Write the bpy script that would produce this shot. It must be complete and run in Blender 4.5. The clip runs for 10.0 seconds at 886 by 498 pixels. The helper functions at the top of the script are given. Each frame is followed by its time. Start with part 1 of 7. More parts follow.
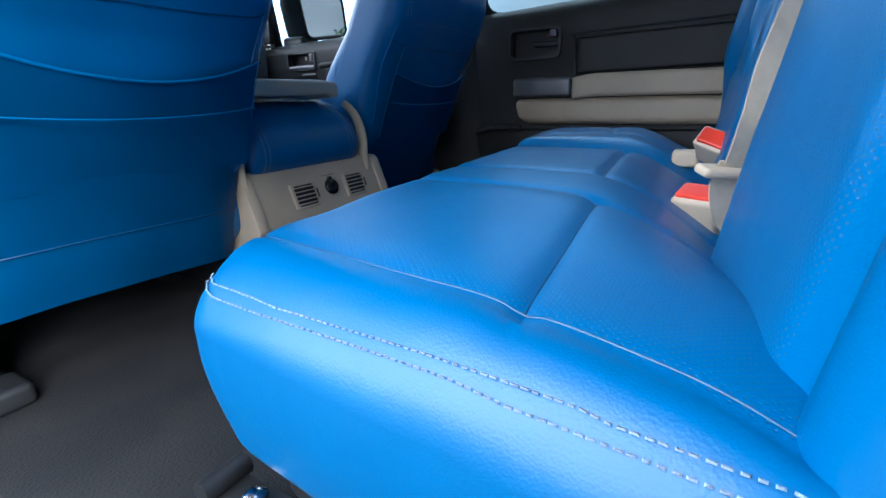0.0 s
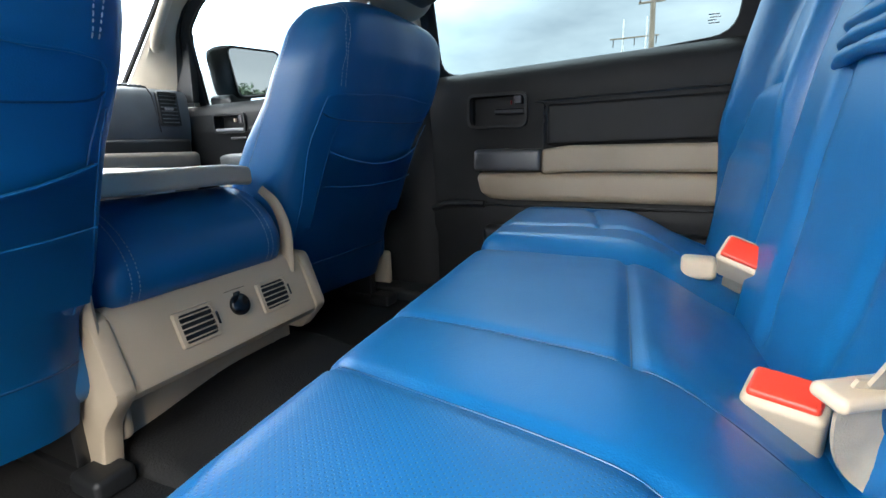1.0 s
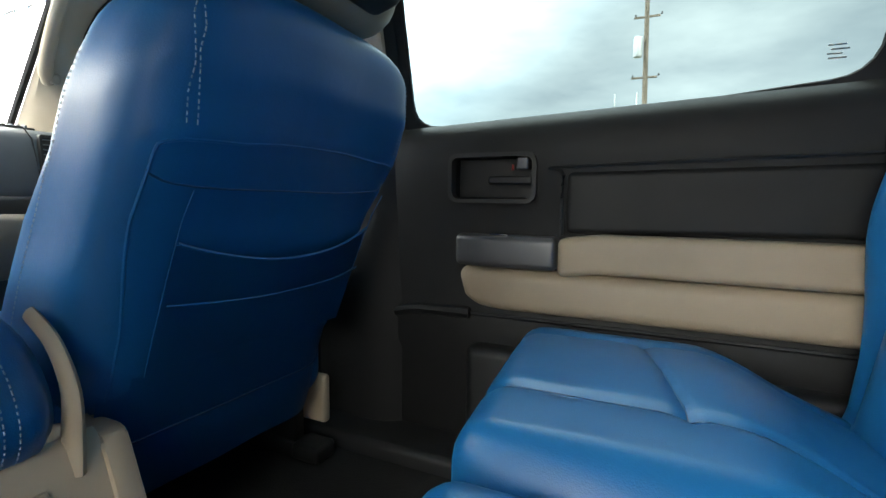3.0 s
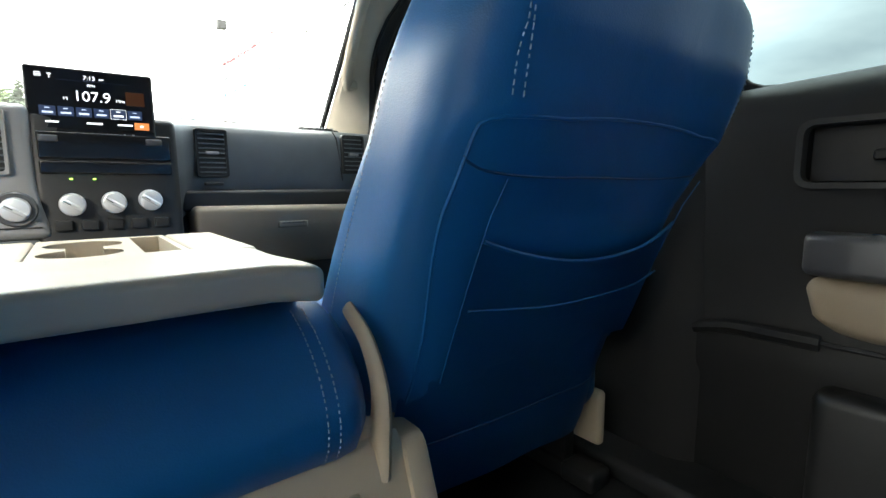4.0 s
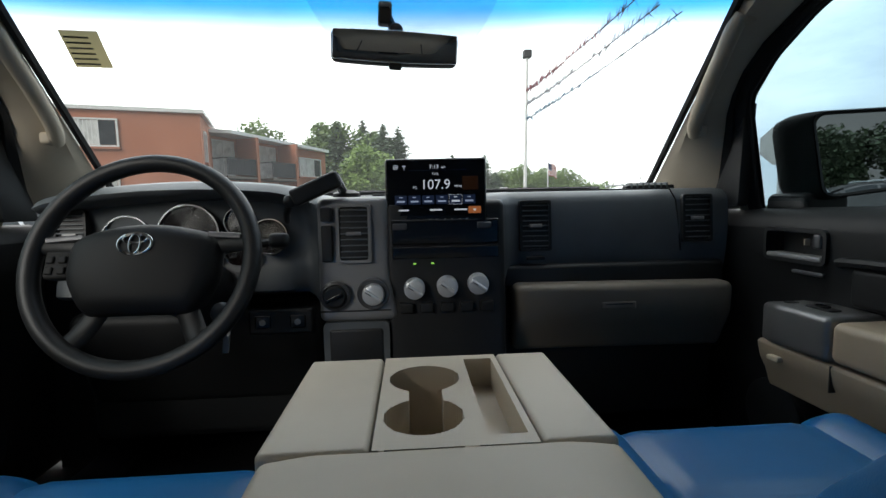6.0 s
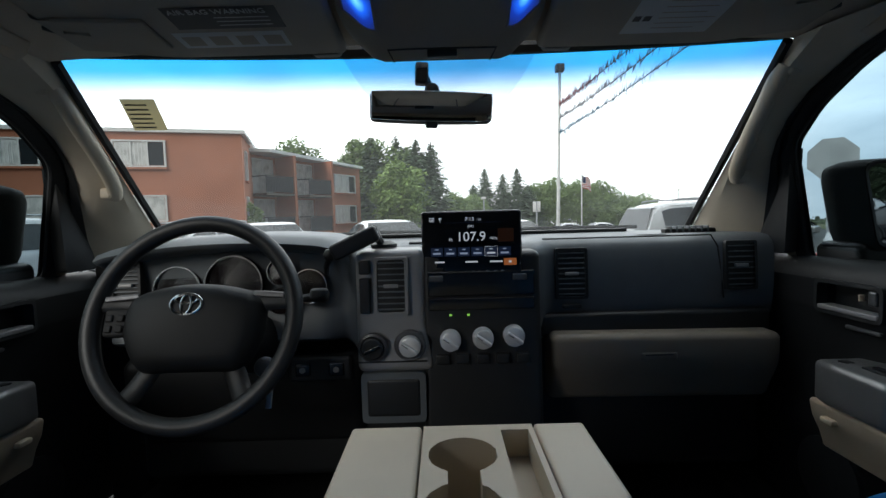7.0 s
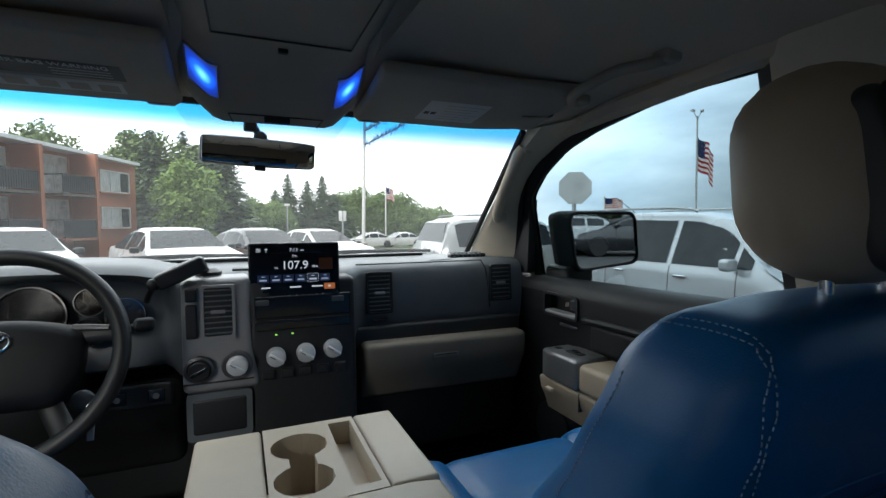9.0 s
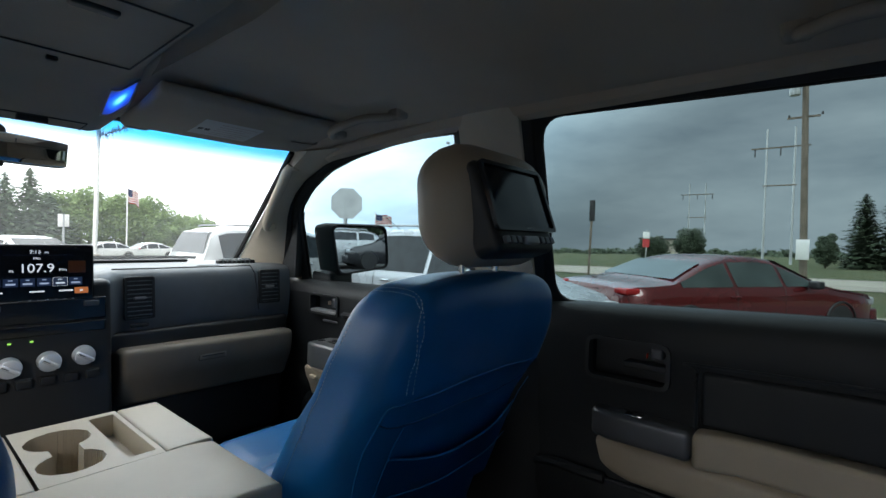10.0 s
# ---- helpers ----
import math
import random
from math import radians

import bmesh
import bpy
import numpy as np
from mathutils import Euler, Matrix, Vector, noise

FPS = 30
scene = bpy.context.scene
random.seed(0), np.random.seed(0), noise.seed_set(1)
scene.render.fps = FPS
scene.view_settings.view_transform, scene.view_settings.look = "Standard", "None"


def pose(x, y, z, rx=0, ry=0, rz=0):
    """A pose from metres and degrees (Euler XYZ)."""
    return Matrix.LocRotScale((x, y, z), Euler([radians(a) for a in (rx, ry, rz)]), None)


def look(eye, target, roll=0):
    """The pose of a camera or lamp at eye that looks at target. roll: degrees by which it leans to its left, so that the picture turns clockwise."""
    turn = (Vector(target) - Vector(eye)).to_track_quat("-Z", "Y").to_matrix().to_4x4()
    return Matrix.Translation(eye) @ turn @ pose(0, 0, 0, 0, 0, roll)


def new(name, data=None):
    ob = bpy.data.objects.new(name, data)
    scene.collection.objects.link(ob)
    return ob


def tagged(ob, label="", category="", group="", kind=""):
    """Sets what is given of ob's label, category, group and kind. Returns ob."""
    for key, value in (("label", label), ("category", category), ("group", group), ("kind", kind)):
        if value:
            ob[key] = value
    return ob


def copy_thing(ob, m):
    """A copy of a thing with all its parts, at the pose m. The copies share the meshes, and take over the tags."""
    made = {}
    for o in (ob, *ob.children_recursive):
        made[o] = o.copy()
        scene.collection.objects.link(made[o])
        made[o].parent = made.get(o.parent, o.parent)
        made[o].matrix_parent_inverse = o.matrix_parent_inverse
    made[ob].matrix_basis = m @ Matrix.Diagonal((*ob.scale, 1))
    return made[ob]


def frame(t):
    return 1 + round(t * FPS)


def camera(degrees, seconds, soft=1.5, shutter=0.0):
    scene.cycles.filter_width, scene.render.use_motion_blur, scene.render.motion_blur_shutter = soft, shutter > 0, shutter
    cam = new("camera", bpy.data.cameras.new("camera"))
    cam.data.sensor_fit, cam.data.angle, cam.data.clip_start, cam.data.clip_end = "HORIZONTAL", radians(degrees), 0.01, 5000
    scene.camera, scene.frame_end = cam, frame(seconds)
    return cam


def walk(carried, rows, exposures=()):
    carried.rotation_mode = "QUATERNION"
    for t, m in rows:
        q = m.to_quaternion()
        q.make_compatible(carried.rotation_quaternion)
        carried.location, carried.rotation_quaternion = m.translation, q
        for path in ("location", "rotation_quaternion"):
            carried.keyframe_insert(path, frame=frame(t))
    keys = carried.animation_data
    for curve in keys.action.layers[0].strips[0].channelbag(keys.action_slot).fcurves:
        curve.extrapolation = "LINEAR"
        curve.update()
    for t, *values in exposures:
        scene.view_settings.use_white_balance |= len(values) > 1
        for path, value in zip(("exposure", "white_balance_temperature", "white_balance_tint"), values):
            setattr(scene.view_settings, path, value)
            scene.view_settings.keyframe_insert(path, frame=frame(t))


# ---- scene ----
cam = camera(86.6, 10.0)
EXPOSURES = [(0.0, 2.3, 5450, 10), (1.0, 2.95, 6400, 10), (2.0, 2.6, 7000, 10), (3.5, 3.0, 7000, 5), (4.5, 2.6, 7000, 6), (5.5, 1.25, 6800, 10), (6.0, 0.57, 6500, 8), (7.5, 0.35, 6350, 8), (8.5, 0.55, 6350, 8), (10.0, 1.3, 6350, 8)]
PATH = [
    (0, (-0.758, 0.164, 0.41), (0.878, 1.138, -0.201), -1.5),
    (0.5, (-0.602, 0.231, 0.447), (1.048, 1.232, -0.08), -1.6),
    (1, (-0.488, 0.289, 0.493), (1.269, 1.133, 0.043), -1.5),
    (1.5, (-0.402, 0.308, 0.514), (1.467, 0.915, 0.14), -1.1),
    (2, (-0.288, 0.309, 0.53), (1.644, 0.721, 0.218), -0.5),
    (2.2, (-0.22, 0.317, 0.533), (1.721, 0.713, 0.255), -0.1),
    (3.5, (0.003, 0.538, 0.526), (1.56, 1.775, 0.313), 0.8),
    (4, (0.007, 0.6, 0.529), (1.225, 2.164, 0.267), -0.3),
    (4.5, (0.026, 0.656, 0.556), (0.858, 2.453, 0.272), -1.3),
    (5, (0.022, 0.759, 0.592), (0.554, 2.668, 0.32), -1.0),
    (5.5, (0.009, 0.808, 0.648), (0.307, 2.77, 0.402), -0.7),
    (6, (0.0, 0.838, 0.684), (0.131, 2.824, 0.488), -1.2),
    (7.5, (-0.015, 0.829, 0.791), (-0.028, 2.825, 0.659), -1.6),
    (8, (-0.037, 0.784, 0.786), (0.127, 2.773, 0.654), -1.5),
    (8.5, (-0.059, 0.706, 0.794), (0.415, 2.646, 0.674), -1.1),
    (9, (-0.072, 0.626, 0.835), (0.718, 2.46, 0.72), -0.2),
    (9.5, (-0.125, 0.547, 0.835), (0.98, 2.212, 0.746), 0.6),
    (10, (-0.194, 0.411, 0.823), (1.347, 1.686, 0.778), 1.5),
]
walk(cam, [(t, look(eye, target, roll)) for t, eye, target, roll in PATH], exposures=EXPOSURES)

# ---- world, sun and exposure ----
world = bpy.data.worlds.new("overcast_sky")
scene.world = world
world.use_nodes = True
wn, wl = world.node_tree.nodes, world.node_tree.links
bg = wn["Background"]
sky = wn.new("ShaderNodeTexSky")
sky.sky_type = 'NISHITA'
sky.sun_disc = False
sky.sun_elevation, sky.sun_rotation = radians(25), radians(-149)
sky.air_density, sky.dust_density = 1.0, 3.0
wco = wn.new("ShaderNodeTexCoord")
wmap = wn.new("ShaderNodeMapping")
wmap.inputs["Scale"].default_value = (1.0, 1.0, 3.2)
wl.new(wco.outputs["Generated"], wmap.inputs["Vector"])
cloud = wn.new("ShaderNodeTexNoise")
cloud.inputs["Scale"].default_value = 2.8
cloud.inputs["Detail"].default_value = 7
cloud.inputs["Roughness"].default_value = 0.55
wl.new(wmap.outputs["Vector"], cloud.inputs["Vector"])
ramp = wn.new("ShaderNodeValToRGB")
ramp.color_ramp.elements[0].position, ramp.color_ramp.elements[1].position = 0.22, 0.85
ramp.color_ramp.elements[0].color = (6.4, 6.9, 7.4, 1)
ramp.color_ramp.elements[1].color = (17.5, 17.0, 16.2, 1)
wl.new(cloud.outputs["Fac"], ramp.inputs["Fac"])
wmix = wn.new("ShaderNodeMix")
wmix.data_type = 'RGBA'
wmix.inputs["Factor"].default_value = 0.9
wl.new(sky.outputs["Color"], wmix.inputs[6])
wl.new(ramp.outputs["Color"], wmix.inputs[7])
# rain cloud stands on the passenger's side
side = wn.new("ShaderNodeVectorMath")
side.operation = 'DOT_PRODUCT'
side.inputs[1].default_value = (0.97, -0.05, 0.0)
wl.new(wco.outputs["Generated"], side.inputs[0])
gloom = wn.new("ShaderNodeValToRGB")
gloom.color_ramp.elements[0].position, gloom.color_ramp.elements[1].position = 0.40, 1.0
gloom.color_ramp.elements[0].color = (1, 1, 1, 1)
gloom.color_ramp.elements[1].color = (2.1, 2.3, 2.45, 1)
for at, shade in ((0.62, (1.0, 1.20, 1.38)), (0.84, (1.02, 1.18, 1.30)), (0.94, (1.75, 1.92, 2.06))):
    stop = gloom.color_ramp.elements.new(at)
    stop.color = (*shade, 1)
wl.new(side.outputs["Value"], gloom.inputs["Fac"])
wmul = wn.new("ShaderNodeMix")
wmul.data_type, wmul.blend_type = 'RGBA', 'MULTIPLY'
wmul.inputs["Factor"].default_value = 1.0
wl.new(wmix.outputs[2], wmul.inputs[6])
wl.new(gloom.outputs["Color"], wmul.inputs[7])
# the cloud is thin and bright ahead, thick behind
ahead = wn.new("ShaderNodeVectorMath")
ahead.operation = 'DOT_PRODUCT'
ahead.inputs[1].default_value = (-0.25, 0.62, 0.74)
wl.new(wco.outputs["Generated"], ahead.inputs[0])
bright = wn.new("ShaderNodeMapRange")
bright.interpolation_type = 'SMOOTHSTEP'
bright.inputs["From Min"].default_value, bright.inputs["From Max"].default_value = 0.02, 0.80
bright.inputs["To Min"].default_value, bright.inputs["To Max"].default_value = 0.125, 1.55
wl.new(ahead.outputs["Value"], bright.inputs["Value"])
wsc = wn.new("ShaderNodeVectorMath")
wsc.operation = 'SCALE'
wl.new(wmul.outputs[2], wsc.inputs[0])
wl.new(bright.outputs["Result"], wsc.inputs["Scale"])
wl.new(wsc.outputs["Vector"], bg.inputs["Color"])
bg.inputs["Strength"].default_value = 0.12

sun_data = bpy.data.lights.new("sun", 'SUN')
sun_data.energy, sun_data.angle, sun_data.color = 1.35, radians(25), (1.0, 0.97, 0.92)
sun = new("sun", sun_data)
sun.matrix_basis = look((-5.4, -8.8, 4.8), (0, 0, 0))


# ---- materials ----
def material(name, color, rough=0.5, metal=0.0, vary=0.12, scale=6.0, grain=900.0, bump=0.08, dist=0.0004, spec=0.5, coat=0.0, stain=None):
    """A surface with large soft variation, fine grain relief and, where given, a stain colour."""
    m = bpy.data.materials.new(name)
    m.use_nodes = True
    n, l = m.node_tree.nodes, m.node_tree.links
    p = n["Principled BSDF"]
    co = n.new("ShaderNodeTexCoord")
    big = n.new("ShaderNodeTexNoise")
    big.inputs["Scale"].default_value, big.inputs["Detail"].default_value = scale, 6
    l.new(co.outputs["Object"], big.inputs["Vector"])
    mix = n.new("ShaderNodeMix")
    mix.data_type = 'RGBA'
    other = stain or tuple(max(0.0, c * (1 - 2.2 * vary)) for c in color)
    mix.inputs[6].default_value = (*color, 1)
    mix.inputs[7].default_value = (*other, 1)
    fr = n.new("ShaderNodeMapRange")
    fr.inputs["From Min"].default_value, fr.inputs["From Max"].default_value = 0.42, 0.75
    l.new(big.outputs["Fac"], fr.inputs["Value"])
    l.new(fr.outputs["Result"], mix.inputs["Factor"])
    l.new(mix.outputs[2], p.inputs["Base Color"])
    fine = n.new("ShaderNodeTexNoise")
    fine.inputs["Scale"].default_value, fine.inputs["Detail"].default_value = grain, 3
    l.new(co.outputs["Object"], fine.inputs["Vector"])
    bp = n.new("ShaderNodeBump")
    bp.inputs["Strength"].default_value, bp.inputs["Distance"].default_value = bump * 5, dist
    l.new(fine.outputs["Fac"], bp.inputs["Height"])
    l.new(bp.outputs["Normal"], p.inputs["Normal"])
    rr = n.new("ShaderNodeMapRange")
    rr.inputs["To Min"].default_value, rr.inputs["To Max"].default_value = max(0.02, rough - 0.06), min(1, rough + 0.10)
    l.new(big.outputs["Fac"], rr.inputs["Value"])
    l.new(rr.outputs["Result"], p.inputs["Roughness"])
    p.inputs["Metallic"].default_value = metal
    p.inputs["Specular IOR Level"].default_value = spec
    p.inputs["Coat Weight"].default_value = coat
    return m


def leather(name, color, rough=0.37, holes=False, turn=0):
    """Grained vinyl leather, with rows of small punched holes where asked."""
    m = material(name, color, rough, vary=0.06, scale=5, grain=700, bump=0.05, dist=0.0003, spec=0.6)
    n, l = m.node_tree.nodes, m.node_tree.links
    p = n["Principled BSDF"]
    co = [x for x in n if x.type == 'TEX_COORD'][0]
    old = [x for x in n if x.type == 'BUMP'][0]
    vor = n.new("ShaderNodeTexVoronoi")
    vor.inputs["Scale"].default_value = 560
    l.new(co.outputs["Object"], vor.inputs["Vector"])
    b2 = n.new("ShaderNodeBump")
    b2.inputs["Strength"].default_value, b2.inputs["Distance"].default_value = 0.24, 0.0005
    l.new(vor.outputs["Distance"], b2.inputs["Height"])
    l.new(old.outputs["Normal"], b2.inputs["Normal"])
    crease = n.new("ShaderNodeTexNoise")
    crease.inputs["Scale"].default_value, crease.inputs["Detail"].default_value, crease.inputs["Distortion"].default_value = 14, 4, 1.2
    l.new(co.outputs["Object"], crease.inputs["Vector"])
    b3 = n.new("ShaderNodeBump")
    b3.inputs["Strength"].default_value, b3.inputs["Distance"].default_value = 0.16, 0.004
    l.new(crease.outputs["Fac"], b3.inputs["Height"])
    l.new(b2.outputs["Normal"], b3.inputs["Normal"])
    last = b3
    if holes:
        sc = n.new("ShaderNodeMapping")
        sc.inputs["Scale"].default_value = (250, 250, 250)
        sc.inputs["Rotation"].default_value = (radians(turn), 0, radians(45))
        l.new(co.outputs["Object"], sc.inputs["Vector"])
        fr = n.new("ShaderNodeVectorMath")
        fr.operation = 'FRACTION'
        l.new(sc.outputs["Vector"], fr.inputs[0])
        sub = n.new("ShaderNodeVectorMath")
        sub.operation = 'SUBTRACT'
        sub.inputs[1].default_value = (0.5, 0.5, 0.5)
        l.new(fr.outputs["Vector"], sub.inputs[0])
        mul = n.new("ShaderNodeVectorMath")
        mul.operation = 'MULTIPLY'
        mul.inputs[1].default_value = (1, 1, 0)
        l.new(sub.outputs["Vector"], mul.inputs[0])
        ln = n.new("ShaderNodeVectorMath")
        ln.operation = 'LENGTH'
        l.new(mul.outputs["Vector"], ln.inputs[0])
        st = n.new("ShaderNodeMapRange")
        st.inputs["From Min"].default_value, st.inputs["From Max"].default_value = 0.14, 0.24
        l.new(ln.outputs["Value"], st.inputs["Value"])
        b4 = n.new("ShaderNodeBump")
        b4.inputs["Strength"].default_value, b4.inputs["Distance"].default_value = 0.4, 0.0006
        l.new(st.outputs["Result"], b4.inputs["Height"])
        l.new(b3.outputs["Normal"], b4.inputs["Normal"])
        last = b4
        src = p.inputs["Base Color"].links[0].from_socket
        mx = n.new("ShaderNodeMix")
        mx.data_type = 'RGBA'
        mx.inputs[6].default_value = tuple(min(1, c * 0.6 + 0.03) for c in color) + (1,)
        l.new(src, mx.inputs[7])
        l.new(st.outputs["Result"], mx.inputs["Factor"])
        l.new(mx.outputs[2], p.inputs["Base Color"])
    l.new(last.outputs["Normal"], p.inputs["Normal"])
    return m


def glass(name, tint=(1, 1, 1), gloss=0.06):
    """A clear pane: light passes straight through, with a faint reflection that grows at a slant."""
    m = bpy.data.materials.new(name)
    m.use_nodes = True
    n, l = m.node_tree.nodes, m.node_tree.links
    n.remove(n["Principled BSDF"])
    out = n["Material Output"]
    tr = n.new("ShaderNodeBsdfTransparent")
    tr.inputs["Color"].default_value = (*tint, 1)
    gl = n.new("ShaderNodeBsdfGlossy")
    gl.inputs["Roughness"].default_value = 0.02
    fres = n.new("ShaderNodeFresnel")
    fres.inputs["IOR"].default_value = 1.25
    mul = n.new("ShaderNodeMath")
    mul.operation = 'MULTIPLY'
    mul.inputs[1].default_value = gloss * 8
    l.new(fres.outputs["Fac"], mul.inputs[0])
    mx = n.new("ShaderNodeMixShader")
    l.new(mul.outputs["Value"], mx.inputs["Fac"])
    l.new(tr.outputs["BSDF"], mx.inputs[1])
    l.new(gl.outputs["BSDF"], mx.inputs[2])
    l.new(mx.outputs["Shader"], out.inputs["Surface"])
    return m


def glow(name, color, strength):
    m = bpy.data.materials.new(name)
    m.use_nodes = True
    p = m.node_tree.nodes["Principled BSDF"]
    p.inputs["Base Color"].default_value = (*[c * 0.06 for c in color], 1)
    p.inputs["Emission Color"].default_value = (*color, 1)
    p.inputs["Emission Strength"].default_value = strength
    p.inputs["Roughness"].default_value = 0.3
    return m


def lamp_lens(name, stops):
    """A lit lens, brightest round its bulb: stops of (distance, colour)."""
    m = glow(name, stops[-1][1], 0.7)
    n, l = m.node_tree.nodes, m.node_tree.links
    co = n.new("ShaderNodeTexCoord")
    flat = n.new("ShaderNodeVectorMath")
    flat.operation = 'MULTIPLY'
    flat.inputs[1].default_value = (0.75, 1.0, 0.0)
    l.new(co.outputs["Generated"], flat.inputs[0])
    dist = n.new("ShaderNodeVectorMath")
    dist.operation = 'DISTANCE'
    dist.inputs[1].default_value = (0.38, 0.52, 0.0)
    l.new(flat.outputs["Vector"], dist.inputs[0])
    ramp = n.new("ShaderNodeValToRGB")
    while len(ramp.color_ramp.elements) < len(stops):
        ramp.color_ramp.elements.new(0.5)
    for e, (d, c) in zip(ramp.color_ramp.elements, stops):
        e.position, e.color = d, (*c, 1)
    l.new(dist.outputs["Value"], ramp.inputs["Fac"])
    l.new(ramp.outputs["Color"], n["Principled BSDF"].inputs["Emission Color"])
    return m


BLUE = leather("blue_leather", (0.003, 0.120, 0.318))
BLUE_HOLES = leather("blue_punched_leather", (0.003, 0.123, 0.325), holes=True)
BLUE_BACK = leather("blue_punched_back", (0.003, 0.123, 0.325), holes=True, turn=90)
BLUE_DARK = leather("dark_blue_leather", (0.004, 0.05, 0.14))
THREAD = material("pale_thread", (0.25, 0.34, 0.45), 0.7, vary=0.1)
BEIGE = material("beige_plastic", (0.56, 0.455, 0.325), 0.5, vary=0.07, scale=4, grain=1200, bump=0.06)
BEIGE_VINYL = material("beige_vinyl", (0.36, 0.285, 0.20), 0.48, vary=0.08, scale=5, grain=800, bump=0.08)
# darker copy of BEIGE for the glovebox: shade put into the colour
BEIGE_IN_SHADE = material("shaded_beige_plastic", (0.205, 0.175, 0.138), 0.5, vary=0.08, scale=4, grain=1200, bump=0.08)
LID = material("pale_beige_lid", (0.56, 0.48, 0.37), 0.42, vary=0.06, scale=5, grain=1300, bump=0.05)
BLACK = material("black_plastic", (0.016, 0.017, 0.018), 0.45, vary=0.15, grain=1000)
DASH = material("slate_dash_plastic", (0.115, 0.128, 0.137), 0.42, vary=0.12, grain=1100, bump=0.1)
DOORBLACK = material("charcoal_door_plastic", (0.0149, 0.0155, 0.0161), 0.5, vary=0.12, grain=900, bump=0.1, spec=0.27)
GLOSS_BLACK = material("gloss_black", (0.010, 0.011, 0.013), 0.16, vary=0.1, bump=0.01)
RUBBER = material("black_rubber", (0.014, 0.014, 0.014), 0.75, vary=0.25, scale=9, grain=300, bump=0.15)
CARPET = material("black_vinyl_floor", (0.018, 0.018, 0.019), 0.62, vary=0.3, scale=7, grain=260, bump=0.3, dist=0.001, stain=(0.030, 0.029, 0.027), spec=0.2)
SILVER = material("silver_paint", (0.29, 0.287, 0.285), 0.40, metal=0.3, vary=0.06)
GUNMETAL = material("gunmetal_trim", (0.11, 0.11, 0.115), 0.36, metal=0.5, vary=0.06)
SATIN = material("satin_grey_metal_paint", (0.24, 0.24, 0.24), 0.33, metal=0.65, vary=0.06, grain=1800, bump=0.12)
CHROME = material("chrome", (0.75, 0.76, 0.78), 0.12, metal=1.0, vary=0.04, bump=0.01)
STEEL = material("dark_steel", (0.10, 0.10, 0.10), 0.4, metal=0.9, vary=0.2)
HEADLINER = material("grey_beige_headliner", (0.45, 0.37, 0.28), 0.9, vary=0.06, scale=3, grain=1600, bump=0.25, dist=0.0006)
VISOR = material("grey_visor_fabric", (0.31, 0.268, 0.215), 0.85, vary=0.06, grain=1500, bump=0.2)
PILLAR = material("beige_pillar_trim", (0.50, 0.43, 0.33), 0.6, vary=0.07, grain=1000)
BELT = material("beige_belt_webbing", (0.45, 0.385, 0.29), 0.7, vary=0.1, scale=30, grain=500, bump=0.3)
RED = material("red_button", (0.75, 0.05, 0.025), 0.35, vary=0.05)
PAPER = material("pale_label", (0.45, 0.45, 0.44), 0.6, vary=0.06)
INK = material("dark_print", (0.03, 0.03, 0.03), 0.6)
MIRROR = material("mirror_glass", (0.82, 0.84, 0.86), 0.02, metal=1.0, vary=0.0, bump=0.0)
for link in list(MIRROR.node_tree.links):
    if link.to_socket.name in ("Roughness", "Normal"):
        MIRROR.node_tree.links.remove(link)
MIRROR.node_tree.nodes["Principled BSDF"].inputs["Roughness"].default_value = 0.012
SIDE_GLASS = glass("side_glass", (0.63, 0.69, 0.71), 0.003)
PRIVACY = glass("dark_tinted_glass", (0.55, 0.61, 0.62), 0.002)
REAR_TINT = glass("rear_tinted_glass", (0.13, 0.14, 0.14), 0.03)
TINT = glass("blue_tint_band", (0.03, 0.28, 0.72), 0.012)
FRIT = glass("dotted_band", (0.80, 0.81, 0.82), 0.04)
DIAL = material("dark_dial_face", (0.009, 0.005, 0.005), 0.7, vary=0.2, scale=20, spec=0.0)
SCREEN = material("dark_screen", (0.006, 0.008, 0.012), 0.10, vary=0.1, bump=0.0)
UI_WHITE = glow("screen_white", (0.85, 0.9, 1.0), 0.32)
UI_BLUE = glow("screen_blue", (0.012, 0.022, 0.055), 0.3)
UI_ORANGE = glow("screen_orange", (0.50, 0.16, 0.05), 0.3)
LAMP_BLUE = lamp_lens("blue_lamp_glow", [(0.0, (0.30, 0.95, 1.6)), (0.10, (0.12, 0.60, 1.6)), (0.20, (0.02, 0.16, 1.1)), (0.34, (0.010, 0.045, 0.45)), (0.56, (0.012, 0.022, 0.10))])
LED_GREEN = glow("green_light", (0.3, 0.7, 0.1), 0.6)


# ---- builders ----
INV = {}


def thing(name, label, category, base=(0, 0, 0), group="", kind="", at=None):
    """An Empty at a thing's base. With at, its parts are given in its own axes; otherwise in the world's."""
    e = new(name)
    e.empty_display_size = 0.05
    e.matrix_basis = at if at is not None else Matrix.Translation(base)
    INV[e.name] = Matrix() if at is not None else Matrix.Translation(base).inverted()
    return tagged(e, label, category, group, kind)


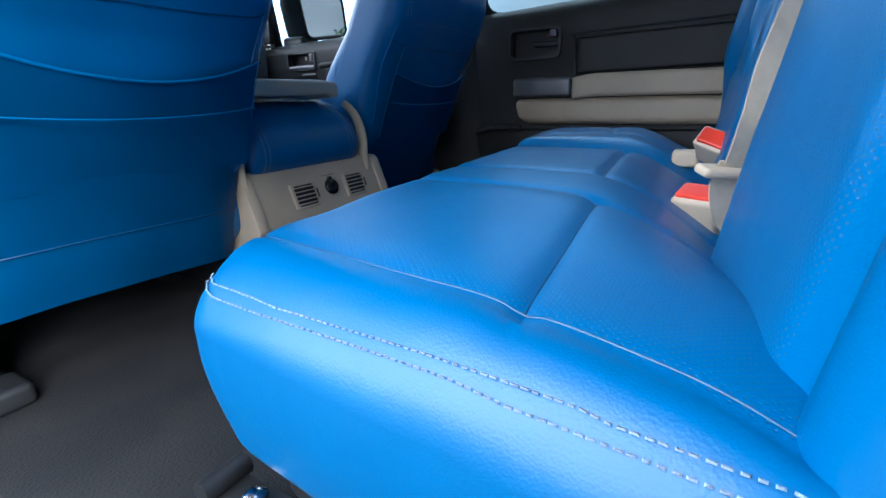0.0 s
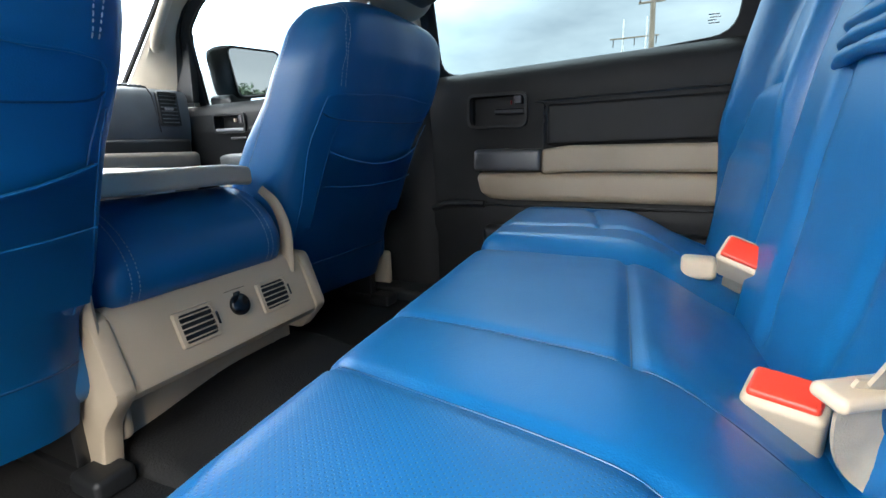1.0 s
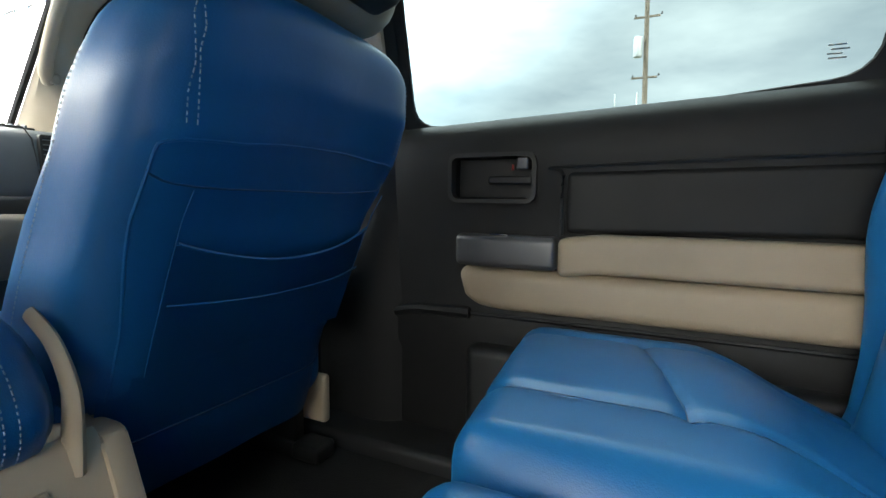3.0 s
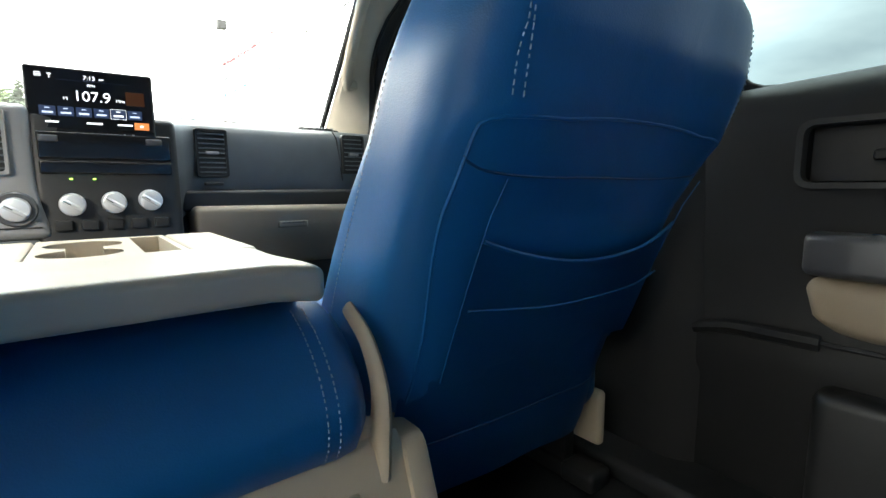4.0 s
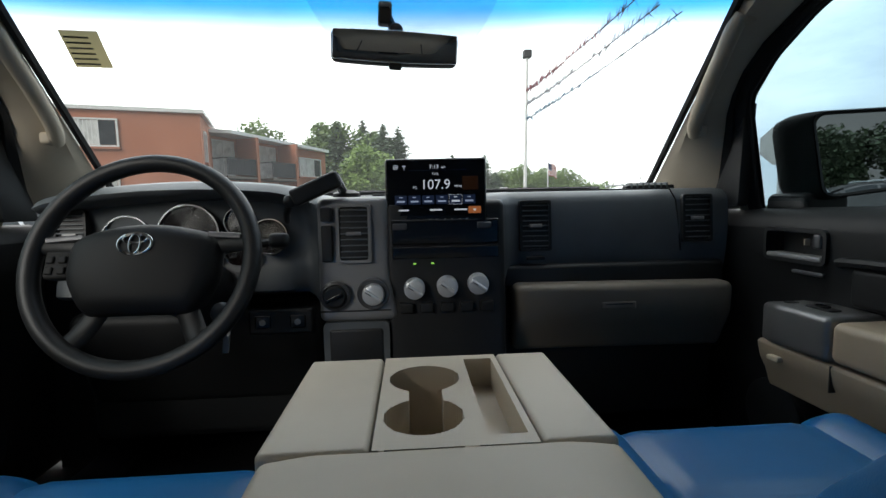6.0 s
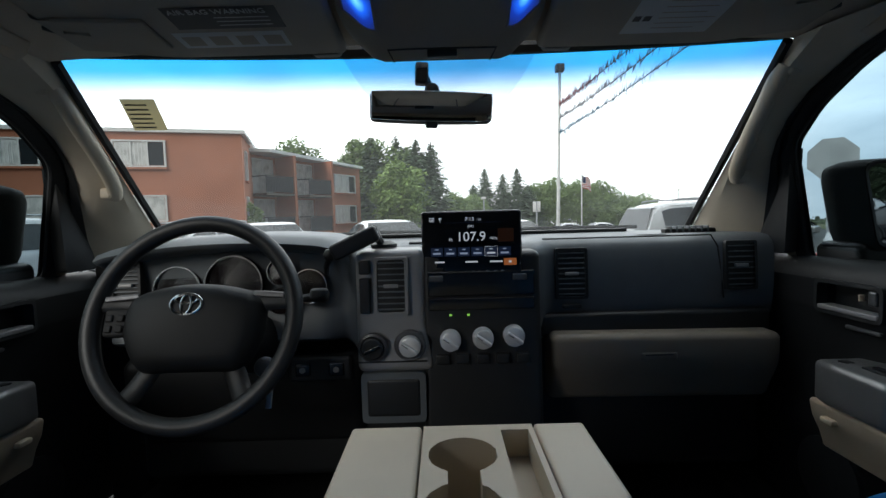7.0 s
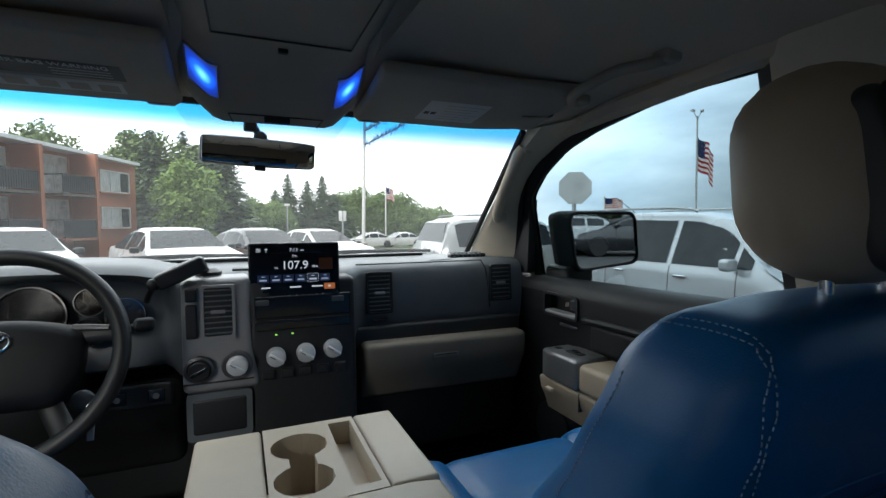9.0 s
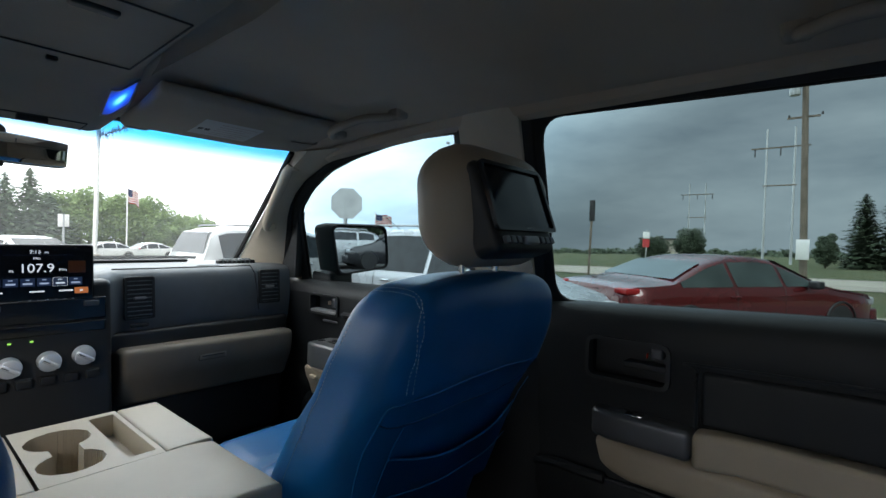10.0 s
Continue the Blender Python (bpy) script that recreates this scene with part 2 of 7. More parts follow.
def part(name, bm, mats, parent=None, label="", angle=40, flip=1, kind="", m=None):
    """One mesh object from a bmesh, under a thing or a part."""
    if m is not None:
        bm.transform(m)
    if flip < 0:
        bmesh.ops.scale(bm, vec=(-1, 1, 1), verts=bm.verts)
        bmesh.ops.reverse_faces(bm, faces=bm.faces)
    me = bpy.data.meshes.new(name)
    bm.to_mesh(me)
    bm.free()
    for mt in (mats if isinstance(mats, (list, tuple)) else [mats]):
        me.materials.append(mt)
    if angle:
        me.shade_smooth()
        me.set_sharp_from_angle(angle=radians(angle))
    ob = new(name, me)
    if parent is not None:
        ob.parent = parent
        ob.matrix_parent_inverse = INV.get(parent.name, Matrix())
    return tagged(ob, label, kind=kind)


def box(x0, x1, y0, y1, z0, z1, r=0.0, seg=2):
    bm = bmesh.new()
    bmesh.ops.create_cube(bm, size=1)
    bmesh.ops.scale(bm, vec=(x1 - x0, y1 - y0, z1 - z0), verts=bm.verts)
    bmesh.ops.translate(bm, vec=((x0 + x1) / 2, (y0 + y1) / 2, (z0 + z1) / 2), verts=bm.verts)
    if r > 0:
        bmesh.ops.bevel(bm, geom=bm.edges[:], offset=r, segments=seg, affect='EDGES', profile=0.5)
    return bm


def axis_steps(lo, hi, r, step):
    r = min(r, (hi - lo) / 2 - 1e-4)
    e = [0, 0.42 * r, 0.73 * r, r] if r > 1e-4 else [0]
    n = max(1, round((hi - lo - 2 * r) / step))
    mid = [lo + r + (hi - lo - 2 * r) * i / n for i in range(n + 1)]
    return [lo + a for a in e[:-1]] + mid + [hi - a for a in reversed(e[:-1])]


def pad(x0, x1, y0, y1, z0, z1, r=0.03, step=0.02, fn=None, matfn=None):
    """A rounded block with an even grid of faces, whose points fn moves: cushions, lids, shells."""
    A = [axis_steps(a, b, r, step) for a, b in ((x0, x1), (y0, y1), (z0, z1))]
    lo, hi = (x0 + r, y0 + r, z0 + r), (x1 - r, y1 - r, z1 - r)
    bm, made = bmesh.new(), {}

    def vert(i, j, k):
        if (i, j, k) not in made:
            p = Vector((A[0][i], A[1][j], A[2][k]))
            c = Vector([min(max(p[q], min(lo[q], hi[q])), max(lo[q], hi[q])) for q in range(3)])
            d = p - c
            if d.length > 1e-7:
                p = c + d.normalized() * r
            made[i, j, k] = bm.verts.new(p)
        return made[i, j, k]

    n = [len(a) - 1 for a in A]
    for ax in range(3):
        u, v = (ax + 1) % 3, (ax + 2) % 3
        for side in (0, n[ax]):
            for a in range(n[u]):
                for b in range(n[v]):
                    q = []
                    for da, db in ((0, 0), (1, 0), (1, 1), (0, 1)):
                        ix = [0, 0, 0]
                        ix[ax], ix[u], ix[v] = side, a + da, b + db
                        q.append(vert(*ix))
                    f = bm.faces.new(q if side else q[::-1])
                    if matfn:
                        f.material_index = matfn(f.calc_center_median())
    if fn:
        for w in bm.verts:
            w.co = fn(w.co.copy())
    bm.normal_update()
    return bm


def prism(pts, axis, a, b, r=0.0, seg=2):
    """A polygon (pairs in the two other axes, in order) drawn out along an axis from a to b."""
    bm = bmesh.new()

    def mk(p, h):
        return {'x': (h, p[0], p[1]), 'y': (p[0], h, p[1]), 'z': (p[0], p[1], h)}[axis]
    lo, hi = [bm.verts.new(mk(p, a)) for p in pts], [bm.verts.new(mk(p, b)) for p in pts]
    n = len(pts)
    bm.faces.new(lo), bm.faces.new(hi)
    for i in range(n):
        bm.faces.new((lo[i], lo[(i + 1) % n], hi[(i + 1) % n], hi[i]))
    bmesh.ops.recalc_face_normals(bm, faces=bm.faces)
    if r > 0:
        bmesh.ops.bevel(bm, geom=bm.edges[:], offset=r, segments=seg, affect='EDGES', profile=0.5)
    return bm


def loft(rings, caps=True, closed=True):
    bm = bmesh.new()
    vs = [[bm.verts.new(p) for p in ring] for ring in rings]
    n = len(rings[0])
    for a, b in zip(vs, vs[1:]):
        for i in range(n if closed else n - 1):
            bm.faces.new((a[i], a[(i + 1) % n], b[(i + 1) % n], b[i]))
    if caps and closed:
        bm.faces.new(vs[0][::-1]), bm.faces.new(vs[-1])
    bmesh.ops.recalc_face_normals(bm, faces=bm.faces)
    return bm


def smooth_path(pts, n=6):
    """Points along a soft curve through pts."""
    pts = [Vector(p) for p in pts]
    out = []
    for i in range(len(pts) - 1):
        p0, p1, p2, p3 = pts[max(0, i - 1)], pts[i], pts[i + 1], pts[min(len(pts) - 1, i + 2)]
        for k in range(n):
            t = k / n
            out.append(0.5 * (2 * p1 + (p2 - p0) * t + (2 * p0 - 5 * p1 + 4 * p2 - p3) * t * t + (3 * p1 - p0 - 3 * p2 + p3) * t ** 3))
    out.append(pts[-1])
    return out


def tube(pts, r, n=8, flat=1.0, up=(0, 0, 1), caps=True, closed=False):
    """A bar of round (or, with flat, oval) section along points; r may be a list."""
    pts = [Vector(p) for p in pts]
    rings, side0 = [], None
    for i, p in enumerate(pts):
        a, b = (pts[i - 1], pts[(i + 1) % len(pts)]) if closed else (pts[max(0, i - 1)], pts[min(len(pts) - 1, i + 1)])
        d = (b - a).normalized()
        u = Vector(up) - d * d.dot(Vector(up))
        if u.length < 1e-3:
            u = d.orthogonal()
        u.normalize()
        s = d.cross(u)
        rad = r[i] if isinstance(r, (list, tuple)) else r
        rings.append([p + (s * math.cos(2 * math.pi * k / n) + u * flat * math.sin(2 * math.pi * k / n)) * rad for k in range(n)])
    if closed:
        rings.append(rings[0])
        bm = loft(rings, caps=False)
        bmesh.ops.remove_doubles(bm, verts=bm.verts, dist=1e-6)
        return bm
    return loft(rings, caps)


def lathe(profile, n=24, m=None):
    """A turned shape about z from (radius, height) pairs."""
    bm = loft([[Vector((r * math.cos(2 * math.pi * k / n), r * math.sin(2 * math.pi * k / n), h)) for k in range(n)] for r, h in profile])
    if m is not None:
        bm.transform(m)
    return bm


def sheet(fn, nu, nv, thick=0.0, normal=None):
    """A grid of faces from fn(u, v), with a thickness along normal if given."""
    bm = bmesh.new()
    g = [[bm.verts.new(fn(i / nu, j / nv)) for j in range(nv + 1)] for i in range(nu + 1)]
    for i in range(nu):
        for j in range(nv):
            bm.faces.new((g[i][j], g[i + 1][j], g[i + 1][j + 1], g[i][j + 1]))
    if thick:
        bmesh.ops.solidify(bm, geom=bm.faces[:], thickness=thick)
    bmesh.ops.recalc_face_normals(bm, faces=bm.faces)
    return bm


def join(*bms):
    """Several bmeshes as one."""
    out = bmesh.new()
    for b in bms:
        me = bpy.data.meshes.new("tmp")
        b.to_mesh(me)
        b.free()
        out.from_mesh(me)
        bpy.data.meshes.remove(me)
    return out


def text_mesh(words, size, m, depth=0.0004):
    cu = bpy.data.curves.new("txt", 'FONT')
    cu.body, cu.size, cu.extrude, cu.align_x, cu.align_y = words, size, depth, 'CENTER', 'CENTER'
    ob = bpy.data.objects.new("txt", cu)
    me = bpy.data.meshes.new_from_object(ob)
    bpy.data.objects.remove(ob)
    bm = bmesh.new()
    bm.from_mesh(me)
    bpy.data.meshes.remove(me)
    bpy.data.curves.remove(cu)
    bm.transform(m)
    return bm


def lerp(t, a, b):
    return a + (b - a) * t


def table(x, pts):
    """The value at x of a line through (x, value) pairs."""
    if x <= pts[0][0]:
        return pts[0][1]
    for (a, va), (b, vb) in zip(pts, pts[1:]):
        if x <= b:
            return va + (vb - va) * (x - a) / (b - a)
    return pts[-1][1]


def soft(t):
    t = min(1, max(0, t))
    return t * t * (3 - 2 * t)


def near_line(px, py, line):
    """The distance from (px, py) to a line of points."""
    best = 9.0
    for (ax, ay), (bx, by) in zip(line, line[1:]):
        dx, dy = bx - ax, by - ay
        t = min(1, max(0, ((px - ax) * dx + (py - ay) * dy) / (dx * dx + dy * dy + 1e-12)))
        best = min(best, math.hypot(px - ax - t * dx, py - ay - t * dy))
    return best


def groove(d, depth, width):
    return depth * math.exp(-(d / width) ** 2)


def stitches(line, surface, length=0.006, gap=0.004, r=0.0009, lift=0.0006):
    """Small thread bars along a line of points, laid on a surface."""
    from mathutils.bvhtree import BVHTree
    tree = BVHTree.FromBMesh(surface)
    pts = smooth_path(line, 24)
    bm = bmesh.new()
    run, last = 0.0, None
    seg = []
    for p in pts:
        loc, nor, _, _ = tree.find_nearest(p)
        q = loc + nor * lift
        if last is not None:
            d = (q - last[0]).length
            k = max(1, int(d / 0.001))
            for i in range(k):
                seg.append((last[0].lerp(q, i / k), nor))
        last = (q, nor)
    total, start, prev = 0.0, None, None
    for q, nor in seg:
        if prev is not None:
            total += (q - prev).length
        prev = q
        ph = total % (length + gap)
        if ph < length:
            if start is None:
                start = (q, nor)
        elif start is not None:
            a, nn = start
            d = q - a
            if d.length > 1e-4:
                s = d.cross(nn).normalized() * r
                h = nn * r
                v = [bm.verts.new(c) for c in (a - s, a + s, q + s, q - s, a.lerp(q, 0.25) + h * 1.3, a.lerp(q, 0.75) + h * 1.3)]
                for f in ((v[0], v[4], v[1]), (v[3], v[2], v[5]), (v[0], v[3], v[5], v[4]), (v[1], v[4], v[5], v[2])):
                    bm.faces.new(f)
            start = None
    return bm


# ---- cab shell ----
part("floor", join(box(-0.86, 0.86, -0.16, 2.42, -0.06, 0.0), box(-1.04, -0.862, 0.98, 2.42, -0.06, 0.0)), CARPET, kind="structure", label="black vinyl cab floor with scuffs")


# the carpet rises over the transmission tunnel
part("floor_tunnel", pad(-0.125, 0.330, 0.62, 1.30, -0.06, 0.062, 0.03, 0.03, lambda p: Vector((p.x, p.y, p.z - (0.062 * soft((1.02 - p.y) / 0.36) + 0.034 * soft((0.14 - p.x) / 0.26)) * soft((p.z + 0.03) / 0.06)))), CARPET, kind="structure", label="black carpet rising over the floor tunnel")


def rear_wall():
    bm = join(box(-0.86, 0.86, -0.24, -0.18, -0.06, 0.72), box(-0.86, 0.86, -0.24, -0.18, 1.06, 1.24),
              box(-0.86, -0.66, -0.24, -0.18, 0.72, 1.06), box(0.66, 0.86, -0.24, -0.18, 0.72, 1.06))
    w = part("wall_rear", bm, HEADLINER, kind="structure", label="grey trim of the cab's rear wall")
    g = part("window_rear", box(-0.66, 0.66, -0.215, -0.21, 0.72, 1.06), REAR_TINT, kind="structure", label="dark tinted rear cab window")


rear_wall()
part("wall_front", box(-0.95, 0.95, 2.43, 2.49, -0.06, 0.67), BLACK, kind="structure", label="black firewall behind the dashboard")
for sx in (-1, 1):
    part("wall_kick_" + ("right" if sx > 0 else "left"), box(sx * 0.90 - 0.05, sx * 0.90 + 0.05, 2.10, 2.45, -0.06, 0.67), BLACK, kind="structure", label="black kick panel beside the footwell")


def roof_z(x, y):
    return 1.172 - 0.055 * abs(x / 0.74) ** 3 * (1 - 0.75 * soft((y - 1.30) / 0.40)) - 0.078 * soft((y - 1.30) / 0.44)


def headliner():
    def f(u, v):
        x, y = lerp(u, -0.765, 0.765), lerp(v, -0.20, 1.735)
        x *= 1 - (0.10 if x > 0 else 0.0) * soft((y - 1.40) / 0.35)
        return Vector((x, y, roof_z(x, y)))
    bm = sheet(f, 40, 60)
    ext = bmesh.ops.solidify(bm, geom=bm.faces[:], thickness=-0.03)
    part("ceiling", bm, HEADLINER, kind="structure", label="grey-beige woven headliner of the cab roof")
    # outer roof skin closes the shell
    part("roof_skin", box(-0.84, 0.84, -0.26, 1.70, 1.215, 1.235, 0.008), GLOSS_BLACK, kind="structure")


headliner()


def side_x(z):
    return 0.868 - 0.105 * (z - 0.68) / 0.42


def window_ring(inner, outer, thick=0.035, off=0.0):
    """A trim panel round an opening on the leaning side of the cab."""
    cy, cz = sum(p[0] for p in inner) / len(inner), sum(p[1] for p in inner) / len(inner)
    y0, y1, z0, z1 = outer if len(outer) == 4 else (0, 0, 0, 0)
    rows = [[], [], [], []]
    for y, z in inner:
        dy, dz = y - cy, z - cz
        k = 1.0 if len(outer) == 1 else min((y1 - cy) / dy if dy > 1e-6 else ((y0 - cy) / dy if dy < -1e-6 else 99), (z1 - cz) / dz if dz > 1e-6 else ((z0 - cz) / dz if dz < -1e-6 else 99))
        oy, oz = cy + dy * max(k, 1.02), cz + dz * max(k, 1.02)
        if len(outer) == 1:
            ln = math.hypot(dy, dz)
            oy, oz = y + dy / ln * outer[0], z + dz / ln * outer[0]
        rows[0].append(Vector((side_x(z) + thick - off, y, z)))
        rows[1].append(Vector((side_x(z) - off, y, z)))
        rows[2].append(Vector((side_x(oz) - off - 0.012, oy, oz)))
        rows[3].append(Vector((side_x(oz) + thick - off, oy, oz)))
    n = len(inner)
    bm = bmesh.new()
    vs = [[bm.verts.new(p) for p in row] for row in rows]
    for a, b in zip(vs, vs[1:]):
        for i in range(n):
            bm.faces.new((a[i], a[(i + 1) % n], b[(i + 1) % n], b[i]))
    for i in range(n):
        bm.faces.new((vs[3][i], vs[3][(i + 1) % n], vs[0][(i + 1) % n], vs[0][i]))
    bmesh.ops.recalc_face_normals(bm, faces=bm.faces)
    return bm


def pane(outline, off=0.012):
    bm = bmesh.new()
    inner = [bm.verts.new((side_x(z) + off, y, z)) for y, z in outline]
    outer = [bm.verts.new((side_x(z) + off + 0.004, y, z)) for y, z in outline]
    bm.faces.new(inner)
    bm.faces.new(outer[::-1])
    for i in range(len(inner)):
        j = (i + 1) % len(inner)
        bm.faces.new((inner[j], inner[i], outer[i], outer[j]))
    bmesh.ops.recalc_face_normals(bm, faces=bm.faces[:])
    return bm


def rounded(pts, r=0.03, n=5):
    """A polygon with rounded corners."""
    out = []
    for i, p in enumerate(pts):
        a, p, b = Vector(pts[i - 1]), Vector(p), Vector(pts[(i + 1) % len(pts)])
        ra = min(r, (a - p).length * 0.45, (b - p).length * 0.45)
        s, e = p + (a - p).normalized() * ra, p + (b - p).normalized() * ra
        for k in range(n + 1):
            t = k / n
            out.append(tuple((1 - t) ** 2 * s + 2 * t * (1 - t) * p + t * t * e))
    return out


REAR_WINDOW = rounded([(0.932, 0.676), (0.934, 1.104), (0.16, 1.082), (0.165, 0.716), (0.50, 0.686)], 0.06)
FRONT_WINDOW = rounded([(1.160, 0.660), (1.143, 1.098), (1.30, 1.100), (1.43, 1.092), (1.60, 1.069), (1.73, 1.039), (1.85, 0.985), (1.945, 0.917), (1.978, 0.645), (1.55, 0.656)], 0.03)


def door_lower(y0, y1, zt0, zt1, cup):
    """The padded lower half of a door, from its sill to the window's ledge, with a sunk handle cup (y0, y1, z0, z1)."""
    ca, cb, cl, ch = cup
    ys = sorted([lerp(i / 16, y0, y1) for i in range(17)] + [ca, ca + 0.006, cb - 0.006, cb])
    rings = []
    for y in ys:
        t = lerp((y - y0) / (y1 - y0), zt0, zt1)
        pr = [(0.945, t - 0.01), (0.88, t), (0.852, t - 0.006), (0.833, t - 0.025), (0.826, t - 0.045)]
        side = [(t - 0.045, 0.826), (t - 0.075, 0.824), (t - 0.13, 0.828), (0.50, 0.838)]
        for z in (ch, ch - 0.006, cl + 0.006, cl):
            deep = 0.040 if ca + 0.003 < y < cb - 0.003 and cl + 0.003 < z < ch - 0.003 else 0.0
            pr.append((table(-z, [(-a, b) for a, b in side]) + deep, z))
        pr += [(0.838, 0.50), (0.842, 0.40), (0.845, 0.31), (0.838, 0.29), (0.838, 0.24), (0.846, 0.20), (0.848, 0.03), (0.86, 0.01), (0.945, 0.01)]
        rings.append([Vector((x, y, z)) for x, z in pr])
    return loft(rings)


def oval_frame(y0, y1, z0, z1, x, w=0.008, depth=0.02, r=0.016, proud=0.004):
    """A raised rim round a sunk handle cup."""
    inner = rounded([(y0 + w, z0 + w), (y1 - w, z0 + w), (y1 - w, z1 - w), (y0 + w, z1 - w)], r * 0.7, 4)
    outer = rounded([(y0, z0), (y1, z0), (y1, z1), (y0, z1)], r, 4)
    return loft([[Vector((x + depth, *p)) for p in inner], [Vector((x - proud, *p)) for p in inner],
                 [Vector((x - proud, *p)) for p in outer], [Vector((x + depth, *p)) for p in outer]], caps=False)


def rear_door():
    d = thing("door_rear_right", "closed charcoal rear door with beige armrest panel", "door", (0.86, 0.5, 0), kind="structure")
    part("lower_panel", door_lower(-0.02, 0.952, 0.722, 0.680, (0.656, 0.824, 0.528, 0.615)), DOORBLACK, d)
    part("window_frame", window_ring(REAR_WINDOW, (0.0, 0.975, 0.60, 1.145), 0.018), DOORBLACK, d)
    g = part("window_pane", pane(REAR_WINDOW), PRIVACY, d, angle=0)
    for i, (a, c) in enumerate(((0.210, 0.232), (0.206, 0.228), (0.214, 0.232), (0.208, 0.230))):
        z = 0.762 - i * 0.006
        part("decal_bar", box(side_x(z) + 0.0095, side_x(z) + 0.0105, a, c, z, z + 0.0022), PAPER, g, "small pale window marking")
    part("seal", tube([(side_x(z) + 0.006, y, z) for y, z in REAR_WINDOW], 0.005, 6, up=(1, 0, 0), closed=True), RUBBER, d)

    def bow(p):
        p.x -= 0.008 * math.sin(math.pi * min(1, max(0, (p.z - 0.31) / 0.15)))
        return p
    lower = part("armrest_lower", pad(0.803, 0.86, 0.10, 0.806, 0.320, 0.4005, 0.022, 0.03,
                 lambda p: Vector((p.x + 0.02 * soft((p.y - 0.70) / 0.11), p.y - 0.035 * soft((0.36 - p.z) / 0.05) * soft((p.y - 0.72) / 0.08), p.z))), BEIGE_VINYL, d, "stitched beige vinyl panel")
    part("armrest_pad", pad(0.796, 0.86, 0.10, 0.6055, 0.403, 0.472, 0.012, 0.03, lambda p: Vector((p.x, p.y, p.z - 0.008 * soft((p.y - 0.53) / 0.07)))), BEIGE_VINYL, d, "beige padded armrest")
    part("pull_cup", pad(0.797, 0.86, 0.607, 0.808, 0.403, 0.464, 0.012, 0.03, lambda p: Vector((p.x + 0.012 * soft((p.y - 0.76) / 0.05), p.y, p.z))), GUNMETAL, d, "satin grey grip panel")
    part("grip_slot", box(0.806, 0.83, 0.70, 0.735, 0.4645, 0.4665, 0.0008), CHROME, d, "thin bright switch edge")
    # inset cloth panel above the armrest
    part("upper_insert", pad(0.819, 0.86, 0.05, 0.597, 0.472, 0.580, 0.010, 0.03, lambda p: Vector((p.x, p.y, p.z + 0.018 * (0.6 - p.y)))), DOORBLACK, d)
    part("insert_groove", tube(smooth_path([(0.824, 0.604, 0.468), (0.824, 0.604, 0.575), (0.824, 0.59, 0.590), (0.824, 0.10, 0.604)], 5), 0.0035, 6), BLACK, d)
    part("handle_rim", oval_frame(0.652, 0.828, 0.524, 0.619, 0.822, 0.008, 0.02, 0.022), BLACK, d)
    part("handle_cup", pad(0.860, 0.868, 0.660, 0.820, 0.532, 0.611, 0.003, 0.03), BLACK, d)
    lev = part("handle", pad(0.818, 0.850, 0.667, 0.690, 0.586, 0.610, 0.005, 0.01), GUNMETAL, d, "chrome pull lever")
    part("lock_slide", box(0.822, 0.83, 0.697, 0.699, 0.586, 0.596, 0.0008), RED, d, "small red lock mark")
    part("handle_bar", pad(0.820, 0.850, 0.660, 0.745, 0.560, 0.5745, 0.004, 0.02), BLACK, d)
    part("lower_ledge", tube(smooth_path([(0.846, 0.958, 0.285), (0.835, 0.90, 0.300), (0.822, 0.84, 0.305), (0.825, 0.78, 0.305)], 5), 0.012, 8), DOORBLACK, d)
    part("trim_line", tube([(0.832, 0.05, 0.305), (0.832, 0.80, 0.303)], 0.004, 6), BLACK, d)
    part("storage_pocket", pad(0.80, 0.86, 0.15, 0.78, 0.03, 0.245, 0.02, 0.05), BLACK, d)
    return d


rear_door()


